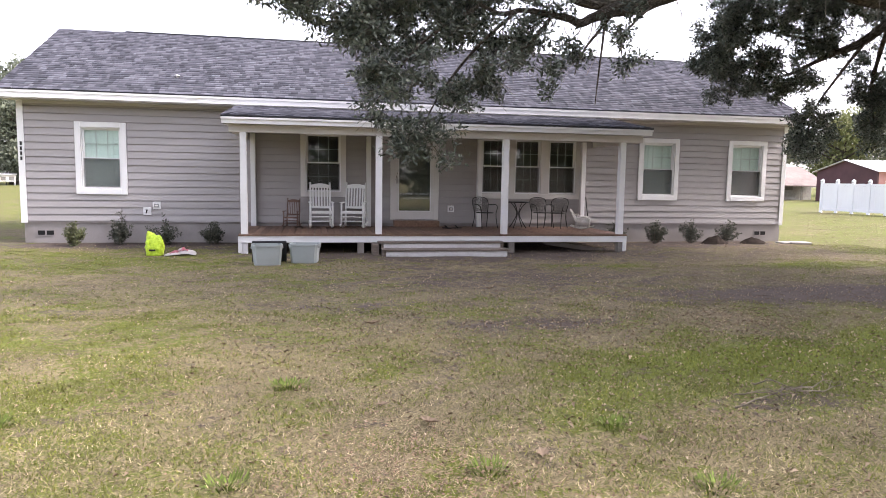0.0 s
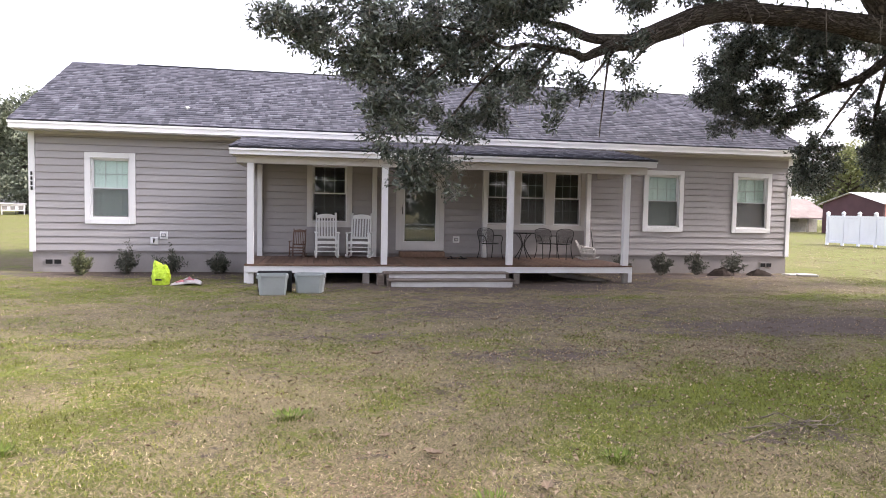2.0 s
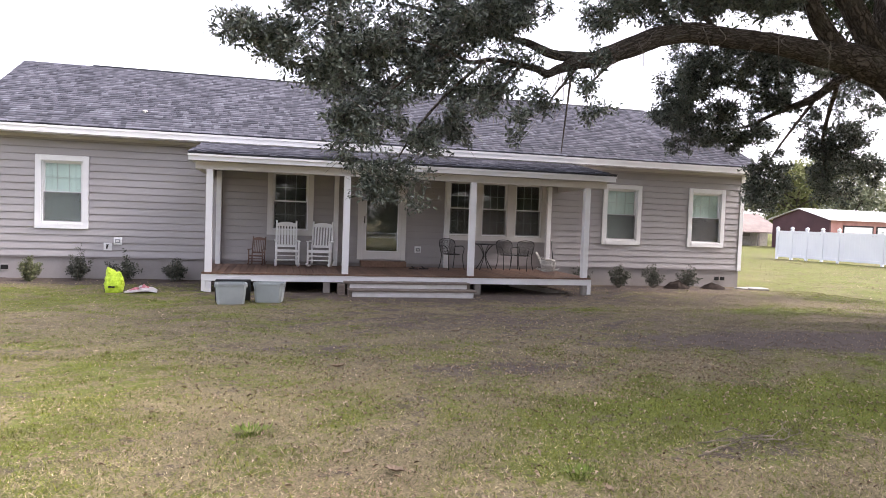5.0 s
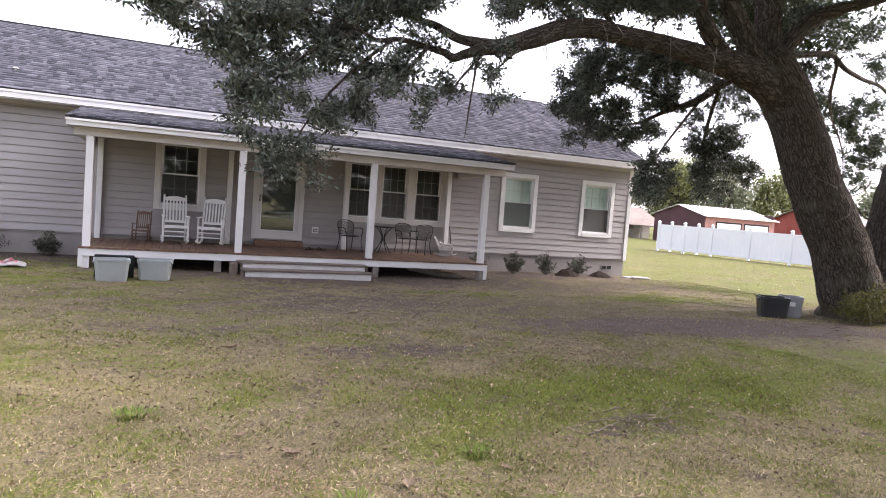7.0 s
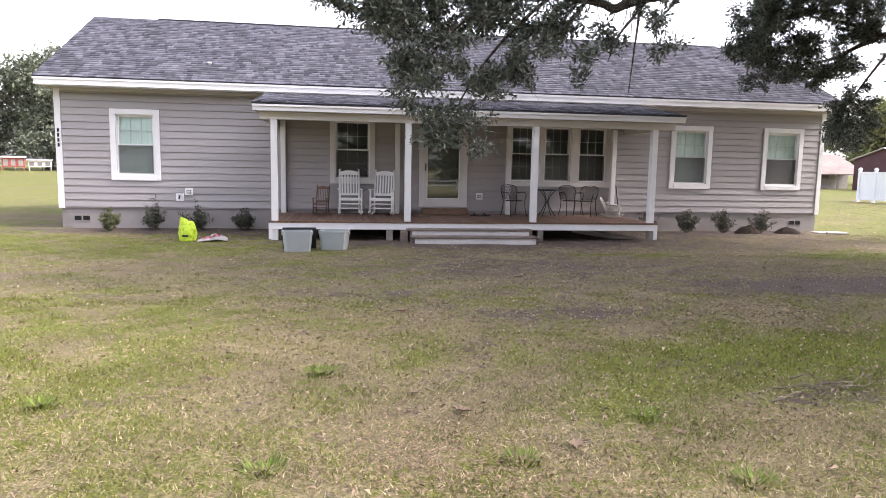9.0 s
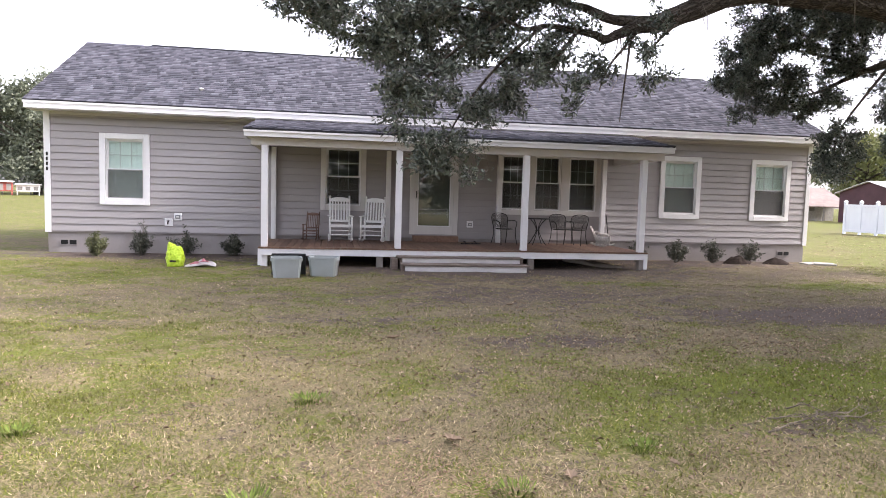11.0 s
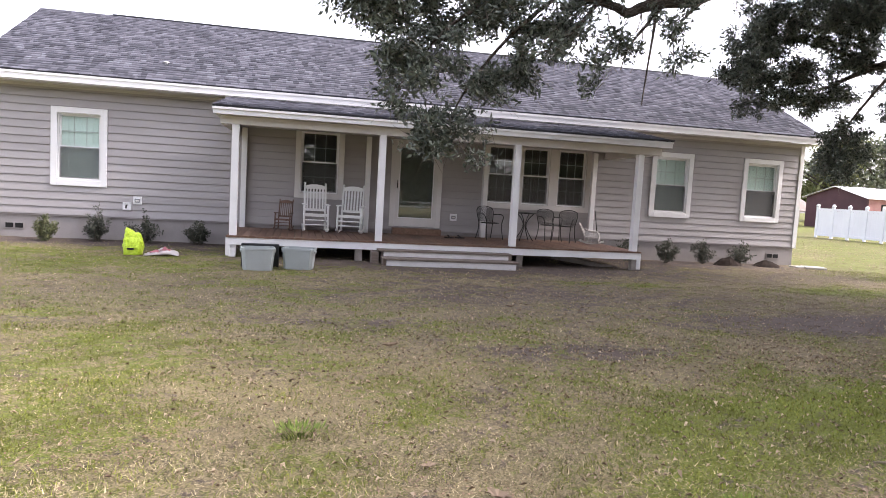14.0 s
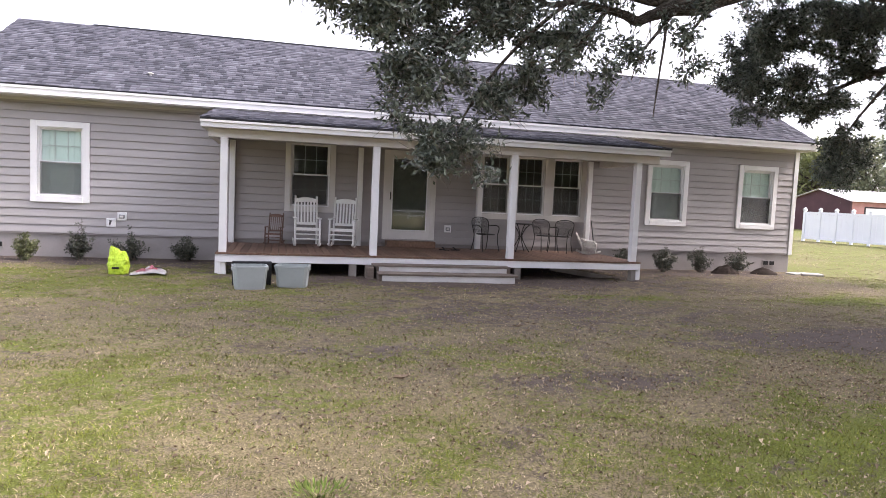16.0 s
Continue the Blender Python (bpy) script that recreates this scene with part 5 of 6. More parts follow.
def bag(name, w, d, h, material, label, at, turn, seed, band=None):
    """A slumped plastic sack with creases and a gathered top."""
    o = empty(name)
    bm = bmesh.new()
    n, m_ = 36, 22
    rows = []
    for j in range(m_ + 1):
        f = j / m_
        row = []
        for i in range(n):
            a = 2 * math.pi * i / n
            sq = 1 / max(abs(math.cos(a)), abs(math.sin(a))) ** 0.6
            sc = (0.92 + 0.12 * math.sin(f * 3.0)) * (1 - 0.18 * f**3)
            k = 1 + 0.10 * noise.noise((math.cos(a) * 2 + seed, math.sin(a) * 2, f * 4)) + (0.08 + 0.16 * f) * noise.noise((math.cos(a) * 4 + seed, math.sin(a) * 4, f * 7)) + 0.10 * f * noise.noise((math.cos(a) * 9, math.sin(a) * 9 + seed, f * 14))
            thin = 1 - 0.75 * f**2.2
            row.append(bm.verts.new((w / 2 * math.cos(a) * sq * sc * k, d / 2 * math.sin(a) * sq * sc * thin * k, h * f * (1 - 0.13 * math.cos(a) * f + 0.22 * f * noise.noise((math.cos(a) * 2.2, math.sin(a) * 2.2, seed + 1))))))
        rows.append(row)
    for a, b in zip(rows, rows[1:]):
        for i in range(n):
            fc = bm.faces.new((a[i], a[(i + 1) % n], b[(i + 1) % n], b[i]))
            fc.smooth = True
    bm.faces.new(rows[0][::-1])
    bm.faces.new(rows[-1])
    part("sack", bm, material, o)
    if band:
        for zz, hh, ww, mt in band:
            bm = bmesh.new()
            for k in range(6):
                x0 = -ww / 2 + ww * k / 6
                box(bm, (x0, -d / 2 * 1.10 - 0.004, zz), (x0 + ww / 6, -d / 2 * 1.02, zz + hh))
            part("printed_band", bm, mt, o)
    o.matrix_world = pose(*at, 0, 0, turn)
    return tagged(o, label, "sack", "garden sacks")


bag("soil_sack", 0.33, 0.26, 0.43, LIME, "crumpled lime green plastic soil sack standing on the ground", (-2.97, 15.15, gz(-2.97, 15.15)), -8, 3, ((0.10, 0.035, 0.12, BLACK),))
lying = empty("empty_sack", (-2.47, 15.12, gz(-2.47, 15.12)), 9)


def sheet(nm, x0, x1, y0, y1, up, mt):
    """A crumpled stretch of plastic sack, thickened, lying over the low heap."""
    bm = bmesh.new()
    grid = []
    for j in range(13):
        row = []
        for i in range(21):
            fx, fy = x0 + (x1 - x0) * i / 20, y0 + (y1 - y0) * j / 12
            edge = 0.018 * noise.noise((fx * 9, fy * 9, up * 40))
            heap = max(0.0, 1 - (fx / 0.34) ** 2) * max(0.0, 1 - (fy / 0.24) ** 2)
            fold = 0.055 * noise.noise((fx * 7, fy * 8, 3.1)) + 0.03 * noise.noise((fx * 17, fy * 15, 1.4))
            row.append(bm.verts.new((fx + edge, fy + edge, 0.008 + up + heap * (0.11 + fold + 0.05 * fx / 0.3))))
        grid.append(row)
    for j in range(12):
        for i in range(20):
            bm.faces.new((grid[j][i], grid[j][i + 1], grid[j + 1][i + 1], grid[j + 1][i])).smooth = True
    bmesh.ops.solidify(bm, geom=bm.faces[:], thickness=0.005)
    part(nm, bm, mt, lying)


sheet("sack", -0.30, 0.30, -0.21, 0.21, 0.0, BAGWHITE)
sheet("printed_panel", -0.20, 0.16, -0.13, 0.12, 0.010, PINK)
sheet("printed_mark", -0.06, 0.03, -0.10, 0.02, 0.018, BAGWHITE)
sheet("printed_mark", 0.12, 0.20, -0.02, 0.14, 0.018, TOTEDARK)
tagged(lying, "flattened white and pink plastic sack lying on the ground", "sack", "garden sacks")

slab = obj("stepping_slab", boxed(((-0.27, -0.2, 0), (0.27, 0.2, 0.06)), bevel=0.015), CONC)
slab.matrix_world = pose(13.55, 17.25, gz(13.55, 17.25) - 0.005, 0, 0, -20)
tagged(slab, "pale concrete slab lying on the grass by the corner", "slab")
slab = obj("stepping_slab", boxed(((-0.2, -0.15, 0), (0.2, 0.15, 0.05)), bevel=0.015), CONC)
slab.matrix_world = pose(13.2, 17.4, gz(13.2, 17.4) - 0.01, 0, 0, 10)
tagged(slab, "grey concrete slab half buried by the corner", "slab")


def shrub(x, y, r, h, seed, lean=0.35, pale=False, shoots=10):
    """A young shrub: upright stems that fork, with leaves along the shoots and gaps between them."""
    rng = np.random.default_rng(seed)
    o = empty("shrub", (x, y, gz(x, y)))
    cs = []
    for i in range(shoots):
        a = 2 * math.pi * (i + rng.uniform(-0.3, 0.3)) / shoots * 2.4
        d = r * rng.uniform(0.2, 1.0)
        hh = h * rng.uniform(0.62, 1.0) * (1.08 - lean * d / r)
        if i == 0:
            d, hh = 0.12 * r, h * 1.06
        bm = bmesh.new()
        pts = curve_points([(0.03 * math.cos(a), 0.03 * math.sin(a), -0.02), (0.55 * d * math.cos(a), 0.55 * d * math.sin(a), hh * 0.4), (d * math.cos(a), d * math.sin(a), hh)], 8)
        tube(bm, pts, [0.008 - 0.0008 * k for k in range(8)], 5)
        for p in pts[2:7]:
            tip = p + Vector(rng.normal(size=3) * 0.06 + np.array((0, 0, 0.05)))
            tube(bm, [p, tip], (0.003, 0.0015), 4)
            cs += [np.array(p.lerp(tip, f)) for f in (0.3, 0.6, 0.95)]
        cs += [np.array(p) + rng.normal(size=3) * 0.012 for p in pts[4:] for _ in range(2)]
        part("stem", bm, TWIG, o)
    v, f = leaves(rng, np.array(cs), 0.018, 7, 0.05, 0.5, -0.4, 0.05)
    lf = quick_mesh("foliage", v, f, SHRUBPALE if pale else SHRUB)
    lf.parent = o
    tagged(o, "young pale green shrub planted along the foundation" if pale else "young dark evergreen shrub planted along the foundation", "shrub", "foundation shrubs")


for i, (x, y, r, h, lean, pale, shoots) in enumerate((
    (-5.15, 17.2, 0.33, 0.50, 0.35, True, 12), (-4.2, 17.42, 0.27, 0.68, 0.55, False, 13), (-3.24, 17.3, 0.36, 0.62, 0.4, False, 11), (-2.17, 17.5, 0.27, 0.50, 0.25, False, 12),
    (8.15, 17.4, 0.27, 0.50, 0.4, False, 9), (9.22, 17.35, 0.35, 0.60, 0.4, False, 12), (10.32, 17.42, 0.31, 0.58, 0.35, False, 10), (11.4, 17.42, 0.34, 0.56, 0.3, False, 10),
)):
    shrub(x, y, r, h, 100 + i, lean, pale, shoots)

for i, (x, y, r, h) in enumerate(((10.9, 17.2, 0.40, 0.2), (12.1, 17.25, 0.42, 0.17))):
    bm = bmesh.new()
    rows = [[bm.verts.new((r * f * math.cos(a), 0.6 * r * f * math.sin(a), h * (1 - f * f) * (1 + 0.4 * noise.noise((math.cos(a) * f * 3, math.sin(a) * f * 3, i))) - 0.02 * f)) for a in [2 * math.pi * k / 18 for k in range(18)]] for f in (1.0, 0.8, 0.6, 0.4, 0.2, 0.05)]
    for a, b in zip(rows, rows[1:]):
        for k in range(18):
            bm.faces.new((a[k], a[(k + 1) % 18], b[(k + 1) % 18], b[k]))
    bm.faces.new(rows[-1])
    o = obj("soil_mound", bm, MOUND)
    o.location = (x, y, gz(x, y) + 0.005)
    tagged(o, "small mound of dark loose soil between the shrubs", "soil", "soil mounds")


# ---- the live oak ----
oak = empty("live_oak", (0, 0, 0))


def limb(pts, n=26, sides=12, rough=0.12, name="limb", label=""):
    """A limb through places (x, y, z, radius)."""
    line = curve_points([p[:3] for p in pts], n)
    radii = np.interp(np.linspace(0, len(pts) - 1, n), range(len(pts)), [p[3] for p in pts])
    return part(name, tubed(line, list(map(float, radii)), sides, rough), BARK, oak, label)


limb([(13.25, 10.1, -0.35, 0.85), (13.05, 10.0, 0.05, 0.66), (12.9, 10.0, 0.35, 0.58), (12.4, 10.0, 1.29, 0.53), (11.7, 10.0, 2.24, 0.50), (11.07, 10.0, 3.25, 0.47), (10.69, 10.0, 3.83, 0.47), (10.2, 10.0, 4.35, 0.45), (9.85, 10.0, 4.7, 0.36)], 34, 28, 0.10, "trunk", "leaning furrowed grey-brown trunk")
limb([(13.7, 10.3, -0.35, 0.75), (14.15, 10.35, 0.39, 0.56), (14.5, 10.4, 1.48, 0.53), (15.05, 10.6, 2.73, 0.52), (15.9, 10.8, 4.2, 0.47), (17.2, 11.2, 7.2, 0.30)], 26, 24, 0.10, "second_trunk", "second furrowed trunk leaning away")
limb([(10.75, 9.98, 3.65, 0.33), (10.3, 9.95, 4.0, 0.31), (9.64, 9.9, 4.23, 0.29), (8.98, 9.85, 4.34, 0.24), (8.43, 9.8, 4.35, 0.195), (7.73, 9.7, 4.37, 0.16), (7.12, 9.65, 4.38, 0.145), (6.53, 9.6, 4.36, 0.146), (5.97, 9.55, 4.36, 0.144), (5.45, 9.5, 4.25, 0.145), (4.93, 9.4, 4.03, 0.142), (4.44, 9.3, 3.80, 0.128), (4.08, 9.2, 3.69, 0.09), (3.77, 9.2, 3.57, 0.062), (3.59, 9.2, 3.49, 0.056), (3.43, 9.2, 3.54, 0.05), (3.09, 9.15, 3.57, 0.037), (2.77, 9.1, 3.58, 0.032), (2.52, 9.1, 3.52, 0.028), (2.28, 9.0, 3.56, 0.022), (2.0, 9.0, 3.66, 0.014), (1.2, 9.0, 3.75, 0.008)], 84, 16)
limb([(4.3, 9.25, 3.76, 0.09), (3.77, 9.3, 3.77, 0.068), (3.58, 9.4, 3.85, 0.06), (3.41, 9.5, 3.95, 0.053), (3.19, 9.6, 4.01, 0.045), (2.9, 9.7, 4.1, 0.038), (2.44, 9.8, 4.26, 0.03), (1.6, 9.8, 4.4, 0.015)], 30, 10)
limb([(9.95, 10.0, 4.3, 0.30), (9.97, 10.02, 4.7, 0.265), (10.01, 10.05, 5.07, 0.25), (10.03, 10.1, 5.68, 0.24), (10.1, 10.2, 6.33, 0.22), (9.6, 10.6, 7.6, 0.17), (9.0, 11.5, 9.5, 0.10)])
limb([(9.85, 9.95, 4.3, 0.23), (9.55, 9.9, 4.58, 0.20), (9.24, 9.85, 4.89, 0.18), (8.8, 9.8, 5.38, 0.16), (8.26, 9.7, 5.89, 0.135), (6.5, 8.8, 7.8, 0.09), (4.5, 8.0, 9.0, 0.06)])
limb([(9.1, 9.85, 4.28, 0.18), (8.62, 9.8, 4.59, 0.145), (8.24, 9.7, 4.88, 0.13), (7.99, 9.6, 5.17, 0.118), (7.76, 9.5, 5.55, 0.097), (7.0, 9.2, 6.4, 0.06)])
limb([(9.9, 9.98, 4.2, 0.22), (10.19, 9.9, 4.72, 0.165), (10.44, 9.85, 5.02, 0.15), (10.78, 9.8, 5.38, 0.14), (11.53, 9.7, 5.73, 0.105), (12.38, 9.6, 6.05, 0.093), (14.2, 9.4, 7.0, 0.06), (16.0, 9.0, 8.2, 0.04)])
limb([(10.5, 10.2, 4.2, 0.14), (10.85, 11.0, 4.74, 0.105), (10.94, 12.0, 4.57, 0.095), (10.94, 12.6, 4.33, 0.086), (10.71, 13.0, 4.18, 0.072), (10.54, 13.2, 4.34, 0.054), (10.18, 13.4, 4.49, 0.036), (9.2, 13.4, 4.6, 0.015)], 30, 8)
limb([(10.72, 13.0, 4.18, 0.057), (10.36, 13.3, 3.97, 0.045), (10.03, 13.5, 3.78, 0.032), (9.2, 13.4, 3.6, 0.015)], 16, 8)
limb([(10.96, 12.1, 4.56, 0.05), (11.24, 12.4, 4.46, 0.049), (11.57, 12.9, 4.08, 0.045), (11.92, 13.4, 3.49, 0.034), (12.1, 13.4, 2.7, 0.014)], 18, 8)
limb([(10.94, 12.5, 4.37, 0.045), (10.75, 13.0, 3.7, 0.03), (10.55, 13.4, 3.0, 0.02), (10.45, 13.4, 2.4, 0.01)], 16, 6)
limb([(10.2, 10.4, 4.75, 0.11), (11.8, 11.0, 5.12, 0.068), (14.07, 12.0, 5.7, 0.064), (15.25, 12.5, 5.62, 0.06), (16.59, 13.0, 5.63, 0.056), (18.02, 13.4, 5.61, 0.045), (19.4, 13.8, 5.0, 0.02)], 26, 8)
limb([(14.6, 12.2, 5.68, 0.045), (16.0, 13.4, 4.9, 0.035), (17.4, 14.0, 4.0, 0.022), (17.6, 14.0, 3.1, 0.01)], 16, 6)
limb([(4.0, 9.15, 3.62, 0.035), (3.84, 9.1, 3.42, 0.02), (3.65, 9.05, 3.2, 0.016), (3.52, 9.0, 3.02, 0.011), (3.46, 9.0, 2.8, 0.006)], 14, 6)
limb([(3.88, 9.1, 3.48, 0.022), (3.83, 9.0, 3.29, 0.016), (3.79, 9.0, 2.88, 0.012), (3.75, 9.0, 2.43, 0.005)], 14, 6)
limb([(3.2, 9.15, 3.56, 0.03), (2.9, 9.0, 3.2, 0.018), (2.6, 9.0, 2.95, 0.012), (2.2, 9.0, 2.7, 0.006)], 14, 6)
limb([(2.7, 9.1, 3.56, 0.028), (2.2, 9.0, 3.1, 0.02), (1.8, 9.0, 2.6, 0.014), (1.55, 9.0, 2.1, 0.009), (1.75, 9.0, 1.72, 0.004)], 18, 6)
limb([(2.2, 9.0, 3.58, 0.024), (1.5, 9.0, 3.1, 0.016), (1.1, 9.0, 2.6, 0.011), (0.8, 9.0, 2.15, 0.005)], 16, 6)
limb([(6.4, 9.6, 4.42, 0.05), (6.2, 9.9, 4.9, 0.04), (5.6, 10.1, 5.2, 0.03), (4.7, 10.2, 5.3, 0.015)], 14, 8)
limb([(5.0, 9.4, 4.05, 0.035), (4.5, 9.2, 3.7, 0.02), (4.1, 9.0, 3.3, 0.012), (4.1, 9.0, 3.0, 0.006)], 12, 6)
# bare hanging shoots
rng = random.Random(11)
for i in range(24):
    t0 = rng.uniform(0, 1)
    x = 2.0 + 7.0 * t0
    z0 = 4.35 if x > 5.3 else 3.6 + max(0.0, x - 4.2) * 0.6
    ln = rng.uniform(0.2, 0.75)
    p0 = Vector((x, 9.45 + rng.uniform(-0.3, 0.1), z0))
    part("hanging_shoot", tubed(curve_points([p0, p0 + Vector((rng.uniform(-0.2, 0.1), rng.uniform(-0.15, 0.1), -ln * 0.5)), p0 + Vector((rng.uniform(-0.35, 0.2), rng.uniform(-0.25, 0.1), -ln))], 7), [0.008 - 0.0009 * k for k in range(7)], 4), TWIG, oak)
for x, y, z, dx, dz in ((11.6, 9.45, 2.4, -0.9, 0.12), (11.75, 9.42, 2.25, 0.35, 0.35), (11.0, 9.4, 3.3, 0.5, -0.1), (11.9, 9.4, 1.95, -0.6, -0.15)):
    part("bare_shoot", tubed(curve_points([(x, y + 0.1, z), (x + dx * 0.5, y - 0.1, z + dz * 0.3), (x + dx, y - 0.15, z + dz)], 7), [0.014 - 0.0015 * k for k in range(7)], 5), TWIG, oak)

CROWN_NEAR = (
    (0.87, 9.0, 2.76, 0.37, 0.37, 0.3), (1.41, 9.0, 2.75, 0.41, 0.41, 0.34), (1.19, 9.0, 2.36, 0.44, 0.37, 0.28), (1.51, 9.0, 2.01, 0.4, 0.32, 0.25), (1.83, 9.0, 1.74, 0.17, 0.2, 0.18),
    (0.75, 9.0, 2.12, 0.21, 0.2, 0.13), (1.91, 9.0, 2.45, 0.25, 0.25, 0.26), (2.25, 9.0, 2.73, 0.27, 0.27, 0.23), (2.63, 9.0, 2.96, 0.27, 0.26, 0.2), (3.19, 9.0, 2.84, 0.15, 0.2, 0.33),
    (3.38, 9.0, 3.13, 0.19, 0.25, 0.21), (4.11, 9.0, 3.09, 0.26, 0.26, 0.23), (3.95, 9.0, 3.38, 0.19, 0.2, 0.22), (4.29, 9.0, 3.6, 0.21, 0.2, 0.17), (1.31, 9.0, 1.75, 0.19, 0.2, 0.12),
)
CROWN_HIGH = (
    (-0.35, 9.2, 3.7, 0.29, 0.29, 0.24), (0.06, 9.2, 3.58, 0.36, 0.34, 0.26), (0.53, 9.2, 3.61, 0.5, 0.42, 0.32), (1.26, 9.2, 3.79, 0.62, 0.49, 0.38), (2.11, 9.2, 3.91, 0.63, 0.46, 0.35),
    (2.89, 9.2, 4.13, 0.44, 0.38, 0.29), (0.74, 9.2, 3.19, 0.34, 0.32, 0.24), (1.35, 9.2, 3.26, 0.52, 0.4, 0.31), (2.13, 9.2, 3.35, 0.54, 0.37, 0.29), (2.89, 9.2, 3.29, 0.36, 0.3, 0.23),
    (3.03, 9.2, 3.64, 0.33, 0.27, 0.2), (0.41, 9.2, 3.38, 0.36, 0.26, 0.2), (2.22, 9.4, 4.57, 0.85, 0.6, 0.28), (0.83, 9.4, 4.27, 0.8, 0.6, 0.27), (3.63, 9.2, 4.46, 0.34, 0.25, 0.19),
)
CROWN_MID = (
    (5.27, 10.2, 5.27, 0.69, 0.5, 0.26), (6.51, 10.2, 5.2, 0.54, 0.4, 0.23), (7.5, 10.2, 5.25, 0.56, 0.4, 0.28), (8.42, 10.2, 5.44, 0.57, 0.4, 0.24), (10.26, 10.4, 6.11, 1.2, 0.6, 0.3),
    (7.02, 10.2, 5.68, 1.09, 0.5, 0.27), (11.26, 10.2, 5.66, 0.51, 0.4, 0.31), (4.81, 10.2, 4.68, 0.22, 0.25, 0.26),
)
CROWN_FAR = (
    (8.39, 13.4, 4.5, 0.63, 0.63, 0.58), (9.3, 13.4, 4.9, 0.76, 0.76, 0.64), (8.07, 13.4, 3.98, 0.63, 0.44, 0.34), (9.01, 13.4, 3.82, 0.81, 0.67, 0.52), (9.78, 13.4, 3.52, 0.7, 0.45, 0.35),
    (8.39, 13.4, 3.32, 0.49, 0.28, 0.22), (10.65, 13.4, 5.31, 0.66, 0.56, 0.43), (10.25, 13.4, 4.38, 0.38, 0.38, 0.35), (10.47, 13.4, 2.43, 0.51, 0.51, 0.49), (10.58, 13.4, 3.01, 0.51, 0.4, 0.31),
    (12.15, 13.4, 2.66, 0.51, 0.51, 0.59), (12.6, 13.4, 3.36, 0.56, 0.56, 0.45), (11.81, 13.4, 3.43, 0.39, 0.38, 0.29), (13.14, 13.4, 3.06, 0.35, 0.35, 0.4), (8.35, 13.4, 5.16, 0.43, 0.39, 0.3),
)
CROWN_BACK = (
    (10.56, 13.4, 4.56, 0.71, 0.5, 0.54), (11.87, 13.4, 4.03, 0.73, 0.5, 0.45), (12.41, 13.4, 4.91, 0.49, 0.5, 0.49), (11.08, 13.4, 5.31, 0.59, 0.5, 0.3), (10.39, 13.4, 3.72, 0.4, 0.5, 0.25), (12.9, 13.6, 3.9, 0.5, 0.5, 0.4), (13.6, 13.8, 4.6, 0.6, 0.5, 0.4), (11.86, 13.4, 5.33, 0.65, 0.65, 0.42),
)
CROWN_BOUGH = (
    (2.37, 9.7, 4.16, 0.45, 0.36, 0.29), (3.01, 9.7, 4.21, 0.38, 0.31, 0.29), (2.08, 9.7, 3.67, 0.34, 0.27, 0.21), (4.71, 9.7, 4.63, 0.41, 0.32, 0.19), (5.46, 9.7, 4.69, 0.5, 0.4, 0.2), (6.28, 9.7, 4.85, 0.42, 0.34, 0.18), (7.45, 9.7, 5.04, 0.52, 0.42, 0.16), (3.32, 9.7, 4.52, 0.35, 0.28, 0.15),
)
CROWN_UNDER = (
    (8.73, 13.2, 4.83, 0.59, 0.48, 0.43), (9.57, 13.2, 4.98, 0.72, 0.58, 0.48), (10.9, 13.2, 5.07, 0.68, 0.54, 0.44), (11.81, 13.2, 4.47, 0.45, 0.36, 0.45), (10.51, 13.2, 4.35, 0.35, 0.28, 0.27), (12.44, 13.2, 3.7, 0.46, 0.37, 0.38),
)
CROWN_RIGHT = (
    (16.0, 14.0, 3.9, 0.45, 0.45, 0.68), (16.22, 14.0, 5.29, 0.6, 0.6, 0.6), (17.52, 14.0, 4.76, 0.7, 0.7, 0.62), (18.55, 14.0, 4.17, 0.64, 0.64, 0.64), (17.55, 14.0, 3.12, 0.7, 0.7, 0.56),
    (18.37, 14.0, 5.26, 0.63, 0.62, 0.47), (16.19, 14.0, 6.19, 0.6, 0.59, 0.45), (17.59, 14.0, 7.17, 0.92, 0.8, 0.61), (18.65, 14.0, 6.41, 0.79, 0.62, 0.47), (16.41, 14.0, 3.33, 0.4, 0.4, 0.46),
)
# Unseen foliage overhead, placed along the sun's path to shade wall and lawn.
CROWN_SHADE = (
    (4.5, 9.3, 6.2, 1.8, 1.2, 0.5), (9.6, 8.5, 8.2, 3.8, 3.8, 1.4), (7.5, 11.5, 9.0, 3.5, 2.5, 1.2), (12.5, 8.5, 8.4, 4.0, 4.0, 1.5), (10.0, 13.0, 7.5, 3.2, 1.8, 1.0), (15.0, 14.2, 7.4, 2.3, 1.4, 1.4), (12.5, 13.5, 8.0, 2.0, 1.5, 1.2), (15.5, 1.5, 7.4, 4.0, 3.0, 1.3), (13.2, -1.6, 7.1, 2.0, 1.5, 0.7), (9.5, 3.6, 7.0, 3.0, 1.5, 0.8), (16.5, 6.0, 7.6, 3.0, 2.5, 1.2),
    (12.0, 5.0, 8.0, 3.0, 2.0, 1.0), (15.5, 9.6, 8.0, 3.2, 2.4, 1.1),
)
nprng = np.random.default_rng(21)
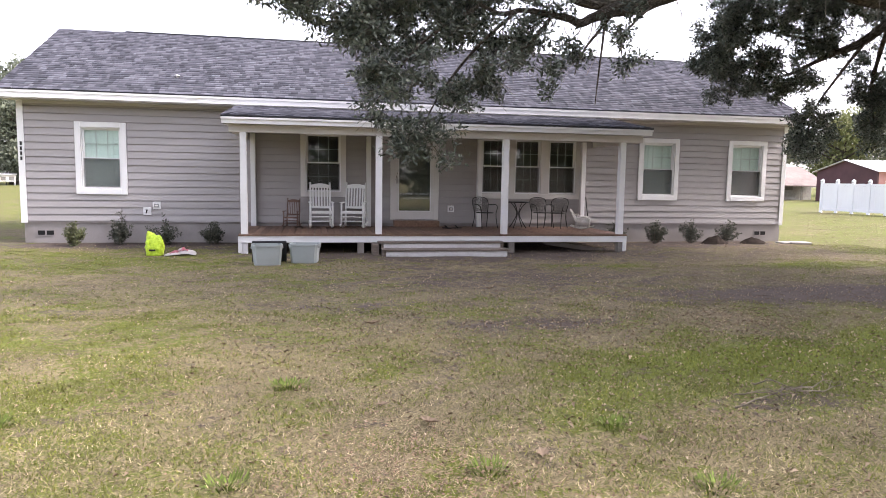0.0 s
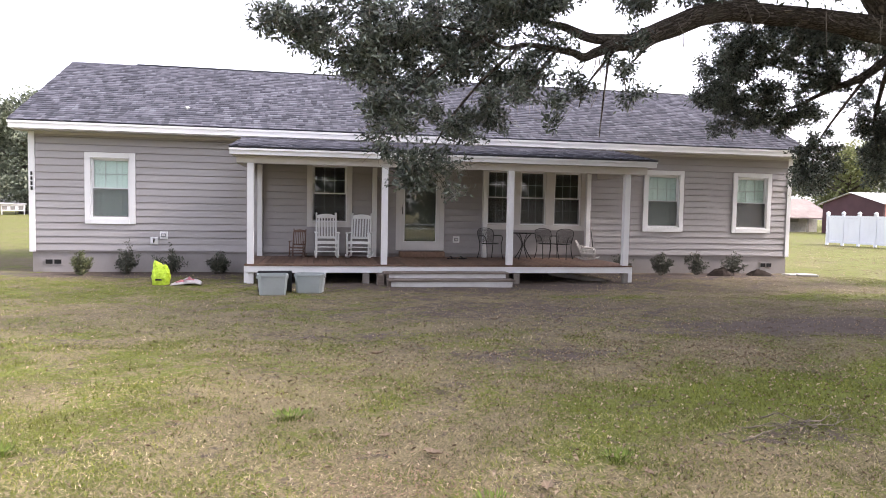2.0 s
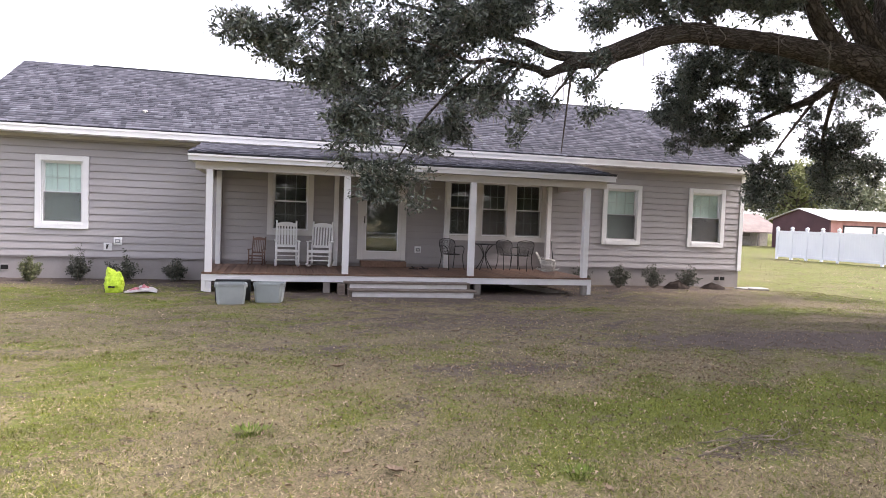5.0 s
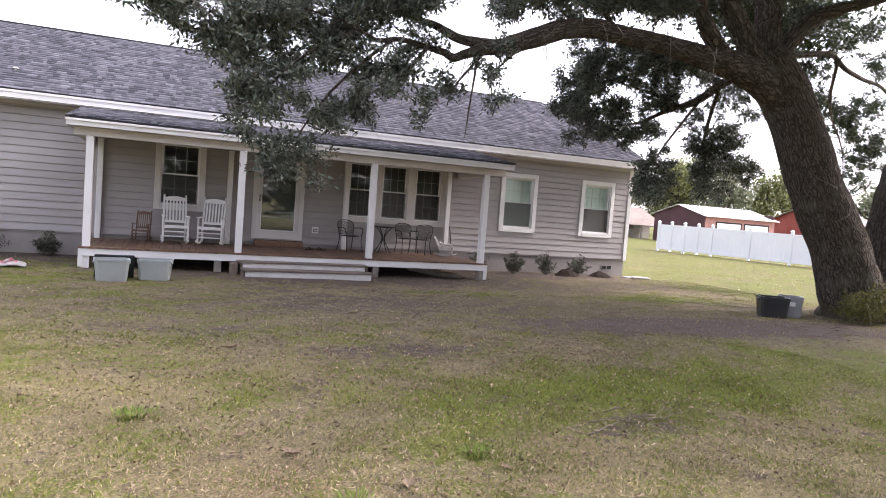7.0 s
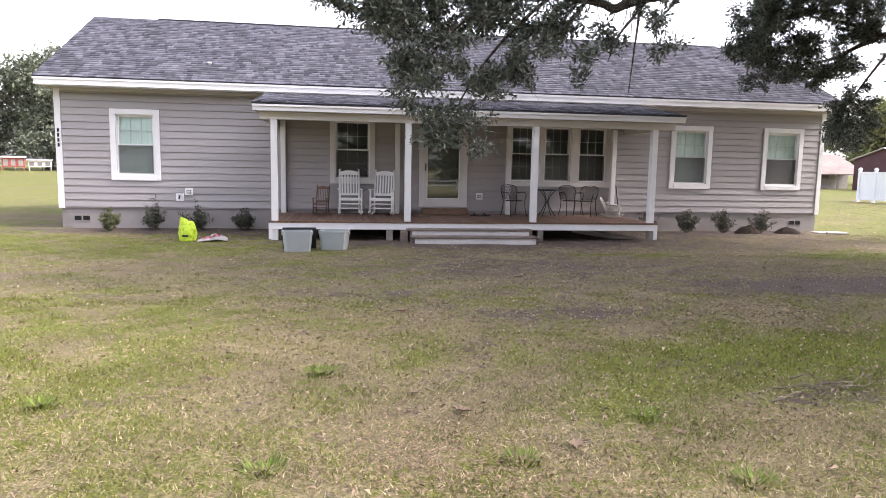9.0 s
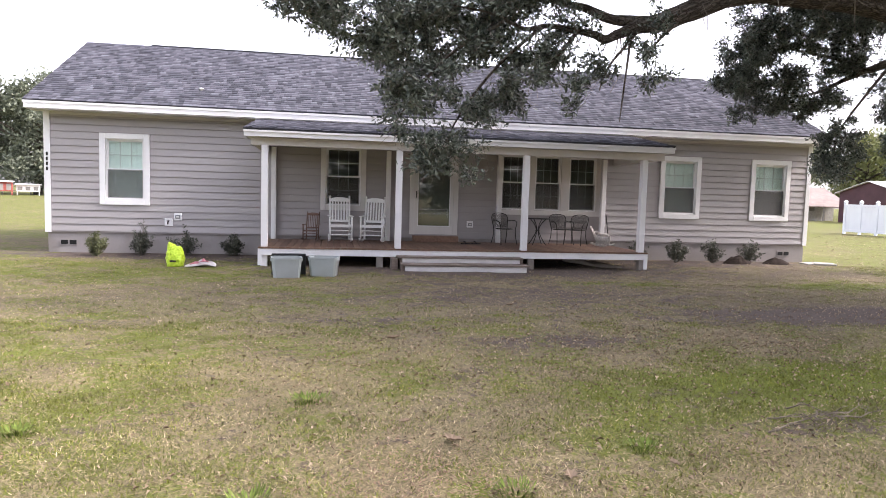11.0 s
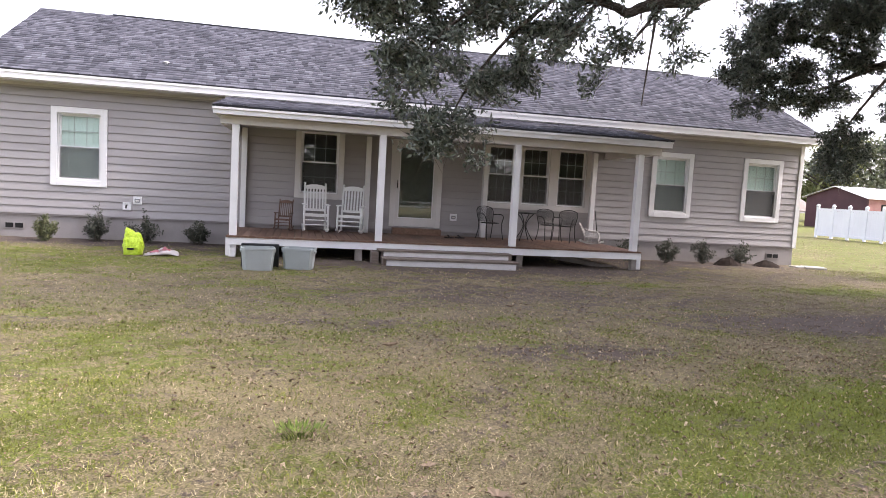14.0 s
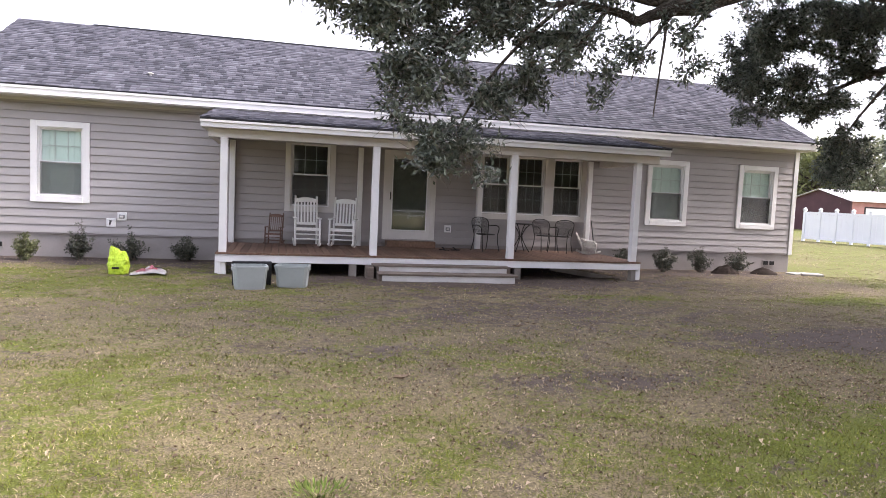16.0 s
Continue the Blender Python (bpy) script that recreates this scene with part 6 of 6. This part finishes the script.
for name, blobs, n, per, size, material in (("crown", CROWN_NEAR, 1080, 10, 0.074, LEAF), ("crown", CROWN_HIGH, 3700, 10, 0.074, LEAF), ("crown", CROWN_MID, 2900, 10, 0.07, LEAF), ("crown", CROWN_FAR, 4700, 10, 0.082, LEAF), ("crown", CROWN_BACK, 1000, 10, 0.082, LEAF), ("crown", CROWN_BOUGH, 1500, 10, 0.074, LEAF), ("crown", CROWN_UNDER, 1300, 10, 0.08, LEAF), ("crown", CROWN_RIGHT, 2600, 9, 0.09, LEAFDARK), ("upper_crown", CROWN_SHADE, 22000, 10, 0.16, LEAFDARK)):
    c = in_blobs(nprng, blobs, n // 14)
    c = (c[:, None] + nprng.normal(size=(len(c), 14, 3)) * (0.062 if size < 0.15 else 0.4) * (1, 1, 0.75)).reshape(-1, 3)
    v, f = leaves(nprng, c, 0.03 if size < 0.15 else 0.12, per, size, 0.37, 0.2, 0.11 if size < 0.15 else 0.35)
    o = quick_mesh(name, v, f, material)
    o.parent = oak
    if size < 0.15:
        v, f = stick_mesh(nprng, c[::2], 0.30, 0.0035)
        o = quick_mesh("twig_spray", v, f, TWIG)
        o.parent = oak
        o["kind"] = "stuff"
tagged(oak, "spreading live oak with low limbs over the lawn", "tree")

rng_s = np.random.default_rng(31)
bush = empty("ground_shrub", (12.35, 9.3, gz(12.35, 9.3)))
c = in_blobs(rng_s, ((0.1, -0.1, 0.35, 0.75, 0.45, 0.32), (0.6, 0.0, 0.5, 0.5, 0.4, 0.35), (-0.3, -0.1, 0.25, 0.45, 0.35, 0.22), (1.2, -0.1, 0.4, 0.6, 0.4, 0.35)), 900)
c[:, 2] = np.maximum(c[:, 2], 0.05)
v, f = leaves(rng_s, c, 0.03, 9, 0.05, 0.5, -0.2, 0.12)
quick_mesh("foliage", v, f, YELLOWISH).parent = bush
v, f = stick_mesh(rng_s, c[::4] * (1, 1, 0.5), 0.3, 0.005)
quick_mesh("stems", v, f, TWIG).parent = bush
tagged(bush, "low yellowish-green shrub growing round the oak's foot", "shrub")


# ---- fence and buildings beyond ----
def vinyl_fence(name, p0, p1, h, gaps, label):
    """White privacy fence: posts with caps, two rails and a boarded panel between posts."""
    o = empty(name)
    a, b = Vector((*p0, 0)), Vector((*p1, 0))
    d = (b - a).normalized()
    turn = Matrix.Rotation(math.atan2(d.y, d.x), 4, "Z")
    s, k = 0.0, 0
    total = (b - a).length
    while s < total:
        p = a + d * s
        z = gz(p.x, p.y)
        m = Matrix.Translation((p.x, p.y, z)) @ turn
        bm = bmesh.new()
        box(bm, (-0.065, -0.065, -0.1), (0.065, 0.065, h + 0.06), m)
        for (r0, z0), (r1, z1) in (((0.085, h + 0.06), (0.085, h + 0.09)), ((0.06, h + 0.10), (0.09, h + 0.17)), ((0.09, h + 0.17), (0.02, h + 0.27))):
            vs = [[bm.verts.new(m @ Vector((r * cx, r * cy, zz))) for cx, cy in ((-1, -1), (1, -1), (1, 1), (-1, 1))] for r, zz in ((r0, z0), (r1, z1))]
            for i in range(4):
                bm.faces.new((vs[0][i], vs[0][(i + 1) % 4], vs[1][(i + 1) % 4], vs[1][i]))
            bm.faces.new(vs[1])
        part("post", bm, VINYL, o)
        g = gaps[min(k, len(gaps) - 1)]
        if s + g > total + 0.2:
            break
        part("rail", boxed(((0.066, -0.04, 0.12), (g - 0.066, 0.04, 0.26), m)), VINYL, o)
        part("rail", boxed(((0.066, -0.04, h - 0.12), (g - 0.066, 0.04, h + 0.02), m)), VINYL, o)
        nb = max(1, round((g - 0.13) / 0.3))
        w = (g - 0.134) / nb
        for i in range(nb):
            part("board", boxed(((0.067 + i * w, -0.014, 0.262), (0.067 + i * w + w - 0.006, 0.014, h - 0.122), m)), VINYL, o)
        s += g
        k += 1
    tagged(o, label, "fence")


vinyl_fence("vinyl_fence", (30.2, 36.2), (33.9, 22.5), 1.72, (0.95, 0.95, 0.95, 0.95, 2.4), "white vinyl privacy fence with capped posts")

barn = empty("barn", (0, 0, 0))
BX0, BX1, BY0, BY1, BE, BP = 48.5, 57.8, 51.4, 58.6, 2.85, 3.85
bm = bmesh.new()
prof = [(BY0, -0.2), (BY1, -0.2), (BY1, BE), ((BY0 + BY1) / 2, BP), (BY0, BE)]
a = [bm.verts.new((BX0, y, zz)) for y, zz in prof]
b = [bm.verts.new((BX0 + 0.15, y, zz)) for y, zz in prof]
bm.faces.new(a[::-1])
bm.faces.new(b)
for i in range(5):
    bm.faces.new((a[i], a[(i + 1) % 5], b[(i + 1) % 5], b[i]))
part("gable_wall", bm, MAROON, barn, "dark maroon gable wall")
part("side_wall", boxed(((BX0 + 0.16, BY0, -0.2), (BX1, BY0 + 0.15, BE))), PINKBRICK, barn, "pale red side wall")
part("rear_wall", boxed(((BX0 + 0.16, BY1 - 0.15, -0.2), (BX1, BY1, BE)), ((BX1 - 0.15, BY0 + 0.16, -0.2), (BX1, BY1 - 0.16, BP - 0.5))), MAROON, barn)
for side in (-1, 1):
    ye = (BY0 - 0.35) if side < 0 else (BY1 + 0.35)
    ym = (BY0 + BY1) / 2
    ze = BE - 0.08
    for i in range(20):
        x0 = BX0 - 0.3 + (BX1 - BX0 + 0.6) * i / 20
        x1 = BX0 - 0.3 + (BX1 - BX0 + 0.6) * (i + 1) / 20
        bm = bmesh.new()
        line = ((x0, 0.05), (x1 - 0.08, 0.05), (x1 - 0.06, 0.085), (x1 - 0.02, 0.085), (x1, 0.05), (x1, 0.0), (x0, 0.0))
        lo = [bm.verts.new((x, ye, ze + up)) for x, up in line]
        hi = [bm.verts.new((x, ym, BP + up)) for x, up in line]
        bm.faces.new(lo)
        bm.faces.new(hi[::-1])
        for q_ in range(7):
            bm.faces.new((lo[q_], hi[q_], hi[(q_ + 1) % 7], lo[(q_ + 1) % 7]))
        bmesh.ops.recalc_face_normals(bm, faces=bm.faces[:])
        part("roof_panel", bm, METALROOF, barn, "pale ribbed metal roof panel")
for x0, x1 in ((50.1, 53.2), (53.8, 56.9)):
    dd = part("garage_door", boxed(*[((x0, BY0 - 0.05, 0.56 * i), (x1, BY0 - 0.004, 0.56 * i + 0.545)) for i in range(4)]), WHITE, barn, "white sectional garage door")
    part("door_frame", boxed(((x0 - 0.12, BY0 - 0.06, 0), (x0 - 0.004, BY0 - 0.002, 2.36)), ((x1 + 0.004, BY0 - 0.06, 0), (x1 + 0.12, BY0 - 0.002, 2.36)), ((x0 - 0.004, BY0 - 0.06, 2.24), (x1 + 0.004, BY0 - 0.002, 2.36))), BLACK, dd)
tagged(barn, "dark maroon barn with pale metal roof and two white garage doors", "barn")


def outbuilding(name, x0, x1, y0, y1, e, p, wall, rf, label, open_front=0.0):
    """A small gabled building with an overhanging roof, posts and a window."""
    o = empty(name)
    part("wall", boxed(((x0, y0, -0.2), (x1, y0 + 0.15, e)), ((x0, y0 + 0.16, -0.2), (x0 + 0.15, y1, e)), ((x1 - 0.15, y0 + 0.16, -0.2), (x1, y1, e)), ((x0 + 0.16, y1 - 0.15, -0.2), (x1 - 0.16, y1, e))), wall, o)
    ym = (y0 + y1) / 2
    ya = y0 - 0.4 - open_front
    drop = (p - e) * (0.4 + open_front) / (ym - y0)
    bm = bmesh.new()
    for yy, zz in ((ya, e - drop), (y1 + 0.4, e - 0.2)):
        vs = [bm.verts.new(q_) for q_ in ((x0 - 0.4, yy, zz + 0.1), (x1 + 0.4, yy, zz + 0.1), (x1 + 0.4, ym, p + 0.1), (x0 - 0.4, ym, p + 0.1), (x0 - 0.4, yy, zz), (x1 + 0.4, yy, zz), (x1 + 0.4, ym, p), (x0 - 0.4, ym, p))]
        for fq in ((0, 1, 2, 3), (7, 6, 5, 4), (0, 4, 5, 1), (1, 5, 6, 2), (2, 6, 7, 3), (3, 7, 4, 0)):
            bm.faces.new([vs[i_] for i_ in fq])
    bmesh.ops.recalc_face_normals(bm, faces=bm.faces[:])
    part("roof", bm, rf, o)
    for x in (x0, x1):
        bm = bmesh.new()
        t = [bm.verts.new(q_) for q_ in ((x, y0, e), (x, y1, e), (x, ym, p), (x + 0.1, y0, e), (x + 0.1, y1, e), (x + 0.1, ym, p))]
        for fq in ((0, 2, 1), (3, 4, 5), (0, 3, 5, 2), (1, 2, 5, 4)):
            bm.faces.new([t[i_] for i_ in fq])
        part("gable", bm, wall, o)
    if open_front:
        for i in range(3):
            x = x0 + (x1 - x0) * i / 2
            part("porch_post", boxed(((x - 0.08, ya + 0.15, -0.1), (x + 0.08, ya + 0.31, e - drop))), LUMBER, o)
    xm = x0 + (x1 - x0) * 0.4
    part("window", boxed(((xm, y0 - 0.03, 1.0), (xm + 1.0, y0 - 0.003, 1.9))), DARK, o, "dark window")
    tagged(o, label, "outbuilding", "buildings beyond the lawn")


outbuilding("shed_house", 45.8, 51.2, 62.5, 67.0, 2.35, 3.35, CONC, RUSTROOF, "small pale outbuilding with a rusty tin roof and porch", 1.8)
outbuilding("red_house", 66.0, 76.0, 52.0, 60.0, 2.9, 4.4, REDWALL, RUSTROOF, "low red house partly hidden behind the fence")
outbuilding("white_house", 92.0, 101.0, 52.0, 60.0, 2.9, 4.6, CONC, SHINGLE, "pale house far off beyond the oak")


def hutch(name, x, y, w, h, roofm, wallm, label):
    """A small animal hutch on legs with a pitched roof; dark panels paint its shaded openings."""
    o = empty(name, (x, y, gz(x, y)), 20)
    part("body", boxed(((-w / 2, -0.5, 0.45), (w / 2, 0.5, h)), bevel=0.02), wallm, o)
    for i in range(3):
        x0 = -w / 2 + w * (i + 0.18) / 3
        # No hole is cut: a dark slab carries the shade of each opening.
        part("opening", boxed(((x0, -0.53, 0.6), (x0 + w * 0.2, -0.503, h - 0.2))), DARK, o, "dark panel standing in for a shaded opening")
    for sx in (-1, 1):
        for sy in (-0.45, 0.45):
            part("leg", boxed(((sx * w * 0.46 - 0.05, sy - 0.05, -0.05), (sx * w * 0.46 + 0.05, sy + 0.05, 0.449))), wallm, o)
    bm = bmesh.new()
    box(bm, (-w / 2 - 0.15, -0.75, h + 0.002), (w / 2 + 0.15, 0.7, h + 0.07))
    for v in bm.verts:
        v.co.z += 0.12 * (v.co.y > 0)
    part("roof", bm, roofm, o)
    tagged(o, label, "hutch", "animal hutches")


hutch("animal_hutch", -38.6, 88.5, 2.3, 1.55, METALROOF, REDWALL, "red and white wooden hutch in the field")
hutch("animal_hutch", -36.6, 90.8, 2.5, 1.25, METALROOF, DUSTY, "white wooden hutch in the field")
fence = empty("field_fence")
for i in range(16):
    x, y = -60 + 2.9 * i, 86 + 0.75 * i
    part("post", tubed([(x, y, gz(x, y) - 0.1), (x, y, gz(x, y) + 1.35)], 0.09, 6), LUMBER, fence)
    if i < 15:
        for zz in (0.55, 1.05):
            part("rail", tubed([(x, y, zz), (x + 2.9, y + 0.75, zz)], 0.045, 5), LUMBER, fence)
tagged(fence, "post and rail fence along the field", "fence")


# ---- far trees ----
def far_tree(x, y, h, r, seed, material, n=1500, leaf=0.42, name="tree", low=0.18):
    rng = np.random.default_rng(seed)
    o = empty(name, (x, y, 0))
    bm = bmesh.new()
    tube(bm, [(0, 0, -0.3), (0.05 * h * rng.uniform(-1, 1), 0, h * 0.35), (0.08 * h * rng.uniform(-1, 1), 0, h * 0.75)], (0.035 * h, 0.026 * h, 0.008 * h), 7)
    for i in range(6):
        a = rng.uniform(0, 2 * math.pi)
        z0 = h * rng.uniform(0.25, 0.55)
        tube(bm, [(0, 0, z0), (r * 0.5 * math.cos(a), r * 0.5 * math.sin(a), z0 + h * 0.12), (r * 0.85 * math.cos(a), r * 0.85 * math.sin(a), z0 + h * 0.22)], (0.014 * h, 0.009 * h, 0.003 * h), 5)
    part("trunk", bm, BARK, o)
    blobs = []
    for i in range(16):
        a = rng.uniform(0, 2 * math.pi)
        f = rng.uniform(low, 0.92)
        wide = r * math.sqrt(max(0.08, 1 - ((f - 0.5) / 0.55) ** 2)) * 0.75
        d = wide * rng.uniform(0.2, 1.0)
        s = r * rng.uniform(0.26, 0.45)
        blobs.append((d * math.cos(a), d * math.sin(a), h * f, s, s, s * 0.75))
    c = in_blobs(rng, blobs, n)
    v, f = leaves(rng, c, leaf * 0.6, 4, leaf, 0.55, 0.1, leaf * 1.5)
    quick_mesh("crown", v, f, material).parent = o
    return o


TREE_SAYS = {FARLEAF: "broad green tree standing far off", FARYELLOW: "pale yellow-green tree standing far off", FARPALE: "green tree standing far off, paled by haze in its leaf colour", FARRUST: "rust-coloured tree standing far off"}
k = 0
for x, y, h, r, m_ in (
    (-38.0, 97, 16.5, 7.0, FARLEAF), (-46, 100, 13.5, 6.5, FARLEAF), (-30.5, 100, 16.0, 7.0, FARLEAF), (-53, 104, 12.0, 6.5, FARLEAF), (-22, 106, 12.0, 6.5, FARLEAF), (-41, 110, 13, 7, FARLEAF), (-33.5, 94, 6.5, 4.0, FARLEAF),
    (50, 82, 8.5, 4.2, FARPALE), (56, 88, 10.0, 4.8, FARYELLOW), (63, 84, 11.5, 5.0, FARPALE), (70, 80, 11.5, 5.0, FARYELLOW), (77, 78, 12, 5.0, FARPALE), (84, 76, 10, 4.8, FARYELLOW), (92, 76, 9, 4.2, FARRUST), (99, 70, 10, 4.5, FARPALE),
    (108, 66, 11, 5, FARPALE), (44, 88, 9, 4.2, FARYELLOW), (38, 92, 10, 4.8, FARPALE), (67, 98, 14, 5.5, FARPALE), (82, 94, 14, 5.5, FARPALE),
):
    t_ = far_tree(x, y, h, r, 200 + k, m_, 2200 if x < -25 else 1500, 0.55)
    tagged(t_, TREE_SAYS[m_], "tree", "far trees")
    k += 1
# trees and a rail fence behind the viewer, mirrored in the panes; extra trees added to keep sky out of the glass
for x, y, h, r in ((-18, -24, 15, 7), (-7, -30, 16, 8), (3, -26, 15, 7), (13, -29, 17, 8), (24, -27, 16, 8), (35, -25, 16, 8), (46, -24, 16, 8), (57, -22, 15, 8)):
    t_ = far_tree(x, y, h, r, 300 + k, FARLEAF, 2600, 0.9, low=0.06)
    tagged(t_, "broad green tree mirrored in the panes", "tree", "far trees")
    k += 1
rail = empty("rail_fence")
for i in range(14):
    x = -14 + 2.4 * i
    part("post", boxed(((x - 0.06, -8.06, -0.1), (x + 0.06, -7.94, 0.62))), VINYL, rail)
    if i < 13:
        for zz in (0.22, 0.5):
            part("rail", boxed(((x + 0.061, -8.02, zz), (x + 2.339, -7.98, zz + 0.07))), VINYL, rail)
tagged(rail, "low white two-rail fence across the road", "fence")

# ---- deck boards ----
bm = bmesh.new()
pitch = 0.1425
nb = int((PX1 - PX0 - 0.0) / pitch)
pitch = (PX1 - PX0) / nb
box(bm, (-pitch / 2 + 0.004, PY - 0.055, -0.034), (pitch / 2 - 0.004, WY - 0.032, 0.0))
bmesh.ops.bevel(bm, geom=[e for e in bm.edges if abs(e.verts[0].co.y - e.verts[1].co.y) > 1], offset=0.004, segments=1, affect="EDGES")
board0 = part("deck_board", bm, DECK, deck)
board0.location = (PX0 + pitch / 2, 0, DZ)
for i in range(1, nb):
    bo = new("deck_board", board0.data)
    bo.parent = deck
    bo.location = (PX0 + pitch * (i + 0.5), 0, DZ)

# ---- roof shingles ----
shingle_rows(roof, RX0, RX1, FY - 0.035, 3.318, RY, RZ + 0.003, 1, 71)
shingle_rows(proof, QX0, QX1, QY - 0.035, 2.688, 17.6, 2.688 + slope * (17.6 - QY + 0.03), 4, 72)
